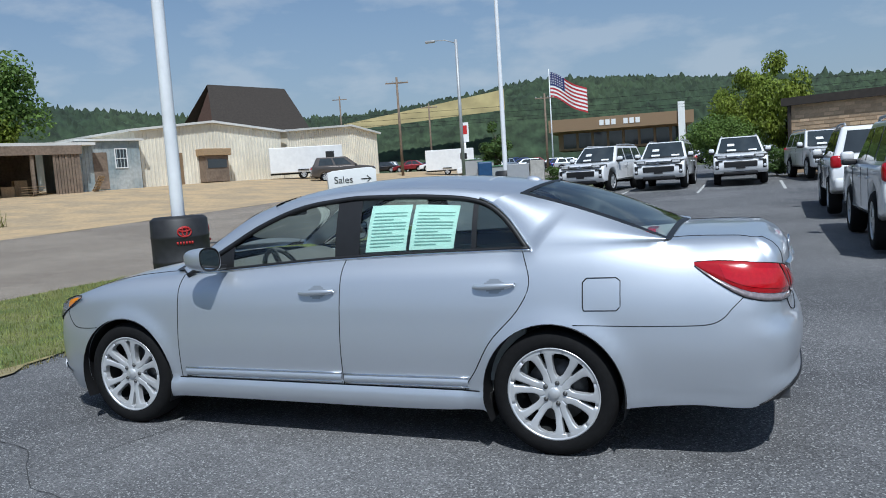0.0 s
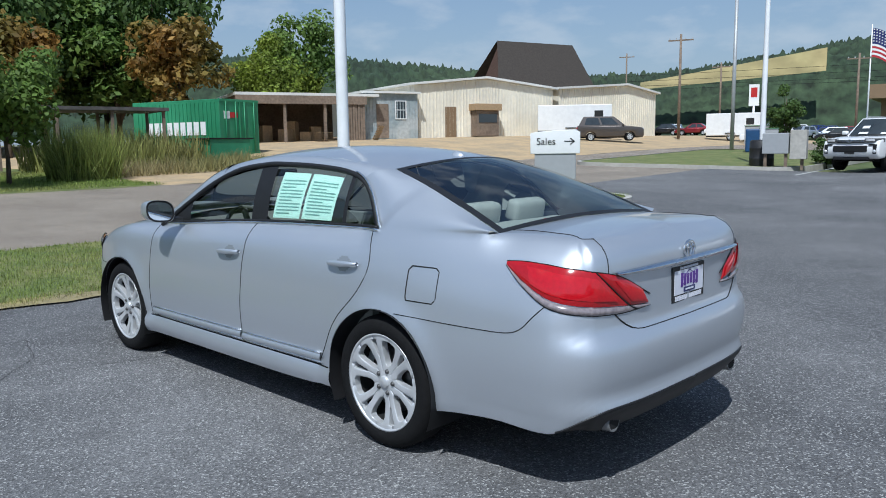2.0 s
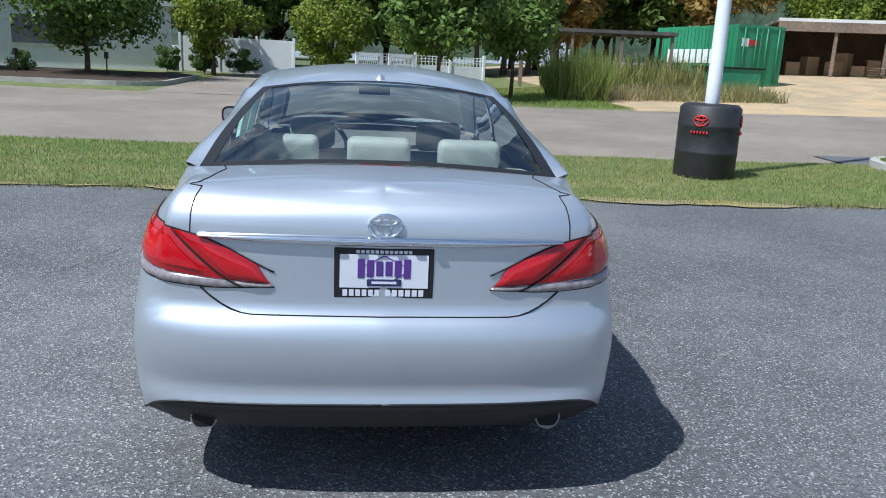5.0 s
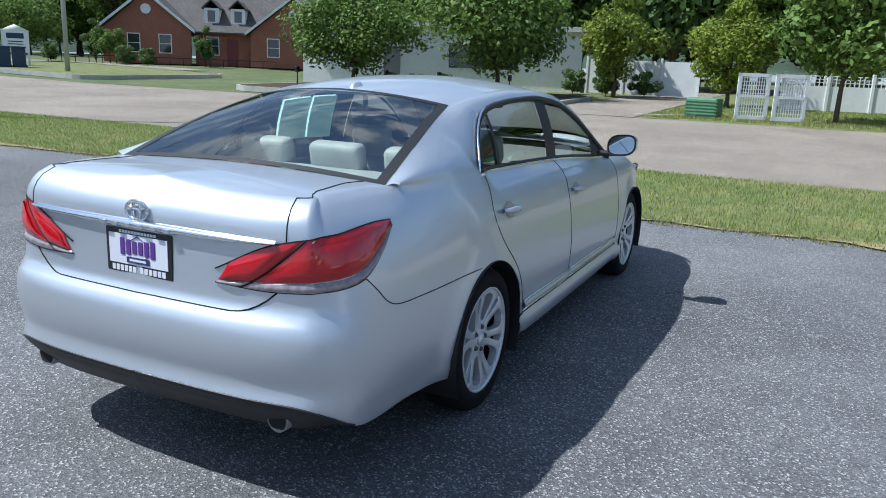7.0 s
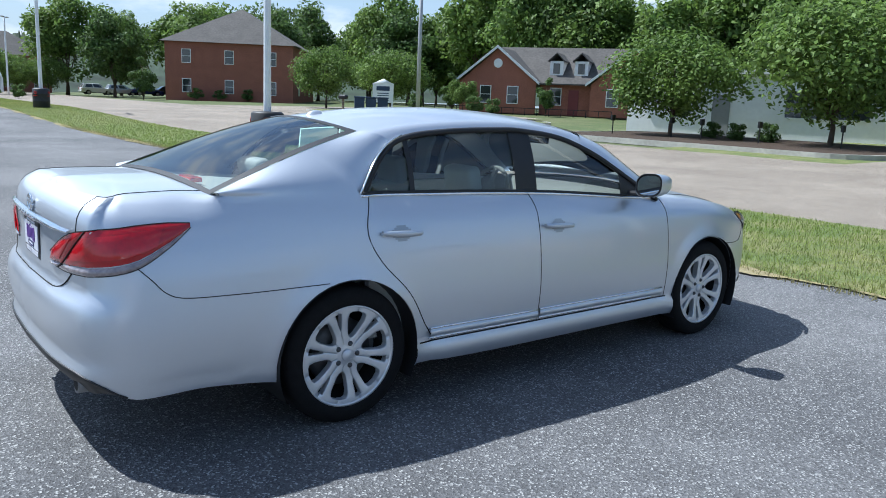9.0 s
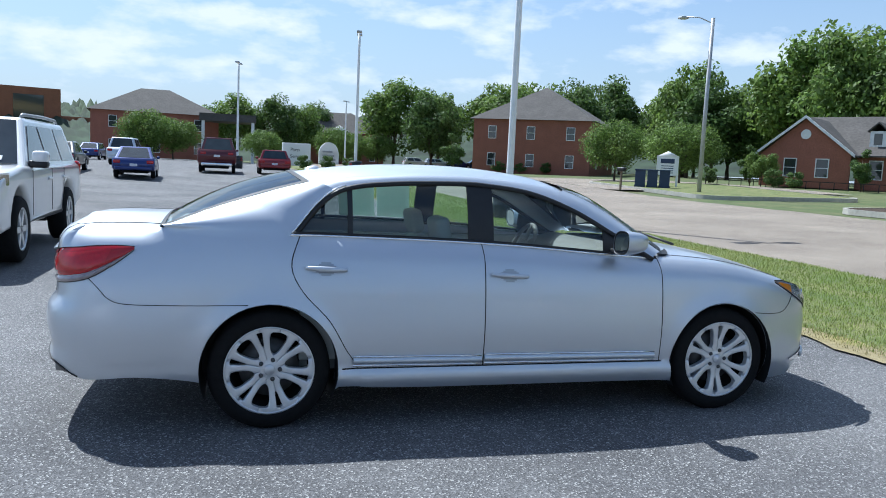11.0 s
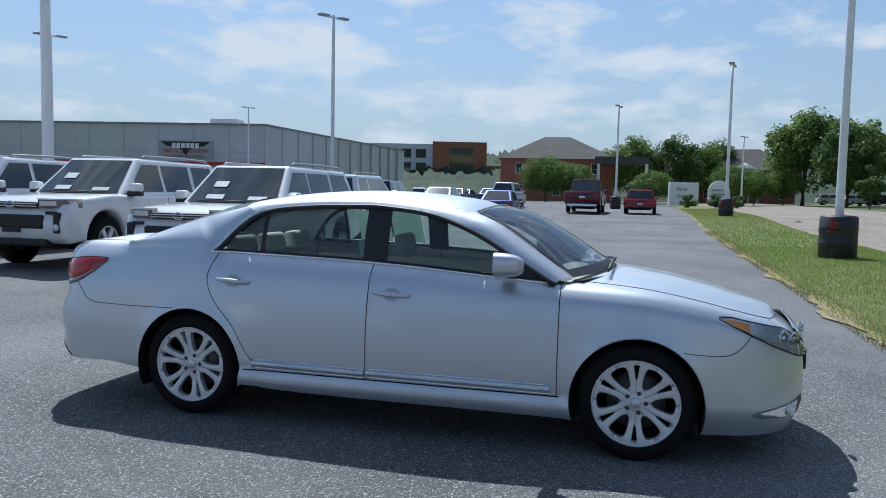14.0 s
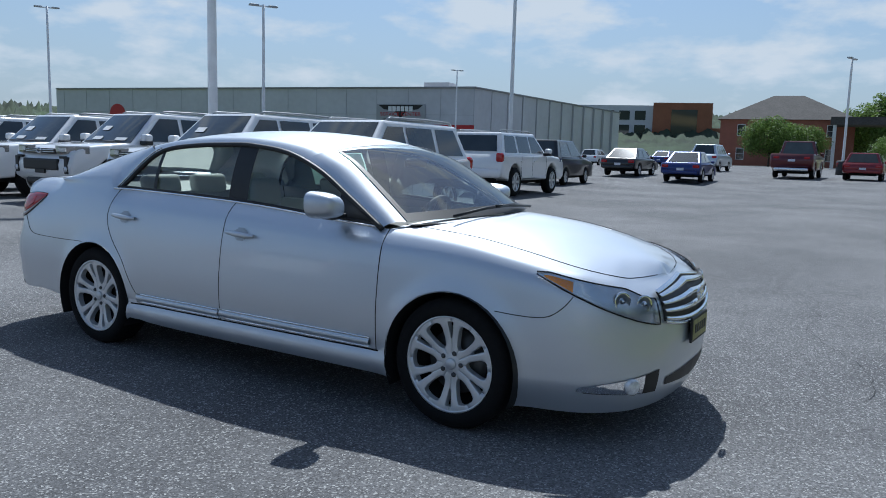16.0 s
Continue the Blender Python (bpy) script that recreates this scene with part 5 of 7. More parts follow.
for x, y, d in ((8.05, -6.85, -90), (10.95, -6.9, -91), (13.8, -6.9, -89), (16.6, -6.8, -90), (7.45, -17.2, 92), (10.4, -16.6, 90), (13.2, -16.9, 90)):
    copy_thing(first_suv, on(x, y, d))
# row across the north end, noses to the south
for x, y, d in ((-3.4, 27.6, 78), (-.9, 28.0, 88), (1.85, 28.4, 92), (4.9, 28.9, 100)):
    copy_thing(first_suv, on(x, y, d))
# row on the east side
for x, y, d in ((4.85, 8.9, -90), (4.8, 14.9, -91)):
    copy_thing(first_suv, on(x, y, d))
sedan_far(on(9.4, -25.5, 95), "blackpaint", "black wagon parked beyond the white wagons", "car", 4.8, 1.75, "wagon")
sedan_far(on(6.2, -34.6, 93), "bluepaint", "dark blue saloon parked on the lot", "car", 4.6, 1.45)
sedan_far(on(9.9, -36.8, 92), "blackpaint", "black saloon parked on the lot", "car", 4.8, 1.45)
sedan_far(on(8.6, -50, 90), "silver", "silver van parked behind the saloons", "car", 4.9, 1.75, "wagon")
sedan_far(on(2.7, -46.0, 90) @ Matrix.Diagonal((1.08, 1.12, 1.1, 1)), "maroon", "dark red pickup truck at the lot's end", "pickup", 5.8, 1.95, "pickup")
sedan_far(on(-.75, -46.5, 90) @ Matrix.Diagonal((1, 1.1, 1.08, 1)), "redpaint", "red hatchback at the lot's end", "car", 4.2, 1.42, "wagon")
sedan_far(on(-28.3, 50.0, 215), "bronze", "grey-brown off-road wagon before the metal shed", "suv", 5.1, 1.9, "wagon")
sedan_far(on(-22.5, 67.0, 20), "wpaint", "white crossover beside the street", "car", 4.6, 1.65, "wagon")
far_cars = [sedan_far(on(-30, 96, 15), "blackpaint", "dark car in the crowded far lot", "car", 4.6, 1.5, "sedan", "cars in the far lot"),
            sedan_far(on(-27, 99, 15), "silver", "silver car in the crowded far lot", "car", 4.6, 1.5, "wagon", "cars in the far lot"),
            sedan_far(on(-24, 101, 15), "wpaint", "white car in the crowded far lot", "car", 4.6, 1.6, "wagon", "cars in the far lot"),
            sedan_far(on(-21, 98, 15), "bluepaint", "blue car in the crowded far lot", "car", 4.6, 1.5, "sedan", "cars in the far lot"),
            sedan_far(on(-18, 103, 15), "redpaint", "red car in the crowded far lot", "car", 4.6, 1.5, "sedan", "cars in the far lot")]
rc = random.Random(5)
for row in range(5):
    for k in range(13):
        if rc.random() < .85:
            x, y = -50 + k * 4.4 + rc.uniform(-.4, .4), 92 + row * 9 + rc.uniform(-.6, .6)
            o = copy_thing(rc.choice(far_cars), Matrix.Translation((x, y, gz(x, y))) @ Euler((0, 0, radians(rc.choice((15, 195, 75))))).to_matrix().to_4x4())
for x, y in ((14, -70), (17.5, -71), (21, -70), (25, -72), (16, -84), (20, -85), (24, -84)):
    copy_thing(rc.choice(far_cars), on(x, y, 90 + rc.uniform(-4, 4)))
for x, y in ((-27, -118), (-30.5, -118), (-34, -117.5), (-37.5, -118), (-41, -118)):
    copy_thing(rc.choice(far_cars), on(x, y, 0))


# ---------- trees and plants ----------
def crown_mesh(seed, h, r, leaf, count, base=.3, clumps=26, lean=1.0):
    """Leaf clumps on an uneven crown, with gaps."""
    rd = np.random.default_rng(seed)
    cz = h * (base + (1 - base) / 2)
    hz = h * (1 - base) / 2
    cs = []
    while len(cs) < clumps:
        p = rd.uniform(-1, 1, 3)
        d = np.linalg.norm(p)
        if .45 < d < 1 and rd.random() < .5 + d / 2:
            cs.append((p * (r, r, hz) * .82 + (0, 0, cz), r * rd.uniform(.24, .44)))
    cs.append((np.array((0, 0, cz)), r * .5))
    vs, fs = [], []
    per = count // len(cs)
    for c, cr_ in cs:
        n = per
        d = rd.normal(size=(n, 3))
        d /= np.linalg.norm(d, axis=1, keepdims=True)
        pos = c + d * cr_ * (rd.random((n, 1)) ** .33) * (1, 1, .8)
        nrm = d + rd.normal(size=(n, 3)) * .6 + (0, 0, .4)
        nrm /= np.linalg.norm(nrm, axis=1, keepdims=True)
        t = np.cross(nrm, rd.normal(size=(n, 3)))
        t /= np.linalg.norm(t, axis=1, keepdims=True) + 1e-9
        b = np.cross(nrm, t)
        s = leaf * rd.uniform(.6, 1.3, (n, 1))
        k = len(vs)
        quad = np.stack([pos - t * s, pos - b * s * .55, pos + t * s, pos + b * s * .55], 1)
        base_i = sum(len(v) for v in vs)
        vs.append(quad.reshape(-1, 3))
        fs.append(np.arange(n * 4).reshape(n, 4) + base_i)
    me = bpy.data.meshes.new("crown")
    me.from_pydata(np.concatenate(vs).tolist(), [], np.concatenate(fs).tolist())
    return me, cs


def tree_kind(seed, h, r, leaf, count, material, label, category="tree", base=.3, trunk=.18, clumps=26, group=""):
    ob = thing("tree", pose(0, 0, -300), label, category, group)
    me, cs = crown_mesh(seed, h, r, leaf, count, base, clumps)
    me.materials.append(M[material])
    c = new("crown", me)
    c.parent = ob
    bm = bmesh.new()
    tube([(0, 0, -.3), (.04, .02, h * base * .6), (.0, .05, h * base * 1.1), (.08, 0, h * .7)], trunk, 9, bm, trunk * .3)
    rd = random.Random(seed)
    for p, _ in rd.sample(cs, min(9, len(cs))):
        z0 = h * base * rd.uniform(.75, 1.25)
        tube([(0, .03, z0), (p[0] * .4, p[1] * .4, z0 + (p[2] - z0) * .55), (p[0], p[1], p[2])], trunk * .42, 6, bm, trunk * .1)
    part("trunk", bm, "bark", ob)
    return ob


def put_tree(src, x, y, turn=0.0, s=1.0, sz=None, z=None):
    o = copy_thing(src, pose(0, 0, 0))
    o.matrix_basis = Matrix.Translation((x, y, gz(x, y) if z is None else z)) @ Euler((0, 0, radians(turn))).to_matrix().to_4x4() @ Matrix.Diagonal((s, s, sz or s, 1))
    return o


big = [tree_kind(11 + k, 15, 5.6, .30, 9000, mt, lb, base=.12, trunk=.32, clumps=44) for k, (mt, lb) in enumerate((("leaf", "tall leafy green tree at the wood's edge"), ("leaf_dark", "tall dark green tree at the wood's edge"), ("leaf", "broad green tree in full leaf")))]
rust = tree_kind(31, 10, 3.6, .26, 5000, "leaf_rust", "tree with rust-brown turning leaves", base=.15, clumps=30)
yellow = tree_kind(32, 7, 3.0, .14, 9000, "leaf_yellow", "bright yellow-green leafy tree", base=.15, clumps=26)
street = tree_kind(33, 5.2, 3.3, .11, 13000, "leaf", "broad low-crowned green street tree on a mulched island", base=.22, trunk=.11, clumps=52)
street2 = tree_kind(34, 5.2, 2.5, .12, 7000, "leaf", "slender open-crowned young tree on the lawn", base=.28, trunk=.09, clumps=22)
bush = tree_kind(35, 1.4, .9, .07, 2500, "leaf_dark", "clipped dark green shrub", "shrub", base=.05, trunk=.03, clumps=14)
conifer = tree_kind(36, 4.2, 1.2, .10, 3500, "leaf_dark", "dense upright evergreen shrub", "shrub", base=.02, trunk=.06, clumps=24)
for o in (*big, rust, yellow, street, street2, bush, conifer):
    o.location.z = 0

rt = random.Random(9)
# wood behind the container and the sheds
for k in range(20):
    x, y = -47 - rt.uniform(0, 16), -6 + k * 1.7 + rt.uniform(-1.5, 1.5)
    put_tree(big[k % 3], x, y, rt.uniform(0, 360), rt.uniform(.75, 1.1), rt.uniform(.8, 1.12))
put_tree(rust, -46.2, 23.4, 40, .95)
put_tree(rust, -45, 12.0, 140, .9)
put_tree(yellow, -53, 35.0, 10, 1.3)
put_tree(yellow, -55, 38.5, 70, 1.15)
put_tree(big[0], -55, 40, 20, .8)
# wood behind the white fence and the houses
for k in range(22):
    x, y = -48 - rt.uniform(0, 20), -8 - k * 1.9 + rt.uniform(-1.5, 1.5)
    if not (-60 < x < -36 and -56 < y < -30):
        put_tree(big[(k + 1) % 3], x, y, rt.uniform(0, 360), rt.uniform(.8, 1.15), rt.uniform(.8, 1.1))
for k in range(20):
    put_tree(big[k % 3], -62 - rt.uniform(0, 22) + .2 * k, -44 - k * 3.2, rt.uniform(0, 360), rt.uniform(.8, 1.15), rt.uniform(.85, 1.2))
for k in range(12):
    put_tree(big[k % 3], -40 - k * 5.0, -112 - rt.uniform(0, 12), rt.uniform(0, 360), rt.uniform(.9, 1.2), rt.uniform(.8, 1.15))
# trees over the street
put_tree(street, -27.3, -18.2, 0, 1.05, .9)
put_tree(street, -28.2, -11.2, 120, 1.2, 1.1)
put_tree(street, -32.0, -48.5, 250, .9)
put_tree(street, -29.5, -54.5, 30, .95)
put_tree(street2, -38.6, -47.4, 90, .55)
put_tree(yellow, -33.5, -7.2, 30, .72)
put_tree(yellow, -28.5, -1.4, 80, .62)
put_tree(yellow, -35, 3.0, 150, .6)
put_tree(street2, -22.6, 2.5, 0, 1.05)
put_tree(street2, -24.5, 5.5, 90, 1.0)
for x, y, s in ((-37.5, -44.5, 1), (-38.0, -42.8, .9), (-37.0, -52, 1.0), (-27.6, -15.0, .6), (-27.4, -13.4, .65), (-28.2, -16.6, .6), (-34.6, -9.6, .9), (-34.6, -7.8, 1.0), (-34.9, -6.0, .9), (-30.5, -87.5, 1.0), (-33, -86.5, .9), (-36, -85.2, 1.0), (-4.9, -73, 1), (-7.4, -74, 1), (-9.5, -73.5, .9)):
    put_tree(bush, x, y, rt.uniform(0, 360), s)
for x, y, s in ((-39.4, -49.8, .85), (-44.0, -42.9, .8), (-24, -86, 1.2)):
    put_tree(conifer, x, y, rt.uniform(0, 360), s)
# trees round the far end of the lot
for x, y, s, m in ((-22, -113, .95, 0), (-25.5, -103, .75, 1), (-5, -135, .8, 1), (2, -138, .85, 0), (-10, -140, .8, 2), (-14, -150, .8, 1), (6, -140, .7, 2), (22, -150, .7, 0), (-37, -104, .9, 0), (-44, -108, 1.0, 2), (-52, -112, 1.0, 1), (-31, -120, .9, 0)):
    put_tree(big[m], x, y, rt.uniform(0, 360), s)
for x, y, s in ((12.5, -99, 1.15), (9.5, -101, 1.0), (-1.5, -92, .8), (-11.5, -101, 1.0), (-15, -108, .9), (-19, -110, .9)):
    put_tree(street, x, y, rt.uniform(0, 360), s)
# yellow-green tree by the brick building, cypress by the street
put_tree(yellow, 1.9, 35.3, 0, .50, .74)
put_tree(yellow, 3.6, 36.0, 60, .52, .84)
put_tree(street, .9, 34.2, 60, .55, .55)
put_tree(conifer, -19.2, 61.8, 0, 1.3, 1.25)
for x, y, s in ((3.3, 31.6, .9), (-5.6, 28.4, .8), (5.4, 31.5, .8)):
    put_tree(bush, x, y, 0, s)
for o in (*big, rust, yellow, street, street2, bush, conifer):
    for c in o.children_recursive:
        bpy.data.objects.remove(c)
    bpy.data.objects.remove(o)


def blades(name, x0, x1, y0, y1, n, h, w, material, label, category, seed, lean=.3, mask=None):
    """Many thin blades of grass or reed."""
    rd = np.random.default_rng(seed)
    x, y = rd.uniform(x0, x1, n), rd.uniform(y0, y1, n)
    if mask is not None:
        keep = np.array([mask(a, b) for a, b in zip(x, y)])
        x, y = x[keep], y[keep]
        n = len(x)
    z = np.array([gz(a, b) for a, b in zip(x, y)])
    a = rd.uniform(0, 2 * np.pi, n)
    hh = h * rd.uniform(.4, 1.1, n)
    dx, dy = np.cos(a) * w, np.sin(a) * w
    lx, ly = rd.normal(0, lean, n) * hh, rd.normal(0, lean, n) * hh
    v = np.stack([np.stack([x - dx, y - dy, z], 1), np.stack([x + dx, y + dy, z], 1), np.stack([x + lx, y + ly, z + hh], 1)], 1).reshape(-1, 3)
    me = bpy.data.meshes.new(name)
    me.from_pydata(v.tolist(), [], np.arange(n * 3).reshape(n, 3).tolist())
    me.materials.append(M[material])
    return tagged(new(name, me), label, category, kind="stuff")


M["blade"] = leaf_mat("grass_blade", (.22, .29, .065), (.31, .32, .11))
M["blade_dry"] = leaf_mat("dry_blade", (.33, .28, .14), (.26, .25, .10))
blades("grass", -7.7, -3.85, -20, 9.2, 120000, .065, .006, "blade", "mown green grass blades on the strip", "grass", 1)
blades("grass", -7.7, -3.9, -70, -20, 50000, .07, .012, "blade", "mown green grass blades on the strip", "grass", 2)
blades("dry_grass", -4.12, -3.68, -30, 9, 12000, .06, .006, "blade_dry", "dry straw blades along the asphalt edge", "dry grass", 3)
blades("reeds", -33, -27, 8.5, 14.6, 4200, 1.6, .035, "reed", "tall wild grass and reeds before the wood", "reeds", 4, .22, lambda a, b: noise.noise(Vector((a * .4, b * .4, 0))) > -.15)
blades("weeds", -33, -25, 9, 17.0, 9000, .7, .02, "blade_dry", "dry brown weeds on the bank", "weeds", 5, .4)
blades("ornamental_grass", -25.9, -24.1, 7.2, 9.2, 2600, 2.0, .02, "reed", "clump of tall ornamental grass", "grass clump", 6, .25)
blades("lawn_grass", -32, -20.3, -3, 9, 30000, .09, .014, "blade", "lawn grass over the street", "grass", 7)


# ---------- buildings ----------
M["beige_metal"] = mat("beige_metal", (.78, .73, .61), .55, .1, vary=.06, scale=3, stain=.12)
M["roof_white"] = mat("white_metal_roof", (.70, .69, .65), .5, .1, vary=.05, scale=3, stain=.1)
M["blue_tin"] = mat("weathered_blue_tin", (.30, .36, .38), .6, .2, vary=.2, scale=4, color2=(.42, .44, .43), stain=.15)
M["dark_timber"] = mat("dark_timber", (.075, .042, .03), .8, vary=.25, scale=4)
M["brown_roof"] = mat("brown_shingle", (.05, .041, .034), .9, vary=.2, scale=4, bump=.3, bump_scale=8)
M["green_steel"] = mat("green_steel", (.035, .22, .10), .5, .1, vary=.1, scale=2, color2=(.05, .26, .13), stain=.15)
M["joint_grey"] = mat("joint_grey", (.44, .44, .45), .7, vary=.05)
M["grey_wall"] = mat("grey_panel_wall", (.57, .57, .58), .7, vary=.05, scale=1.2, stain=.06)
M["grey_trim"] = mat("grey_trim_paint", (.25, .25, .25), .6, vary=.08)
M["window"] = mat("window_glass", (.03, .036, .04), .05, vary=.1, coat=1.0)
M["door_red"] = mat("door_red", (.18, .03, .03), .5, vary=.1)
M["door_brown"] = mat("door_brown", (.24, .16, .09), .6, vary=.1)
M["crate"] = mat("crate_wood", (.36, .25, .14), .8, vary=.25, scale=9)
M["sign_grey"] = mat("sign_grey", (.36, .37, .38), .5, .1, vary=.05)
M["sign_white"] = mat("sign_white", (.80, .80, .79), .4, vary=.03)
M["ink"] = mat("black_ink", (.012, .012, .012), .6, vary=0)
M["navy"] = mat("navy_plastic", (.02, .04, .09), .5, vary=.15)
M["blue_box"] = mat("blue_box", (.015, .06, .16), .5, vary=.15, scale=6)
M["bin_green"] = mat("utility_green", (.10, .22, .12), .6, vary=.1, scale=6)
M["flag_red"] = mat("flag_red", (.42, .03, .04), .8, vary=.05)
M["flag_blue"] = mat("flag_blue", (.02, .03, .13), .8, vary=.05)
M["orange_brick"] = mat("orange_brick", (.30, .12, .06), .85, vary=.2, scale=4, stain=.1)
M["hill"] = mat("hill_trees", (.024, .042, .021), .95, vary=.7, scale=.12, color2=(.038, .06, .028), bump=1.0, bump_scale=.15)
M["hill_field"] = mat("hill_field", (.36, .28, .13), .95, vary=.3, scale=.09, color2=(.22, .20, .09))


def local(ax, ay, bx, by, z=None):
    """A frame whose x runs from a to b along a front wall, y behind it, at the ground."""
    d = math.degrees(math.atan2(by - ay, bx - ax))
    return Matrix.Translation((ax, ay, gz(ax, ay) if z is None else z)) @ Euler((0, 0, radians(d))).to_matrix().to_4x4()


def ribs(x0, x1, y, z0, ztop, step=.3, depth=.05):
    """Standing ribs of metal siding; ztop gives the wall's height at x."""
    bm = bmesh.new()
    n = int((x1 - x0) / step)
    for k in range(n + 1):
        x = x0 + k * step
        box(x - .03, x + .03, y - depth, y, z0, ztop(x), 0, bm)
    return bm


def wall_window(parent, x, z, w, h, y=0.0, frame_mat="white", bars=True, depth=.06):
    f = bmesh.new()
    t = .07
    for x0, x1, z0, z1 in ((x - t, x, z - t, z + h + t), (x + w, x + w + t, z - t, z + h + t), (x, x + w, z + h, z + h + t), (x, x + w, z - t, z)):
        box(x0, x1, y - depth, y + .02, z0, z1, 0, f)
    if bars:
        box(x, x + w, y - depth * .6, y, z + h / 2 - .025, z + h / 2 + .025, 0, f)
    wn_ = part("window", box(x, x + w, y - .02, y + .01, z, z + h), "window", parent, "dark window pane in a frame")
    part("window_frame", f, frame_mat, wn_)
    return wn_


def gable_shed(m, w, depth, eave, peak, label, ridge_at=.5, rib=.32):
    """Ribbed metal shed whose gable end is the front."""
    ob = thing("metal_shed", m, label, "shed")
    px = w * ridge_at
    front = [(0, -1.2), (w, -1.2), (w, eave), (px, peak), (0, eave)]
    bm = bmesh.new()
    a, b = [bm.verts.new((x, 0, z)) for x, z in front], [bm.verts.new((x, depth, z)) for x, z in front]
    bm.faces.new(a), bm.faces.new(b[::-1])
    for i in (0, 1, 4):
        bm.faces.new((a[i], a[(i + 1) % 5], b[(i + 1) % 5], b[i]))
    bmesh.ops.recalc_face_normals(bm, faces=bm.faces[:])
    part("wall", bm, "beige_metal", ob, "beige metal wall")

    def top(x):
        return eave + (peak - eave) * (x / px if x < px else (w - x) / (w - px)) - .05
    part("siding", ribs(.1, w - .1, 0, -.3, top, rib), "beige_metal", ob, "standing ribs of beige siding")
    rf = bmesh.new()
    for x0, z0, x1, z1 in ((-.3, eave - .05, px, peak), (px, peak, w + .3, eave - .05)):
        for dz in (0,):
            vs = [rf.verts.new(p) for p in ((x0, -.35, z0 + .02), (x1, -.35, z1 + .02), (x1, depth + .3, z1 + .02), (x0, depth + .3, z0 + .02), (x0, -.35, z0 + .2), (x1, -.35, z1 + .2), (x1, depth + .3, z1 + .2), (x0, depth + .3, z0 + .2))]
            for q in ((0, 1, 2, 3), (4, 5, 6, 7), (0, 1, 5, 4), (1, 2, 6, 5), (2, 3, 7, 6), (3, 0, 4, 7)):
                rf.faces.new([vs[i] for i in q])
    bmesh.ops.recalc_face_normals(rf, faces=rf.faces[:])
    part("roof", rf, "roof_white", ob, "pale metal roof with a wide edge")
    return ob


shed = gable_shed(local(-40.4, 40.0, -36.4, 53.7), 14.3, 22, 4.15, 4.85, "long beige ribbed metal shed with a brown door", .5)
part("door", box(3.2, 4.25, -.05, .02, 0, 2.5), "door_brown", shed, "brown steel door")
bw = part("booth", box(5.7, 7.9, -.9, 0, .1, 2.2, .03), "wood", shed, "small timber booth with a window")
part("booth_roof", box(5.5, 8.1, -1.1, .1, 2.2, 2.75, .03), "crate", bw)
part("booth_window", box(5.9, 7.7, -.94, -.9, 1.2, 1.9), "window", bw)
shed2 = gable_shed(local(-36.3, 54.6, -34.5, 68.9), 14.4, 20, 4.1, 4.75, "second beige ribbed metal shed", .66)
ofc = thing("pole_barn", local(-44.3, 27.0, -41.0, 35.6), "open weathered pole barn with stored crates", "barn")
part("roof", box(-.5, 10.2, -.8, 9, 3.35, 3.55), "roof_white", ofc, "pale metal roof")
part("fascia", box(-.5, 9.2, -.85, -.75, 2.75, 3.35), "wood", ofc, "corrugated brown fascia")
part("back_wall", box(-.3, 9.2, 7.8, 8, -.3, 3.35), "wood", ofc)
part("end_wall", box(-.4, -.2, 0, 8, -.3, 3.35), "wood", ofc)
for x in (-.2, 3.0, 6.0, 8.9):
    part("post", box(x - .1, x + .1, -.7, -.5, -.3, 3.35), "wood", ofc)
pl_bm = bmesh.new()
for k in range(9):
    box(7.3 + k * .2, 7.46 + k * .2, -.75 + .03 * (k % 2), -.66, -.2, 3.2 - .1 * (k % 3), 0, pl_bm)
part("plank_screen", pl_bm, "wood", ofc, "leaning weathered planks")
for x, y, h in ((.6, 1.5, .9), (2.0, 2.2, 1.3), (3.6, 1.2, 1.0), (4.4, 2.0, 1.6), (5.3, 1.0, .8), (6.4, 1.8, 1.2)):
    c = thing("crate", ofc.matrix_basis @ pose(x, y, 0, 0, 0, x * 13), "stacked cardboard and wooden crate in the barn", "crate", "crates in the barn")
    part("box_body", box(0, .9, 0, .8, 0, h, .02), "crate", c)
shack = thing("tin_shack", local(-41.2, 35.7, -39.6, 40.0), "weathered blue-grey tin shack with a barred window", "shack")
part("wall", box(0, 4.6, 0, 6, -.3, 3.5), "blue_tin", shack)
part("siding", ribs(.1, 4.5, 0, -.3, lambda x: 3.45, .25, .03), "blue_tin", shack)
part("roof", box(-.2, 4.8, -.3, 6.2, 3.5, 3.65), "roof_white", shack)
part("door", box(1.1, 2.1, -.06, 0, .1, 2.7), "wood", shack, "grey screen door")
wall_window(shack, 2.75, 1.6, .8, 1.3)
for k, (x, y) in enumerate(((-38.8, 34.6), (-40.6, 31.0))):
    pt = thing("pallet", on(x, y, 30 + 40 * k) @ pose(0, 0, 0, 0, -62 if k == 0 else 0, 0), "worn wooden pallet leaning by the barn", "pallet", "pallets by the barn")
    for j in range(6):
        for z in (((0, .02), (.1, .12)) if k == 0 else ((0, .02), (.15, .17), (.3, .32), (.45, .47), (.6, .62))):
            part("slat", box(0 + j * .2, .14 + j * .2, 0, 1.1, z[0], z[1]), "crate", pt)
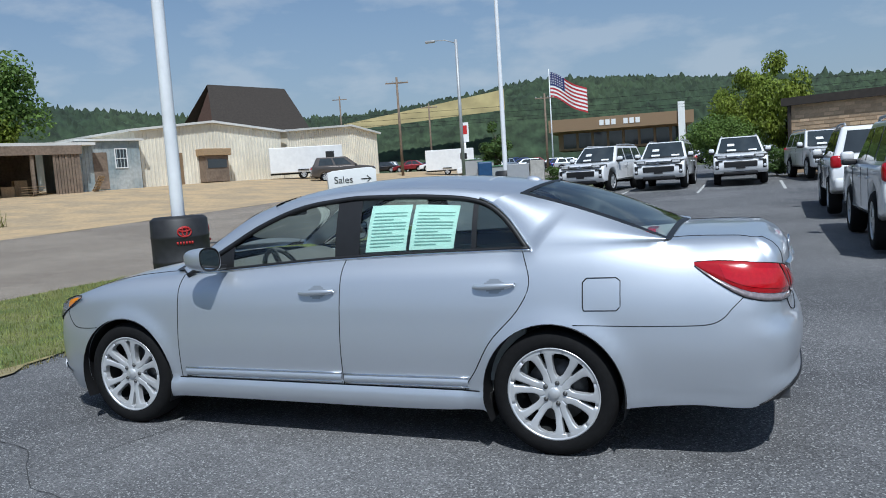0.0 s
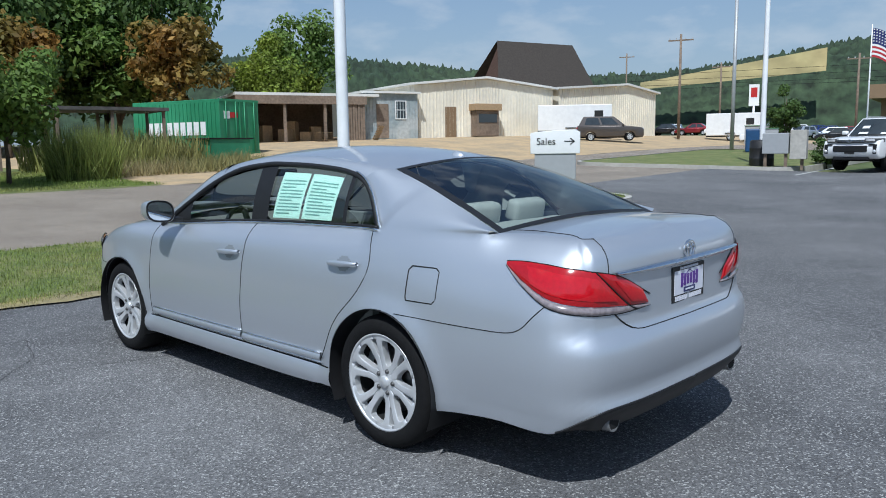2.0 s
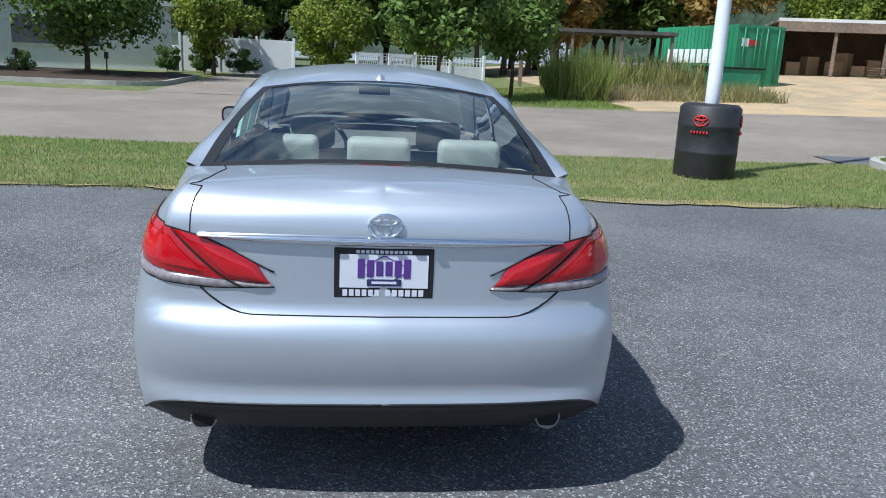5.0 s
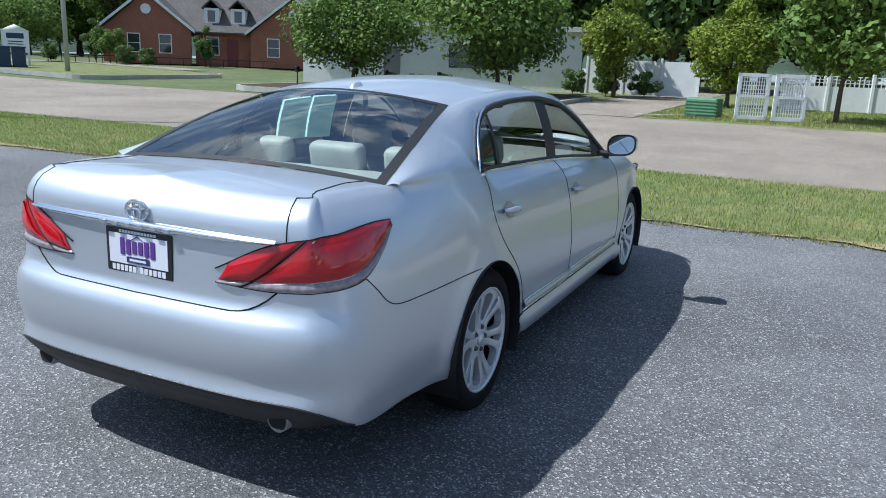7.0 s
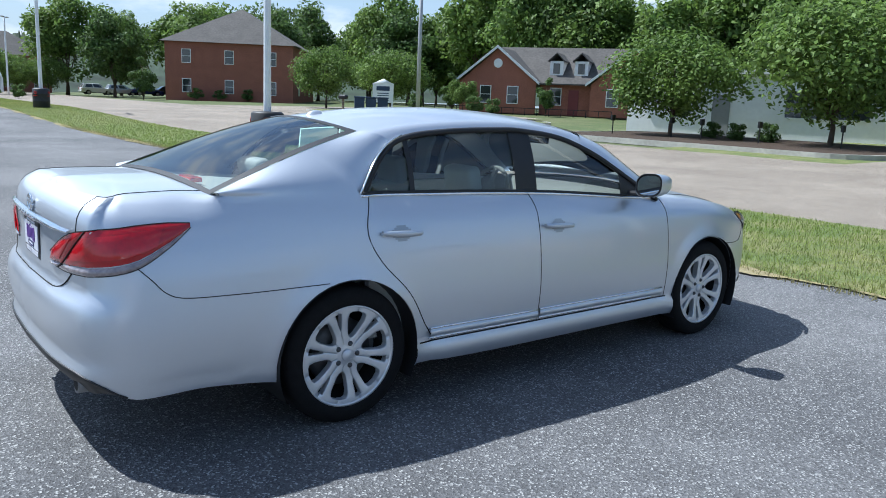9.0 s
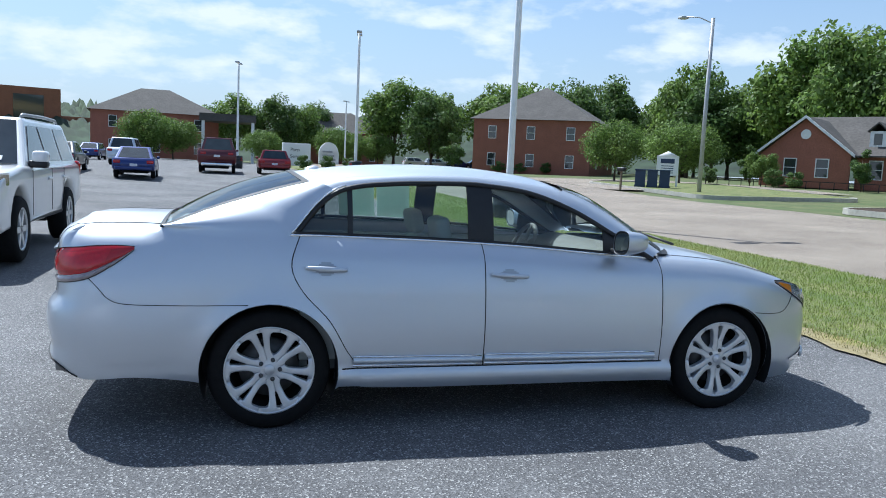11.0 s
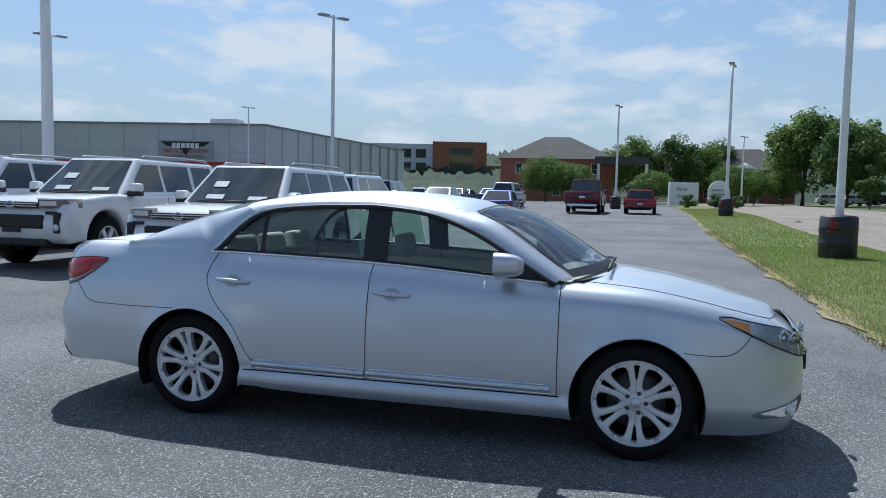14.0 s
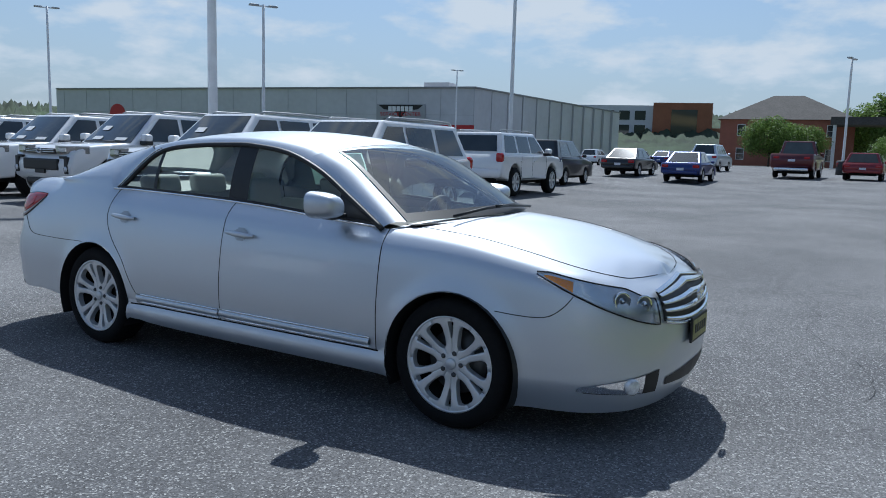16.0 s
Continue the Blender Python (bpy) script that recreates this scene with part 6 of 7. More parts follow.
# dark chapel-like roof
af = thing("a_frame_house", local(-69.0, 84.0, -63.0, 103.0, 2.45), "dark brown steep-roofed house behind the sheds", "house")
bm = bmesh.new()
vs = [bm.verts.new(p) for p in ((0, -2.5, 4), (20, -2.5, 4), (18.6, 4.5, 14.6), (4.2, 4.5, 14.6), (0, 11.5, 4), (20, 11.5, 4))]
for q in ((0, 1, 2, 3), (4, 3, 2, 5)):
    bm.faces.new([vs[i] for i in q])
part("roof", bm, "brown_roof", af, "steep brown shingle roof")
bm = bmesh.new()
for q in (((1, -1.6, 0), (1, 10.6, 0), (4.6, 4.5, 14.3)), ((19, -1.6, 0), (19, 10.6, 0), (18.0, 4.5, 14.3))):
    bm.faces.new([bm.verts.new(p) for p in q])
part("gable_wall", bm, "dark_timber", af, "dark brown timber gable")
# container
cn = thing("shipping_container", local(-30.6, 17.2, -31.2, 19.6) @ Matrix.Diagonal((1.14, 1.05, 1.08, 1)), "green steel shipping container with white lettering bars", "container")
Lc = 6.06
part("shell", box(0, 2.44, 0, Lc, .1, 2.65, .02), "green_steel", cn)
rb = bmesh.new()
for k in range(21):
    y = .25 + k * .27
    box(-.03, 0, y, y + .13, .25, 2.5, 0, rb)
part("corrugation", rb, "green_steel", cn, "vertical green corrugations")
dr = bmesh.new()
for x in (.35, .95, 1.5, 2.1):
    tube([(x, -.05, .2), (x, -.05, 2.55)], .03, 6, dr)
for z in (.15, 2.6):
    box(0, 2.44, -.04, .02, z - .06, z + .06, 0, dr)
box(1.19, 1.25, -.05, 0, .2, 2.55, 0, dr)
part("door_gear", dr, "green_steel", cn, "locking bars on the end doors")
wb_ = bmesh.new()
for k in range(9):
    y = .9 + k * .46
    box(-.045, -.031, y, y + .34, 1.0, 1.62, 0, wb_)
part("lettering_bar", wb_, "sign_white", cn, "white lettering bars")
part("logo_patch", box(.25, .6, -.02, -.012, 1.75, 2.1), "sign_white", cn)
part("logo_patch", box(.62, 1.1, -.02, -.012, 1.8, 2.05), "red", cn)
dp = thing("dumpster", on(-28.6, 16.0, 100), "low green waste skip before the container", "skip")
part("tub", prism([(-1.2, -.7), (1.2, -.7), (1.35, .7), (-1.35, .7)], .1, 1.05), "green_steel", dp)
part("lid", box(-1.4, 1.4, -.75, .75, 1.05, 1.12, .02), "dark", dp, "black lid")
# enclosed trailers
for nm, (x, y, d, L) in {"a": (-32.6, 51.5, 35, 6.0), "b": (-27.0, 70.5, 20, 5.0)}.items():
    tr = thing("enclosed_trailer", on(x, y, d), "white enclosed cargo trailer beside the sheds", "trailer", "cargo trailers")
    part("trailer_box", box(-L / 2, L / 2, -1.1, 1.1, .5, 2.6, .05), "white", tr)
    part("chassis", box(-L / 2, L / 2 + .9, -.6, .6, .38, .5), "black", tr)
    for s in (-1, 1):
        road_wheel(tr, -.3, .98 * s, .33, .2)
        part("mudguard", box(-.75, .15, *sorted((.95 * s, 1.18 * s)), .68, .76), "black", tr)
    part("logo_patch", box(L / 2 - 1.4, L / 2 - .7, -1.115, -1.1, 1.5, 2.1), "ink", tr)
for x, y, w_, h in ((-21.5, 62.5, 2.2, 1.5), (-18.2, 56.0, 1.3, 1.2), (-11.2, 37.5, 1.0, 1.0)):
    cb = thing("utility_cabinet", on(x, y, 20), "grey-green steel utility cabinet", "utility cabinet", "utility cabinets")
    part("cabinet_body", box(-w_ / 2, w_ / 2, -.5, .5, 0, h, .03), "sign_grey", cb)
    part("cabinet_lid", box(-w_ / 2 - .04, w_ / 2 + .04, -.55, .55, h, h + .06), "bin_green", cb)

# ---------- over the street: fences, brick house, white building ----------
vf = thing("vinyl_fence", local(-35.7, -9.2, -36.5, -3.6), "white vinyl privacy fence along the lawn", "fence")
for k in range(3):
    part("fence_panel", box(k * 1.86 + .06, (k + 1) * 1.86 - .06, -.03, .03, .05, 1.75), "vinyl", vf)
for k in range(4):
    part("post", box(k * 1.86 - .06, k * 1.86 + .06, -.07, .07, 0, 1.9, .01), "vinyl", vf)
lf = thing("picket_fence", local(-29.2, .6, -30.5, 6.5), "white picket fence with a lattice top", "fence")
for k in range(4):
    part("post", box(k * 1.6 - .06, k * 1.6 + .06, -.07, .07, 0, 1.5, .01), "vinyl", lf)
for k in range(3):
    part("fence_panel", box(k * 1.6 + .06, k * 1.6 + 1.54, -.02, .02, .05, 1.0), "vinyl", lf)
    lt = bmesh.new()
    for j in range(9):
        x = k * 1.6 + .1 + j * .165
        box(x, x + .035, -.02, .0, 1.0, 1.38, 0, lt)
    for z in (1.12, 1.24, 1.36):
        box(k * 1.6 + .06, k * 1.6 + 1.54, 0, .015, z, z + .035, 0, lt)
    part("lattice", lt, "vinyl", lf)
for y0, nm in ((-.35, "a"), (.72, "b")):
    gt = thing("lattice_screen", local(-21.3, y0, -21.7, y0 + 1.0), "white lattice screen panel on the lawn", "screen", "lattice screens")
    for z0, z1, x0, x1 in ((.05, .15, 0, .98), (1.35, 1.45, 0, .98), (.05, 1.45, 0, .09), (.05, 1.45, .89, .98), (.72, .80, 0, .98)):
        part("frame_bar", box(x0, x1, -.03, .03, z0, z1), "vinyl", gt)
    lt = bmesh.new()
    for k in range(11):
        box(.1 + k * .075, .125 + k * .075, -.015, .0, .1, 1.4, 0, lt)
        box(.08, .9, .001, .015, .15 + k * .115, .175 + k * .115, 0, lt)
    part("lattice", lt, "vinyl", gt)
ut = thing("utility_pedestal", on(-21.9, -1.35, 80), "ribbed green utility pedestal on the lawn", "utility box")
part("pedestal_body", box(-.5, .5, -.35, .35, 0, .62, .06), "bin_green", ut)
rbm = bmesh.new()
for k in range(5):
    box(-.52, .52, -.37, .37, .1 + k * .1, .13 + k * .1, 0, rbm)
part("ribs", rbm, "bin_green", ut)
gb = thing("garden_shelter", on(-31.0, 10.5, 80), "low timber shelter with a shallow roof", "shelter")
part("roof", box(-3.5, 3.5, -1.5, 1.5, 2.5, 2.65), "shingle", gb)
for x in (-3.3, -1.1, 1.1, 3.3):
    for y in (-1.3, 1.3):
        part("post", box(x - .06, x + .06, y - .06, y + .06, 0, 2.5), "wood", gb)
wh = thing("white_building", local(-31.8, -24.4, -37.0, -9.8), "low white rendered building with a dark window band", "building")
part("wall", box(0, 15.4, 0, 9, -.2, 3.2), "white", wh)
part("roof", box(-.3, 15.7, -.4, 9.3, 3.2, 3.45), "roof_white", wh)
wall_window(wh, 8.2, 1.1, 3.8, 1.3, bars=False)
wall_window(wh, 2.4, .9, 1.0, 1.5)
part("door", box(4.6, 5.5, -.05, 0, 0, 2.1), "grey_trim", wh)


def pitched(bm, x0, x1, y0, y1, ze, zr, along="x", over=.4, th=.12):
    """A gable roof over a plan rectangle, ridge along x or y."""
    own = bmesh.new()
    if along == "x":
        ym = (y0 + y1) / 2
        a = [(x0 - over, y0 - over, ze), (x1 + over, y0 - over, ze), (x1 + over, ym, zr), (x0 - over, ym, zr)]
        b = [(x0 - over, y1 + over, ze), (x1 + over, y1 + over, ze), (x1 + over, ym, zr), (x0 - over, ym, zr)]
    else:
        xm = (x0 + x1) / 2
        a = [(x0 - over, y0 - over, ze), (x0 - over, y1 + over, ze), (xm, y1 + over, zr), (xm, y0 - over, zr)]
        b = [(x1 + over, y0 - over, ze), (x1 + over, y1 + over, ze), (xm, y1 + over, zr), (xm, y0 - over, zr)]
    for q in (a, b):
        lo = [own.verts.new(p) for p in q]
        hi = [own.verts.new((p[0], p[1], p[2] + th)) for p in q]
        own.faces.new(lo), own.faces.new(hi)
        for i in range(4):
            own.faces.new((lo[i], lo[(i + 1) % 4], hi[(i + 1) % 4], hi[i]))
    bmesh.ops.recalc_face_normals(own, faces=own.faces[:])
    return join(bm, own)


def gable_wall(x0, x1, y, ze, zr, bm, th=.2):
    own = bmesh.new()
    pts = [(x0, 0), (x1, 0), (x1, ze), ((x0 + x1) / 2, zr), (x0, ze)]
    a, b = [own.verts.new((x, y, z)) for x, z in pts], [own.verts.new((x, y + th, z)) for x, z in pts]
    own.faces.new(a), own.faces.new(b)
    for i in range(5):
        own.faces.new((a[i], a[(i + 1) % 5], b[(i + 1) % 5], b[i]))
    bmesh.ops.recalc_face_normals(own, faces=own.faces[:])
    return join(bm, own)


bh = thing("brick_house", local(-41.3, -51.2, -51.1, -35.1), "red brick house with two gables and white dormers", "house")
HW = 18.8
for x0, x1 in ((0, 7.0), (11.8, HW)):
    part("wall", gable_wall(x0, x1, 0, 2.7, 5.6, bmesh.new()), "brick", bh, "red brick gable wall")
for q in ((7.0, 11.8, 1.6, 1.8, 0, 2.8), (0, .2, .2, 10, 0, 2.7), (HW - .2, HW, .2, 10, 0, 2.7)):
    part("wall", box(*q), "brick", bh, "red brick wall")
for x0, x1, y0, y1, z0, z1, along, over in ((0, 7.0, 0, 9, 2.55, 5.6, "y", .4), (11.8, HW, 0, 9, 2.55, 5.6, "y", .4), (2, HW - 2, 1.2, 10.5, 2.6, 6.0, "x", .3)):
    part("roof", pitched(bmesh.new(), x0, x1, y0, y1, z0, z1, along, over), "shingle", bh, "dark grey shingle roof")
for x0, xm in ((-.4, 3.5), (7.4, 3.5), (11.4, 15.3), (HW + .4, 15.3)):
    own = bmesh.new()
    q = [(x0, -.46, 2.5), (xm, -.46, 5.58), (xm, -.46, 5.82), (x0, -.46, 2.74)]
    lo, hi = [own.verts.new(p) for p in q], [own.verts.new((p[0], p[1] + .1, p[2])) for p in q]
    own.faces.new(lo), own.faces.new(hi)
    for i in range(4):
        own.faces.new((lo[i], lo[(i + 1) % 4], hi[(i + 1) % 4], hi[i]))
    bmesh.ops.recalc_face_normals(own, faces=own.faces[:])
    part("bargeboard", own, "white", bh, "white gable trim")
for x in (7.7, 9.9):
    dm = part("dormer", box(x, x + 1.2, 2.0, 4.2, 3.4, 4.7), "white", bh, "white dormer")
    part("dormer_roof", pitched(bmesh.new(), x, x + 1.2, 1.9, 4.6, 4.6, 5.3, "y", .15), "shingle", dm)
    part("pane", box(x + .3, x + .9, 1.97, 2.0, 3.6, 4.5), "window", dm)
for x, y in ((2.0, 0), (4.5, 0), (8.0, 1.6), (13.2, 0), (16.2, 0)):
    wall_window(bh, x, .9, .9, 1.4, y)
part("door", box(9.6, 10.5, 1.54, 1.6, 0, 2.2), "door_red", bh, "dark red front door")
for x in (3.5, 15.3):
    rw = part("round_window", lathe([(.4, -.04), (.4, .02)], 20, "y"), "white", bh)
    rw.location = (x, -.02, 4.3)
fnc = thing("low_railing", local(-36.0, -51, -44.5, -36.5), "low dark railing along the brick house car park", "railing")
for k in range(18):
    part("post", box(k, k + .05, -.02, .02, 0, .6), "black", fnc)
part("rail", box(0, 17, -.02, .02, .55, .6), "black", fnc)

# brick office with a hipped roof


def hip_house(m, w, d, eave, top, floors, name, label, wallm="brick", per=4, entry=False, win=(.95, 1.5)):
    ob = thing(name, m, label, "building")
    part("wall", box(0, w, 0, d, -.3, eave), wallm, ob, "red brick wall")
    bm = bmesh.new()
    o = .5
    c = [bm.verts.new(p) for p in ((-o, -o, eave - .1), (w + o, -o, eave - .1), (w + o, d + o, eave - .1), (-o, d + o, eave - .1))]
    if w >= d:
        r = [bm.verts.new((d / 2, d / 2, top)), bm.verts.new((w - d / 2 + .01, d / 2, top))]
        qs = ((c[0], c[1], r[1], r[0]), (c[1], c[2], r[1]), (c[2], c[3], r[0], r[1]), (c[3], c[0], r[0]))
    else:
        r = [bm.verts.new((w / 2, w / 2, top)), bm.verts.new((w / 2, d - w / 2, top))]
        qs = ((c[0], c[1], r[0]), (c[1], c[2], r[1], r[0]), (c[2], c[3], r[1]), (c[3], c[0], r[0], r[1]))
    for q in qs:
        bm.faces.new(q)
    bm.faces.new(c[::-1])
    part("roof", bm, "shingle", ob, "dark hipped shingle roof")
    fh = eave / floors
    for f in range(floors):
        for k in range(per):
            x = w * (k + .5) / per - win[0] / 2
            if entry and f == 0 and abs(x + .5 - w / 2) < 1.4:
                continue
            wall_window(ob, x, f * fh + .95, win[0], win[1])
        for k in range(per - 1):
            y = d * (k + .5) / (per - 1) - win[0] / 2
            for xx in (w + .01, -.03):
                part("window", box(xx, xx + .03, y, y + win[0], f * fh + .95, f * fh + .95 + win[1]), "window", ob)
    if entry:
        part("porch_roof", extruded([(w / 2 - 2.6, eave - .2), (w / 2 + 2.6, eave - .2), (w / 2, eave + 1.3)], .1, 0), "white", ob)
        for s in (-2.3, -.8, .8, 2.3):
            part("column", lathe([(.16, 0), (.14, eave - .2)], 12), "white", ob).location = (w / 2 + s, -2.0, 0)
        part("porch_beam", box(w / 2 - 2.6, w / 2 + 2.6, -2.3, .0, eave - .4, eave - .15), "white", ob)
        part("door", box(w / 2 - .5, w / 2 + .5, -.05, 0, 0, 2.2), "door_red", ob)
    return ob


hip_house(local(-28.1, -91.1, -38.4, -83.8), 15.2, 20, 6.9, 11.6, 2, "brick_office", "two-storey red brick office with white windows", per=3)
hip_house(local(21.0, -110.6, 4.0, -112.6), 17, 13, 6.6, 10.2, 2, "brick_office", "low red brick office with a dark hipped roof", per=3)
hip_house(local(-9.0, -144.4, -25.9, -142.6), 17, 12, 6.2, 10.2, 1, "brick_office", "brick office with a white columned porch", per=4, entry=True)
pc = thing("drive_canopy", on(3.0, -110.5, 0), "brick office drive-through canopy on white columns", "canopy")
part("canopy_roof", box(-4, 3.5, -3, 5, 5.6, 6.6), "shingle", pc)
for x in (-3.6, 3.0):
    part("column", box(x - .2, x + .2, 4.4, 4.8, 0, 5.6), "white", pc)

# grey service building
sv = thing("service_building", Matrix.Translation((51.0, -92.4, -.7)) @ Matrix.Diagonal((1, 1, .94, 1)), "long pale grey panelled service building with a red painted band", "building")
ang = math.degrees(math.atan2(-78.0 + 92.4, 128.0 - 51.0))
fr = Euler((0, 0, radians(ang))).to_matrix().to_4x4()
part("wall", prism([(0, 0), (0.5, -64), (60, -60), (77, 14.4)], -1, 11.6), "grey_wall", sv, "grey panelled wall")
bm = bmesh.new()
for k in range(16):
    join(bm, box(k * 5.1 - .04, k * 5.1 + .04, 0, .05, 0, 11.6), fr)
for z in (3.8, 7.6):
    join(bm, box(0, 78, 0, .04, z - .03, z + .03), fr)
for k in range(1, 12):
    box(-.05, .45, -k * 5.3 - .04, -k * 5.3 + .04, 0, 11.6, 0, bm)
part("panel_joint", bm, "joint_grey", sv)
part("red_stripe", join(bmesh.new(), box(-.1, 78, .0, .12, 5.5, 6.1), fr), "red", sv, "red painted band")
part("parapet", join(bmesh.new(), box(-.3, 78.2, -.3, .25, 11.6, 11.85), fr), "grey_trim", sv)
part("parapet", prism([(-.2, .2), (.3, .2), (.8, -64.2), (.3, -64.2)], 11.6, 11.85), "grey_trim", sv)
part("roof_unit", join(bmesh.new(), box(5, 9, -6, -3, 11.6, 12.8), fr), "grey_wall", sv)
sb = thing("wall_sign", sv.matrix_basis @ fr @ pose(7.4, .12, 6.54) @ Matrix.Diagonal((.82, 1, .74, 1)), "service sign with a dark winged shape on the grey wall", "sign")
part("board", box(0, 9.5, 0, .12, 0, 3.6, .02), "sign_grey", sb)
bm = bmesh.new()
pts = [(.4, 3.4), (9.1, 3.4), (8.1, 2.5), (5.9, 2.2), (4.75, .6), (3.6, 2.2), (1.4, 2.5)]
bm.faces.new([bm.verts.new((x, .14, z)) for x, z in pts])
part("wing_shape", bm, "ink", sb)
bb_ = bmesh.new()
for k in range(6):
    box(2.4 + k * .82, 3.05 + k * .82, .15, .19, 2.1, 3.1, 0, bb_)
part("name_bar", bb_, "sign_white", sb, "white name bars")


def words(text, m, size, material, parent, depth=.004):
    """Flat lettering as a mesh."""
    cu = bpy.data.curves.new("t", "FONT")
    cu.body, cu.size, cu.align_x, cu.extrude = text, size, "CENTER", depth
    tmp = bpy.data.objects.new("t", cu)
    me = bpy.data.meshes.new_from_object(tmp)
    bpy.data.objects.remove(tmp)
    me.materials.append(M[material])
    ob = new("lettering", me)
    ob.parent = parent
    ob.matrix_basis = m
    ob["label"] = "printed words"
    return ob


words("SERVICE CENTER", pose(4.75, .2, 1.15, 90, 0, 180), 1.05, "red", sb)
words("ALL MAKES  ALL MODELS", pose(4.75, .2, .25, 90, 0, 180), .6, "ink", sb)
lg = part("logo_disc", lathe([(1.6, 0), (1.6, .12)], 24, "y"), "red", sv)
lg.matrix_basis = fr @ pose(64.5, .02, 7.4)
ob_ = thing("brick_block", Matrix.Translation((46.5, -219.8, 0)), "distant grey and orange brick block with large windows", "building")
ang2 = math.degrees(math.atan2(-210.1 + 219.8, 79.4 - 46.5))
f2 = Euler((0, 0, radians(ang2))).to_matrix().to_4x4()
part("wall", join(bmesh.new(), box(11, 40, -25, 0, -1, 15.6), f2), "grey_wall", ob_)
part("wing", join(bmesh.new(), box(0, 16, -22, .6, -1, 16.4), f2), "orange_brick", ob_, "orange brick corner")
part("low_wing", join(bmesh.new(), box(-12, 0, -20, 0, -1, 9.5), f2), "orange_brick", ob_)
part("glazing", join(bmesh.new(), box(4, 11, .6, .7, 2, 14.5), f2), "window", ob_)
for k in range(5):
    for z in (3, 7.5, 11.5):
        part("window", join(bmesh.new(), box(18 + k * 4.4, 21 + k * 4.4, .0, .1, z, z + 2.6), f2), "window", ob_)

# tan brick building to the north
tb = thing("tan_brick_building", local(3.9, 33.5, 14.0, 28.5), "tan brick building with a brown metal coping", "building")
part("wall", box(0, 24, 0, 14, -.3, 3.0), "brick_tan", tb)
part("coping", box(-.25, 24.2, -.25, 14.2, 3.0, 3.35), "brown_roof", tb, "brown metal coping")
part("downpipe", box(-.02, .1, -.12, 0, 0, 3.0), "brown_roof", tb)
M["brick_piece"] = mat("tan_brick_piece", (.54, .39, .25), .85, vary=.15, per_object=.3)
bk_me = mesh_of(box(0, .39, -.012, 0, 0, .13))
bk_me.materials.append(M["brick_piece"])
for r_ in range(14):
    for k in range(21):
        o = new("brick", bk_me)
        o.parent = tb
        o.location = (.05 + k * .42 + (.21 if r_ % 2 else 0), -.001, .55 + r_ * .17)
# dealer building far off
db = thing("dealer_building", local(-33.5, 142, -8.6, 146, 4.6), "low brown-roofed showroom in the distance", "building")
part("wall", box(1, 25, 2, 16, 0, 4.4), "door_brown", db)
part("canopy", box(-.5, 26, -1.5, 17, 3.6, 5.9), "door_brown", db, "deep brown fascia")
for k in range(8):
    part("window", box(2 + k * 2.9, 4.4 + k * 2.9, 1.9, 2.0, .4, 3.2), "window", db)
for k in range(7):
    if k != 3:
        part("name_bar", box(9 + k * 1.1, 9.8 + k * 1.1, -1.6, -1.5, 4.3, 5.3), "sign_white", db)
part("pier", box(23.2, 24.4, -2, -1.6, 0, 7.5), "white", db)

# ---------- posts, lamps, signs ----------


def lamp_post(x, y, h=9.6, label="white tapered lamp post in a black barrel base", barrel=True, heads=2, mt="pole_white", r=.105, group="lot lamp posts", turn=0):
    ob = thing("lamp_post", on(x, y, turn), label, "lamp post", group)
    part("post", lathe([(r * (1 - .28 * k / 8), h * k / 8) for k in range(9)], 20), mt, ob)
    if barrel:
        part("barrel", lathe([(.42, 0), (.44, .04), (.44, .36), (.45, .38), (.44, .40), (.44, .74), (.45, .76), (.44, .78), (.435, 1.02), (.38, 1.07), (.12, 1.08)], 32, "z"), "barrel", ob, "black plastic barrel base", True)
        lgo = bmesh.new()
        for rx, rz, dz in ((.1, .075, 0), (.034, .07, 0), (.078, .028, .034)):
            pts = []
            for k in range(25):
                a = 2 * math.pi * k / 24
                yy = rx * math.cos(a)
                pts.append((.445 * math.cos(yy / .445), .445 * math.sin(yy / .445), .84 + dz + rz * math.sin(a)))
            tube(pts, .012, 5, lgo)
        for k in range(6):
            a0 = (-.125 + k * .043) / .445
            pts = [(.447 * math.cos(a0 + j * .026), .447 * math.sin(a0 + j * .026), .67) for j in range(3)]
            tube(pts, .024, 5, lgo)
        lo_ = part("logo_shape", lgo, "red", ob, "red oval emblem and bars")
        lo_.rotation_euler.z = radians(62)
        l2 = new("logo_shape", lo_.data)
        l2.parent = ob
        l2.rotation_euler.z = radians(-40)
    for k in range(heads):
        s = -1 if k else 1
        part("lamp_arm", box(*sorted((0, .5 * s)), -.03, .03, h - .14, h - .06), mt, ob)
        part("lamp_head", box(*sorted((.3 * s, .85 * s)), -.16, .16, h - .12, h - .02, .02), "grey_metal", ob, "flat lamp head")
    return ob


lamp_post(-6.03, 5.0, 11)
lamp_post(-5.95, -15.7, 11)
lamp_post(-5.85, -44.6, 9.2, turn=80)
lamp_post(-7.25, 26.3, 9.2, heads=1, turn=0)
lamp_post(1.5, -61.5, 8.7, turn=80)
lamp_post(13.75, -29.9, 9.75, barrel=False, turn=60)
lamp_post(30.7, -30.4, 9.8, barrel=False, turn=60)
lamp_post(12.6, -10.2, 12.5, barrel=False, turn=60, r=.13)
lamp_post(46, -79, 11.3, barrel=False, turn=60)
lamp_post(52, -30, 11.5, barrel=False, turn=60)
lamp_post(-12, -95, 8.5, barrel=False, turn=60)
st_l = thing("street_lamp", on(-13.9, 39.2, 0), "grey street lamp post with a cobra head", "street lamp")
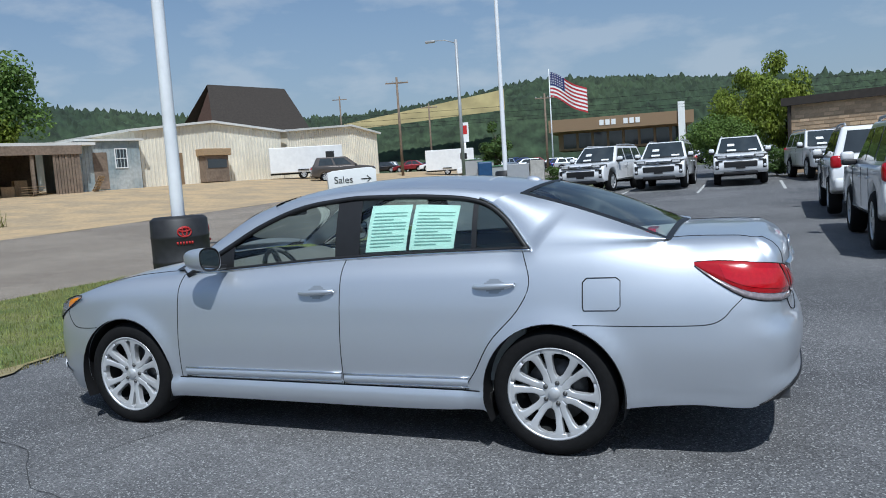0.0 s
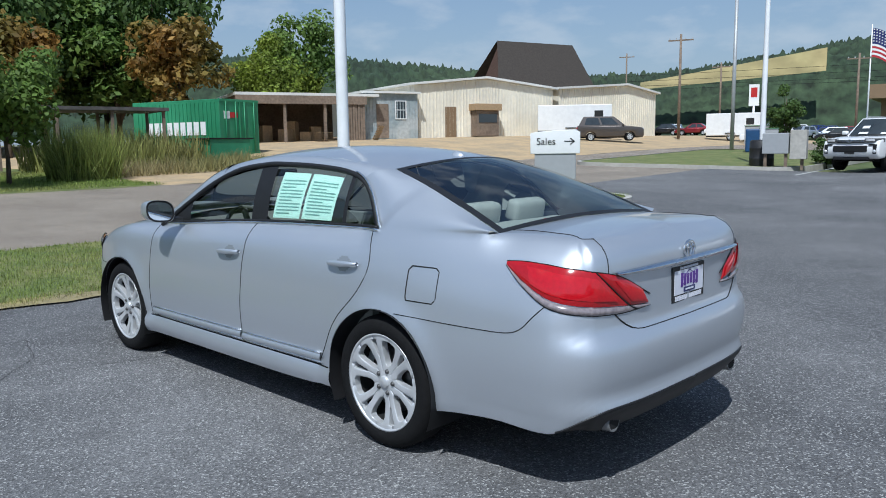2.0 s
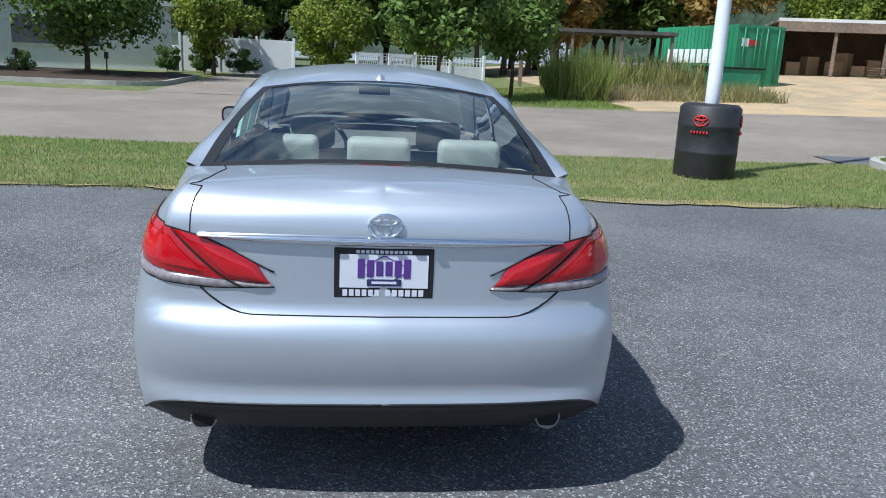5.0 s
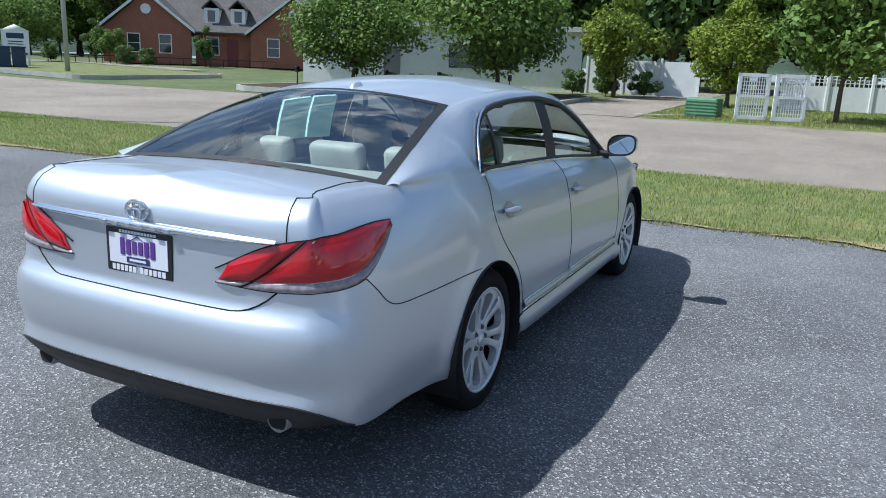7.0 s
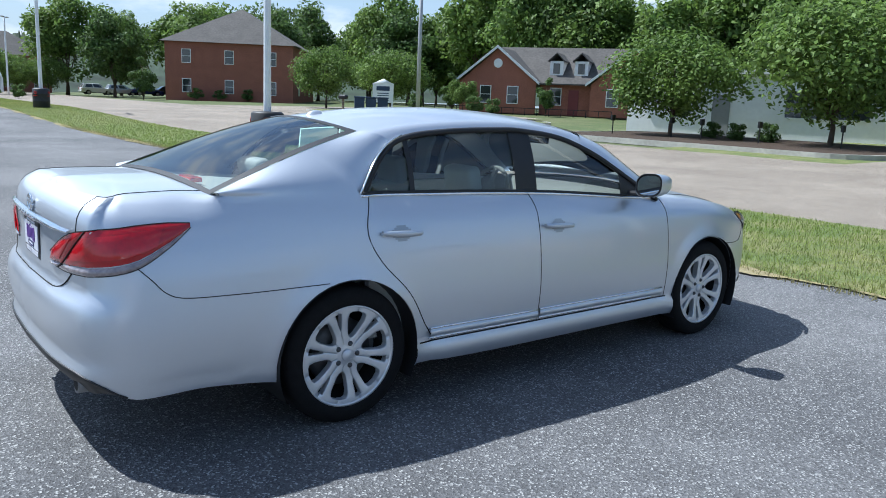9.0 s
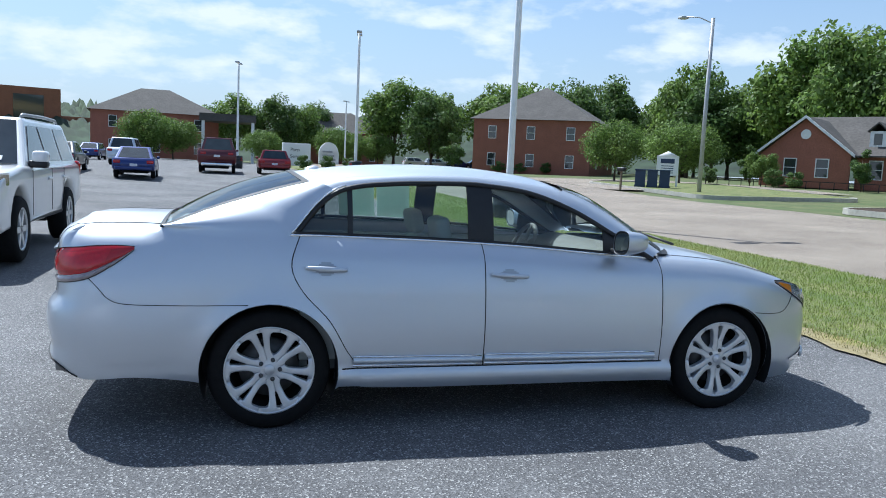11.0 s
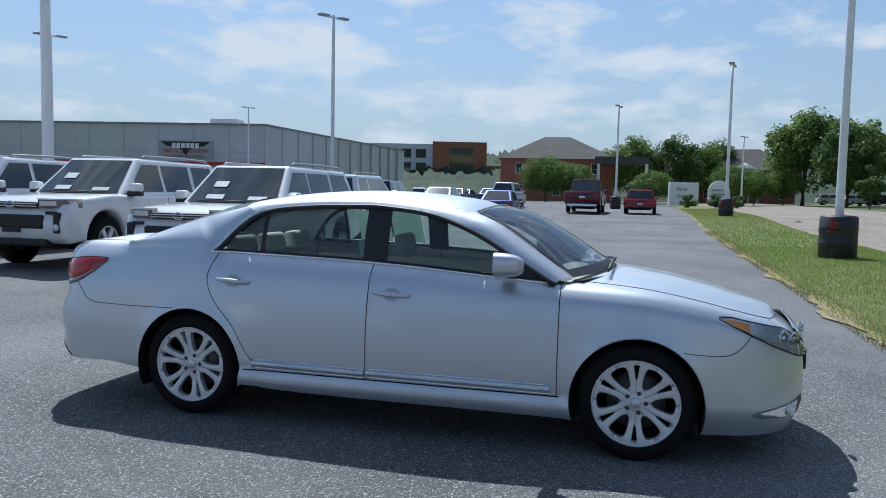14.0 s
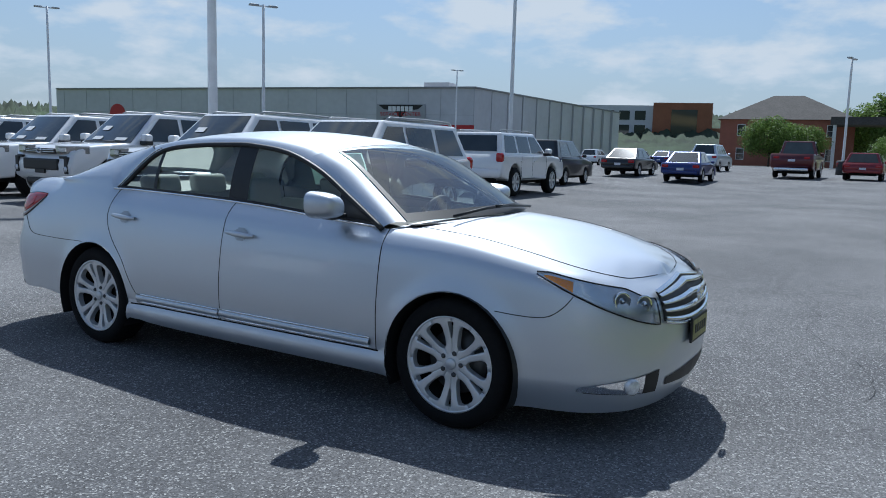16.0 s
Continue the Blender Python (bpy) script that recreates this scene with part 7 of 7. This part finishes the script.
part("post", tube([(0, 0, 0), (0, 0, 8.6)], .11, 10, None, .09), "grey_metal", st_l)
part("arm", tube([(0, 0, 8.4), (-.6, -.3, 8.6), (-1.2, -.5, 8.6)], .03, 6), "grey_metal", st_l)
part("lamp_head", cushion(-1.75, -1.15, -.65, -.4, 8.5, 8.64), "grey_metal", st_l, smooth=True)
st_2 = thing("street_lamp", on(-24.5, -34.4, 0), "tall grey street lamp post with a curved arm", "street lamp")
part("post", tube([(0, 0, 0), (0, 0, 10.0)], .13, 10, None, .11), "grey_metal", st_2)
part("arm", tube([(0, 0, 9.7), (.5, -.6, 10.1), (1.0, -1.3, 10.2)], .035, 6), "grey_metal", st_2)
part("lamp_head", cushion(.75, 1.25, -1.7, -1.2, 10.1, 10.24), "grey_metal", st_2, smooth=True)
poles = []
for x, y, h in ((-29.2, 63.4, 9.4), (-56, 100, 12), (-20, 84, 9), (-38, 92, 9)):
    up = thing("utility_pole", on(x, y, 20), "weathered wooden utility pole with a crossarm", "utility pole", "utility poles")
    part("post", tube([(0, 0, 0), (0, 0, h)], .14, 8, None, .1), "wood", up)
    part("crossarm", box(-1.1, 1.1, -.06, .06, h - .6, h - .48), "wood", up)
    for k in (-1, -.4, .4, 1):
        part("insulator", box(k - .05, k + .05, -.05, .05, h - .48, h - .34), "grey_metal", up)
    poles.append((x, y, gz(x, y) + h - .4))
wires = bmesh.new()
for z, sag in ((9.0, .9), (8.2, 1.0), (7.5, 1.1), (6.9, .9)):
    a, b = Vector((-56, 100, z + 2.2)), Vector((60, 118, z + 3.4))
    tube([a.lerp(b, k / 20) - Vector((0, 0, sag * math.sin(math.pi * k / 20))) for k in range(21)], .022, 4, wires)
tagged(part("overhead_wires", wires, "dark"), "slack overhead wires between poles", "wires", kind="stuff")
fp_ = thing("flag_pole", on(-23.8, 102.2, 0), "flagpole with a large striped flag flying", "flag")
part("post", tube([(0, 0, 0), (0, 0, 14.0)], .12, 8, None, .06), "pole_white", fp_)


def flag_pt(u, v):
    return Vector((.1 + 5.6 * u * .9, .5 * math.sin(u * 7) * u, 13.3 - 3.4 * v - 2.6 * u ** 1.3 + .25 * math.sin(u * 6 + 1)))


for k in range(13):
    part("stripe", grid(lambda u, v: flag_pt(u if k > 6 else .4 + .6 * u, (k + v) / 13), 14, 1), "flag_red" if k % 2 == 0 else "sign_white", fp_)
part("canton", grid(lambda u, v: flag_pt(.4 * u, v * 7 / 13), 8, 4), "flag_blue", fp_)
stars = bmesh.new()
for i in range(6):
    for j in range(5):
        c = flag_pt(.03 + .06 * i, .04 + .1 * j) + Vector((0, -.03, 0))
        box(c.x - .07, c.x + .07, c.y - .01, c.y, c.z - .07, c.z + .07, 0, stars)
part("stars", stars, "sign_white", fp_)

ss = thing("sales_sign", Matrix.Translation((-7.0, 12.5, gz(-7, 12.5))) @ Euler((0, 0, radians(33))).to_matrix().to_4x4(), "white Sales sign with an arrow on a grey base", "sign")
part("base", box(-.50, .50, -.22, .22, .05, 1.12, .01), "sign_grey", ss, "grey metal base")
part("foot", box(-.58, .58, -.28, .28, 0, .09), "sign_grey", ss)
bm = bmesh.new()
pr = [(-.60, 1.10), (.60, 1.10), (.60, 1.62)] + [(.60 - 1.2 * k / 10, 1.62 + .06 * math.sin(math.pi / 2 * (1 - k / 10)) - .0 * k) for k in range(1, 10)] + [(-.60, 1.60)]
extruded([(x, z) for x, z in pr], .5, .01, bm)
part("cabinet", bm, "sign_white", ss, "white sign cabinet")
words("Sales", pose(-.22, -.256, 1.32, 90, 0, 0), .24, "ink", ss)
arr = bmesh.new()
box(.22, .46, -.258, -.252, 1.385, 1.41, 0, arr)
tube([(.37, -.255, 1.47), (.465, -.255, 1.397), (.37, -.255, 1.325)], .013, 5, arr)
part("arrow", arr, "ink", ss)
pk = thing("directory_sign", local(-6.0, -79, -2.2, -78.2), "white directory sign with dark bars by the lawn", "sign")
part("board", box(0, 3.0, 0, .5, .2, 2.6, .03), "sign_white", pk)
words("Parts", pose(1.7, .52, 1.75, 90, 0, 180), .5, "ink", pk)
words("Service", pose(1.5, .52, 1.05, 90, 0, 180), .5, "ink", pk)
s2 = thing("scroll_sign", on(-8.2, -80, 100) @ Matrix.Diagonal((1, .62, .62, 1)), "white scroll-topped sign with grey lettering bars", "sign")
part("board", lathe([(1.7, -.1), (1.7, .1)], 24, "x"), "sign_white", s2).location = (0, 0, 2.9)
part("panel", box(-.1, .1, -1.8, 1.8, .8, 3.0), "sign_white", s2)
bb2 = bmesh.new()
for k in range(3):
    box(.11, .14, -1.2, 1.2 - .3 * k, 1.4 + k * .7, 1.7 + k * .7, 0, bb2)
part("lettering_bar", bb2, "sign_grey", s2)
bs = thing("office_sign", local(-26.7, -40.4, -25.2, -41.7), "white sign board with a dark heading on the street corner", "sign")
for x in (0, 1.3):
    part("post", box(x - .06, x + .06, -.06, .06, 0, 2.1), "white", bs)
part("board", box(.06, 1.24, -.04, .04, .8, 2.05), "sign_white", bs)
part("gable_top", extruded([(-.1, 2.05), (1.4, 2.05), (.65, 2.4)], .12, 0), "white", bs)
hb_ = bmesh.new()
for s in (-1, 1):
    box(.2, 1.1, *sorted((.042 * s, .05 * s)), 1.6, 1.9, 0, hb_)
    for k in range(4):
        box(.25, 1.05, *sorted((.042 * s, .05 * s)), .95 + k * .15, 1.0 + k * .15, 0, hb_)
part("lettering_bar", hb_, "navy", bs)
for k in range(3):
    wbn = thing("wheelie_bin", on(-24.6 + k * .66, -38.4 - k * .35, -30) @ Matrix.Diagonal((1.15, 1.15, 1.15, 1)), "dark blue wheeled bin by the kerb", "bin", "wheeled bins")
    part("tub", prism([(-.27, -.3), (.27, -.3), (.27, .3), (-.27, .3)], .06, .98), "navy", wbn)
    part("lid", box(-.31, .31, -.34, .36, .98, 1.06, .02), "navy", wbn)
    for s in (-1, 1):
        part("wheel", lathe([(.1, -.03), (.1, .03)], 14, "x"), "black", wbn).location = (.28 * s, .25, .1)
mbx = thing("mailbox", on(-20.6, -36.6, 20), "dark mailbox on a wooden post", "mailbox")
part("post", box(-.05, .05, -.05, .05, 0, 1.1), "wood", mbx)
part("mailbox_body", cushion(-.14, .14, -.3, .3, 1.1, 1.36), "black", mbx, smooth=True)
bx = thing("blue_drop_box", on(-11.8, 37.0, 20), "blue steel drop box on the island", "drop box")
part("drop_body", box(-.4, .4, -.4, .4, .1, 1.3, .08), "blue_box", bx)
for s in (-.3, .3):
    part("foot", box(s - .05, s + .05, -.35, .35, 0, .12), "blue_box", bx)
gbx = thing("meter_cabinet", on(-6.2, 25.7, 10), "beige meter cabinets on short posts", "meter cabinet")
part("cabinet_body", box(-.75, .15, -.15, .15, .6, 1.35, .02), "sign_grey", gbx)
part("cabinet_body", box(.2, .75, -.2, .2, .4, 1.45, .02), "concrete", gbx)
for s in (-.65, .05, .6):
    part("post", box(s - .05, s + .05, -.05, .05, 0, 1.0), "wood", gbx)
ps = thing("pole_sign", on(-25.4, 71, 20), "tall narrow white and red pole sign", "sign")
part("post", tube([(0, 0, 0), (0, 0, 4)], .1, 8), "pole_white", ps)
part("board", box(-.45, .45, -.12, .12, 3.4, 5.4), "sign_white", ps)
part("logo_patch", box(-.28, .28, -.14, -.12, 4.2, 5.1), "red", ps)

# islands and kerbs
def island(name, pts, label, fill="grass", h=.13, w=.16):
    """A raised bed with a concrete kerb round a plan outline."""
    ob = thing(name, Matrix.Identity(4), label, "island", kind="structure")
    cx, cy = sum(p[0] for p in pts) / len(pts), sum(p[1] for p in pts) / len(pts)
    n = len(pts)
    k_ = bmesh.new()
    ins = []
    for x, y in pts:
        d = Vector((cx - x, cy - y)).normalized() * w
        ins.append((x + d.x, y + d.y))
    for i in range(n):
        j = (i + 1) % n
        (ax, ay), (bx_, by_), (cx_, cy_), (dx_, dy_) = pts[i], pts[j], ins[j], ins[i]
        za, zb = gz(ax, ay), gz(bx_, by_)
        o0, o1 = k_.verts.new((ax, ay, za - .1)), k_.verts.new((bx_, by_, zb - .1))
        t0, t1 = k_.verts.new((ax, ay, za + h)), k_.verts.new((bx_, by_, zb + h))
        u0, u1 = k_.verts.new((dx_, dy_, za + h)), k_.verts.new((cx_, cy_, zb + h))
        k_.faces.new((o0, o1, t1, t0)), k_.faces.new((t0, t1, u1, u0))
    bmesh.ops.recalc_face_normals(k_, faces=k_.faces[:])
    part("kerb", k_, "concrete", ob, "pale concrete kerb")
    f = bmesh.new()
    f.faces.new([f.verts.new((x, y, gz(x, y) + h - .02)) for x, y in ins])
    part("bed", f, fill, ob)
    return ob


def rounded(x0, x1, y0, y1, r):
    out = []
    for cx, cy, a0 in ((x1 - r, y1 - r, 0), (x0 + r, y1 - r, 90), (x0 + r, y0 + r, 180), (x1 - r, y0 + r, 270)):
        out += [(cx + r * math.cos(radians(a0 + 90 * k / 6)), cy + r * math.sin(radians(a0 + 90 * k / 6))) for k in range(7)]
    return out


island("island", rounded(-8.2, -4.9, 8.6, 13.4, 1.1), "lawn island end with a concrete kerb")
island("island", rounded(-15.5, -5.6, 25.2, 40, 1.5), "lawn island with a kerb across the driveway")
island("island", rounded(-30.5, -22.3, -22, -7.0, 1.8), "mulched tree island with a concrete kerb", "mulch")
island("island", rounded(-33, -22.5, -46, -30.5, 1.6), "lawn island by the brick house", "grass")
kb = part("kerb", grid(lambda u, v: ((-20.2 - 2.4 * u ** 2 + .2 * v), -3.2 + 6 * u * .35, gz(-20, 0) + .1), 10, 1), "concrete")
tagged(kb, "pale concrete kerb return at the side entrance", "kerb", kind="structure")
wavy("side_road", -45, -20.05, -6.8, -3.2, -.015, "road", "asphalt side entrance between the lawn and the tree island", "road", .8, 0, 0, 10)
wavy("car_park", -38, -20.05, -60, -37.2, -.012, "road", "asphalt car park of the brick house", "car park", 2, 0, 0, 8)
blades("island_grass", -7.9, -5.2, 8.9, 13.1, 14000, .22, .006, "blade", "grass on the kerbed island", "grass", 8)
for x, y in ((-26.3, -17.4), (-25.6, -15.4), (-26.0, -13.0), (-26.2, -9.8), (-25.6, -20.2)):
    put = thing("path_light", on(x, y, 0), "small black flood light on a stake in the mulch", "path light", "path lights")
    part("stake", box(-.02, .02, -.02, .02, 0, .75), "black", put)
    part("light_head", box(-.12, .12, -.05, .05, .72, .98, .02), "black", put)

M["crack"] = mat("crack_dust", (.045, .045, .046), .95, vary=.2)
# cracks and repairs in the asphalt
def crack(x, y, deg, n, seed):
    rd_ = random.Random(seed)
    bm = bmesh.new()
    p, a = Vector((x, y)), radians(deg)
    pts = []
    for _ in range(n):
        pts.append(p.copy())
        a += rd_.uniform(-.45, .45)
        a += (radians(deg) - a) * .3
        p = p + Vector((math.cos(a), math.sin(a))) * rd_.uniform(.06, .14)
    for i in range(len(pts) - 1):
        d = (pts[i + 1] - pts[i]).normalized()
        w_ = rd_.uniform(.001, .0032)
        nn = Vector((-d.y, d.x)) * w_
        q = [pts[i] + nn, pts[i] - nn, pts[i + 1] - nn, pts[i + 1] + nn]
        bm.faces.new([bm.verts.new((v.x, v.y, gz(v.x, v.y) + .004)) for v in q])
    tagged(part("crack", bm, "crack"), "thin dark crack across the asphalt", "crack", "asphalt cracks", "structure")


for k, (x, y, d, n) in enumerate(((4.3, -1.2, 60, 30), (3.6, 1.0, 80, 40), (-.2, -2.2, 150, 24), (-1.6, -1.9, 60, 20), (2.6, -2.9, 170, 16), (4.2, 3.0, 100, 40), (-3.2, 2.5, 95, 30), (1.5, 3.4, 10, 30), (-4.0, 5.0, 60, 30), (7, 4, 90, 40), (3.4, 6.0, 70, 60), (-2.5, -4.5, 100, 40))):
    crack(x, y, d, n, k)
M["line"] = mat("worn_line_paint", (.5, .5, .48), .8, vary=.4, scale=12)
for k in range(7):
    bm = bmesh.new()
    x = -5.1 + k * 2.8
    bm.faces.new([bm.verts.new((a, b, gz(a, b) + .006)) for a, b in ((x, 23.5), (x + .1, 23.5), (x + .1, 28.5), (x, 28.5))])
    tagged(part("parking_line", bm, "line"), "worn white parking line on the asphalt", "parking line", "parking lines", "structure")

# hills
def hills(name, dist, az0, az1, height, seed, material, label):
    """A wooded ridge on an arc round the place; azimuth from +y towards -x."""
    def at(u, v):
        az = radians(az0 + (az1 - az0) * u)
        h = height(u) * (1 - (1 - v) ** 2)
        d = dist - 160 * (1 - v) ** 1.0
        bump = 6.5 * noise.fractal(Vector((u * 380, v * 26, seed)), .8, 2.1, 3) * (v ** .5)
        return (-math.sin(az) * d, math.cos(az) * d, h + bump * min(1, h / 15) + .016 * math.sin(az) * d)
    return tagged(part(name, grid(at, 900, 30), material), label, "hills", kind="structure")


hills("backdrop_hill", 640, -40, 75, lambda u: interp([(0, 40), (.2, 47), (.35, 60), (.47, 69), (.53, 58), (.6, 48), (.68, 50), (.8, 62), (.9, 58), (1, 45)], u), 3.0, "hill", "wooded green hills along the horizon")
hf = grid(lambda u, v: (lambda az, d: (-math.sin(az) * d, math.cos(az) * d, (37 - 8 * u) + (14 - 9 * u) * v + .016 * math.sin(az) * d))(radians(17 + 12 * u), 478 + 14 * v), 20, 6)
tagged(part("backdrop_field", hf, "hill_field"), "dry yellow hay field on the hillside", "field", kind="structure")
hills("backdrop_wood", 330, 80, 260, lambda u: 16, 8.0, "hill", "distant line of woods")
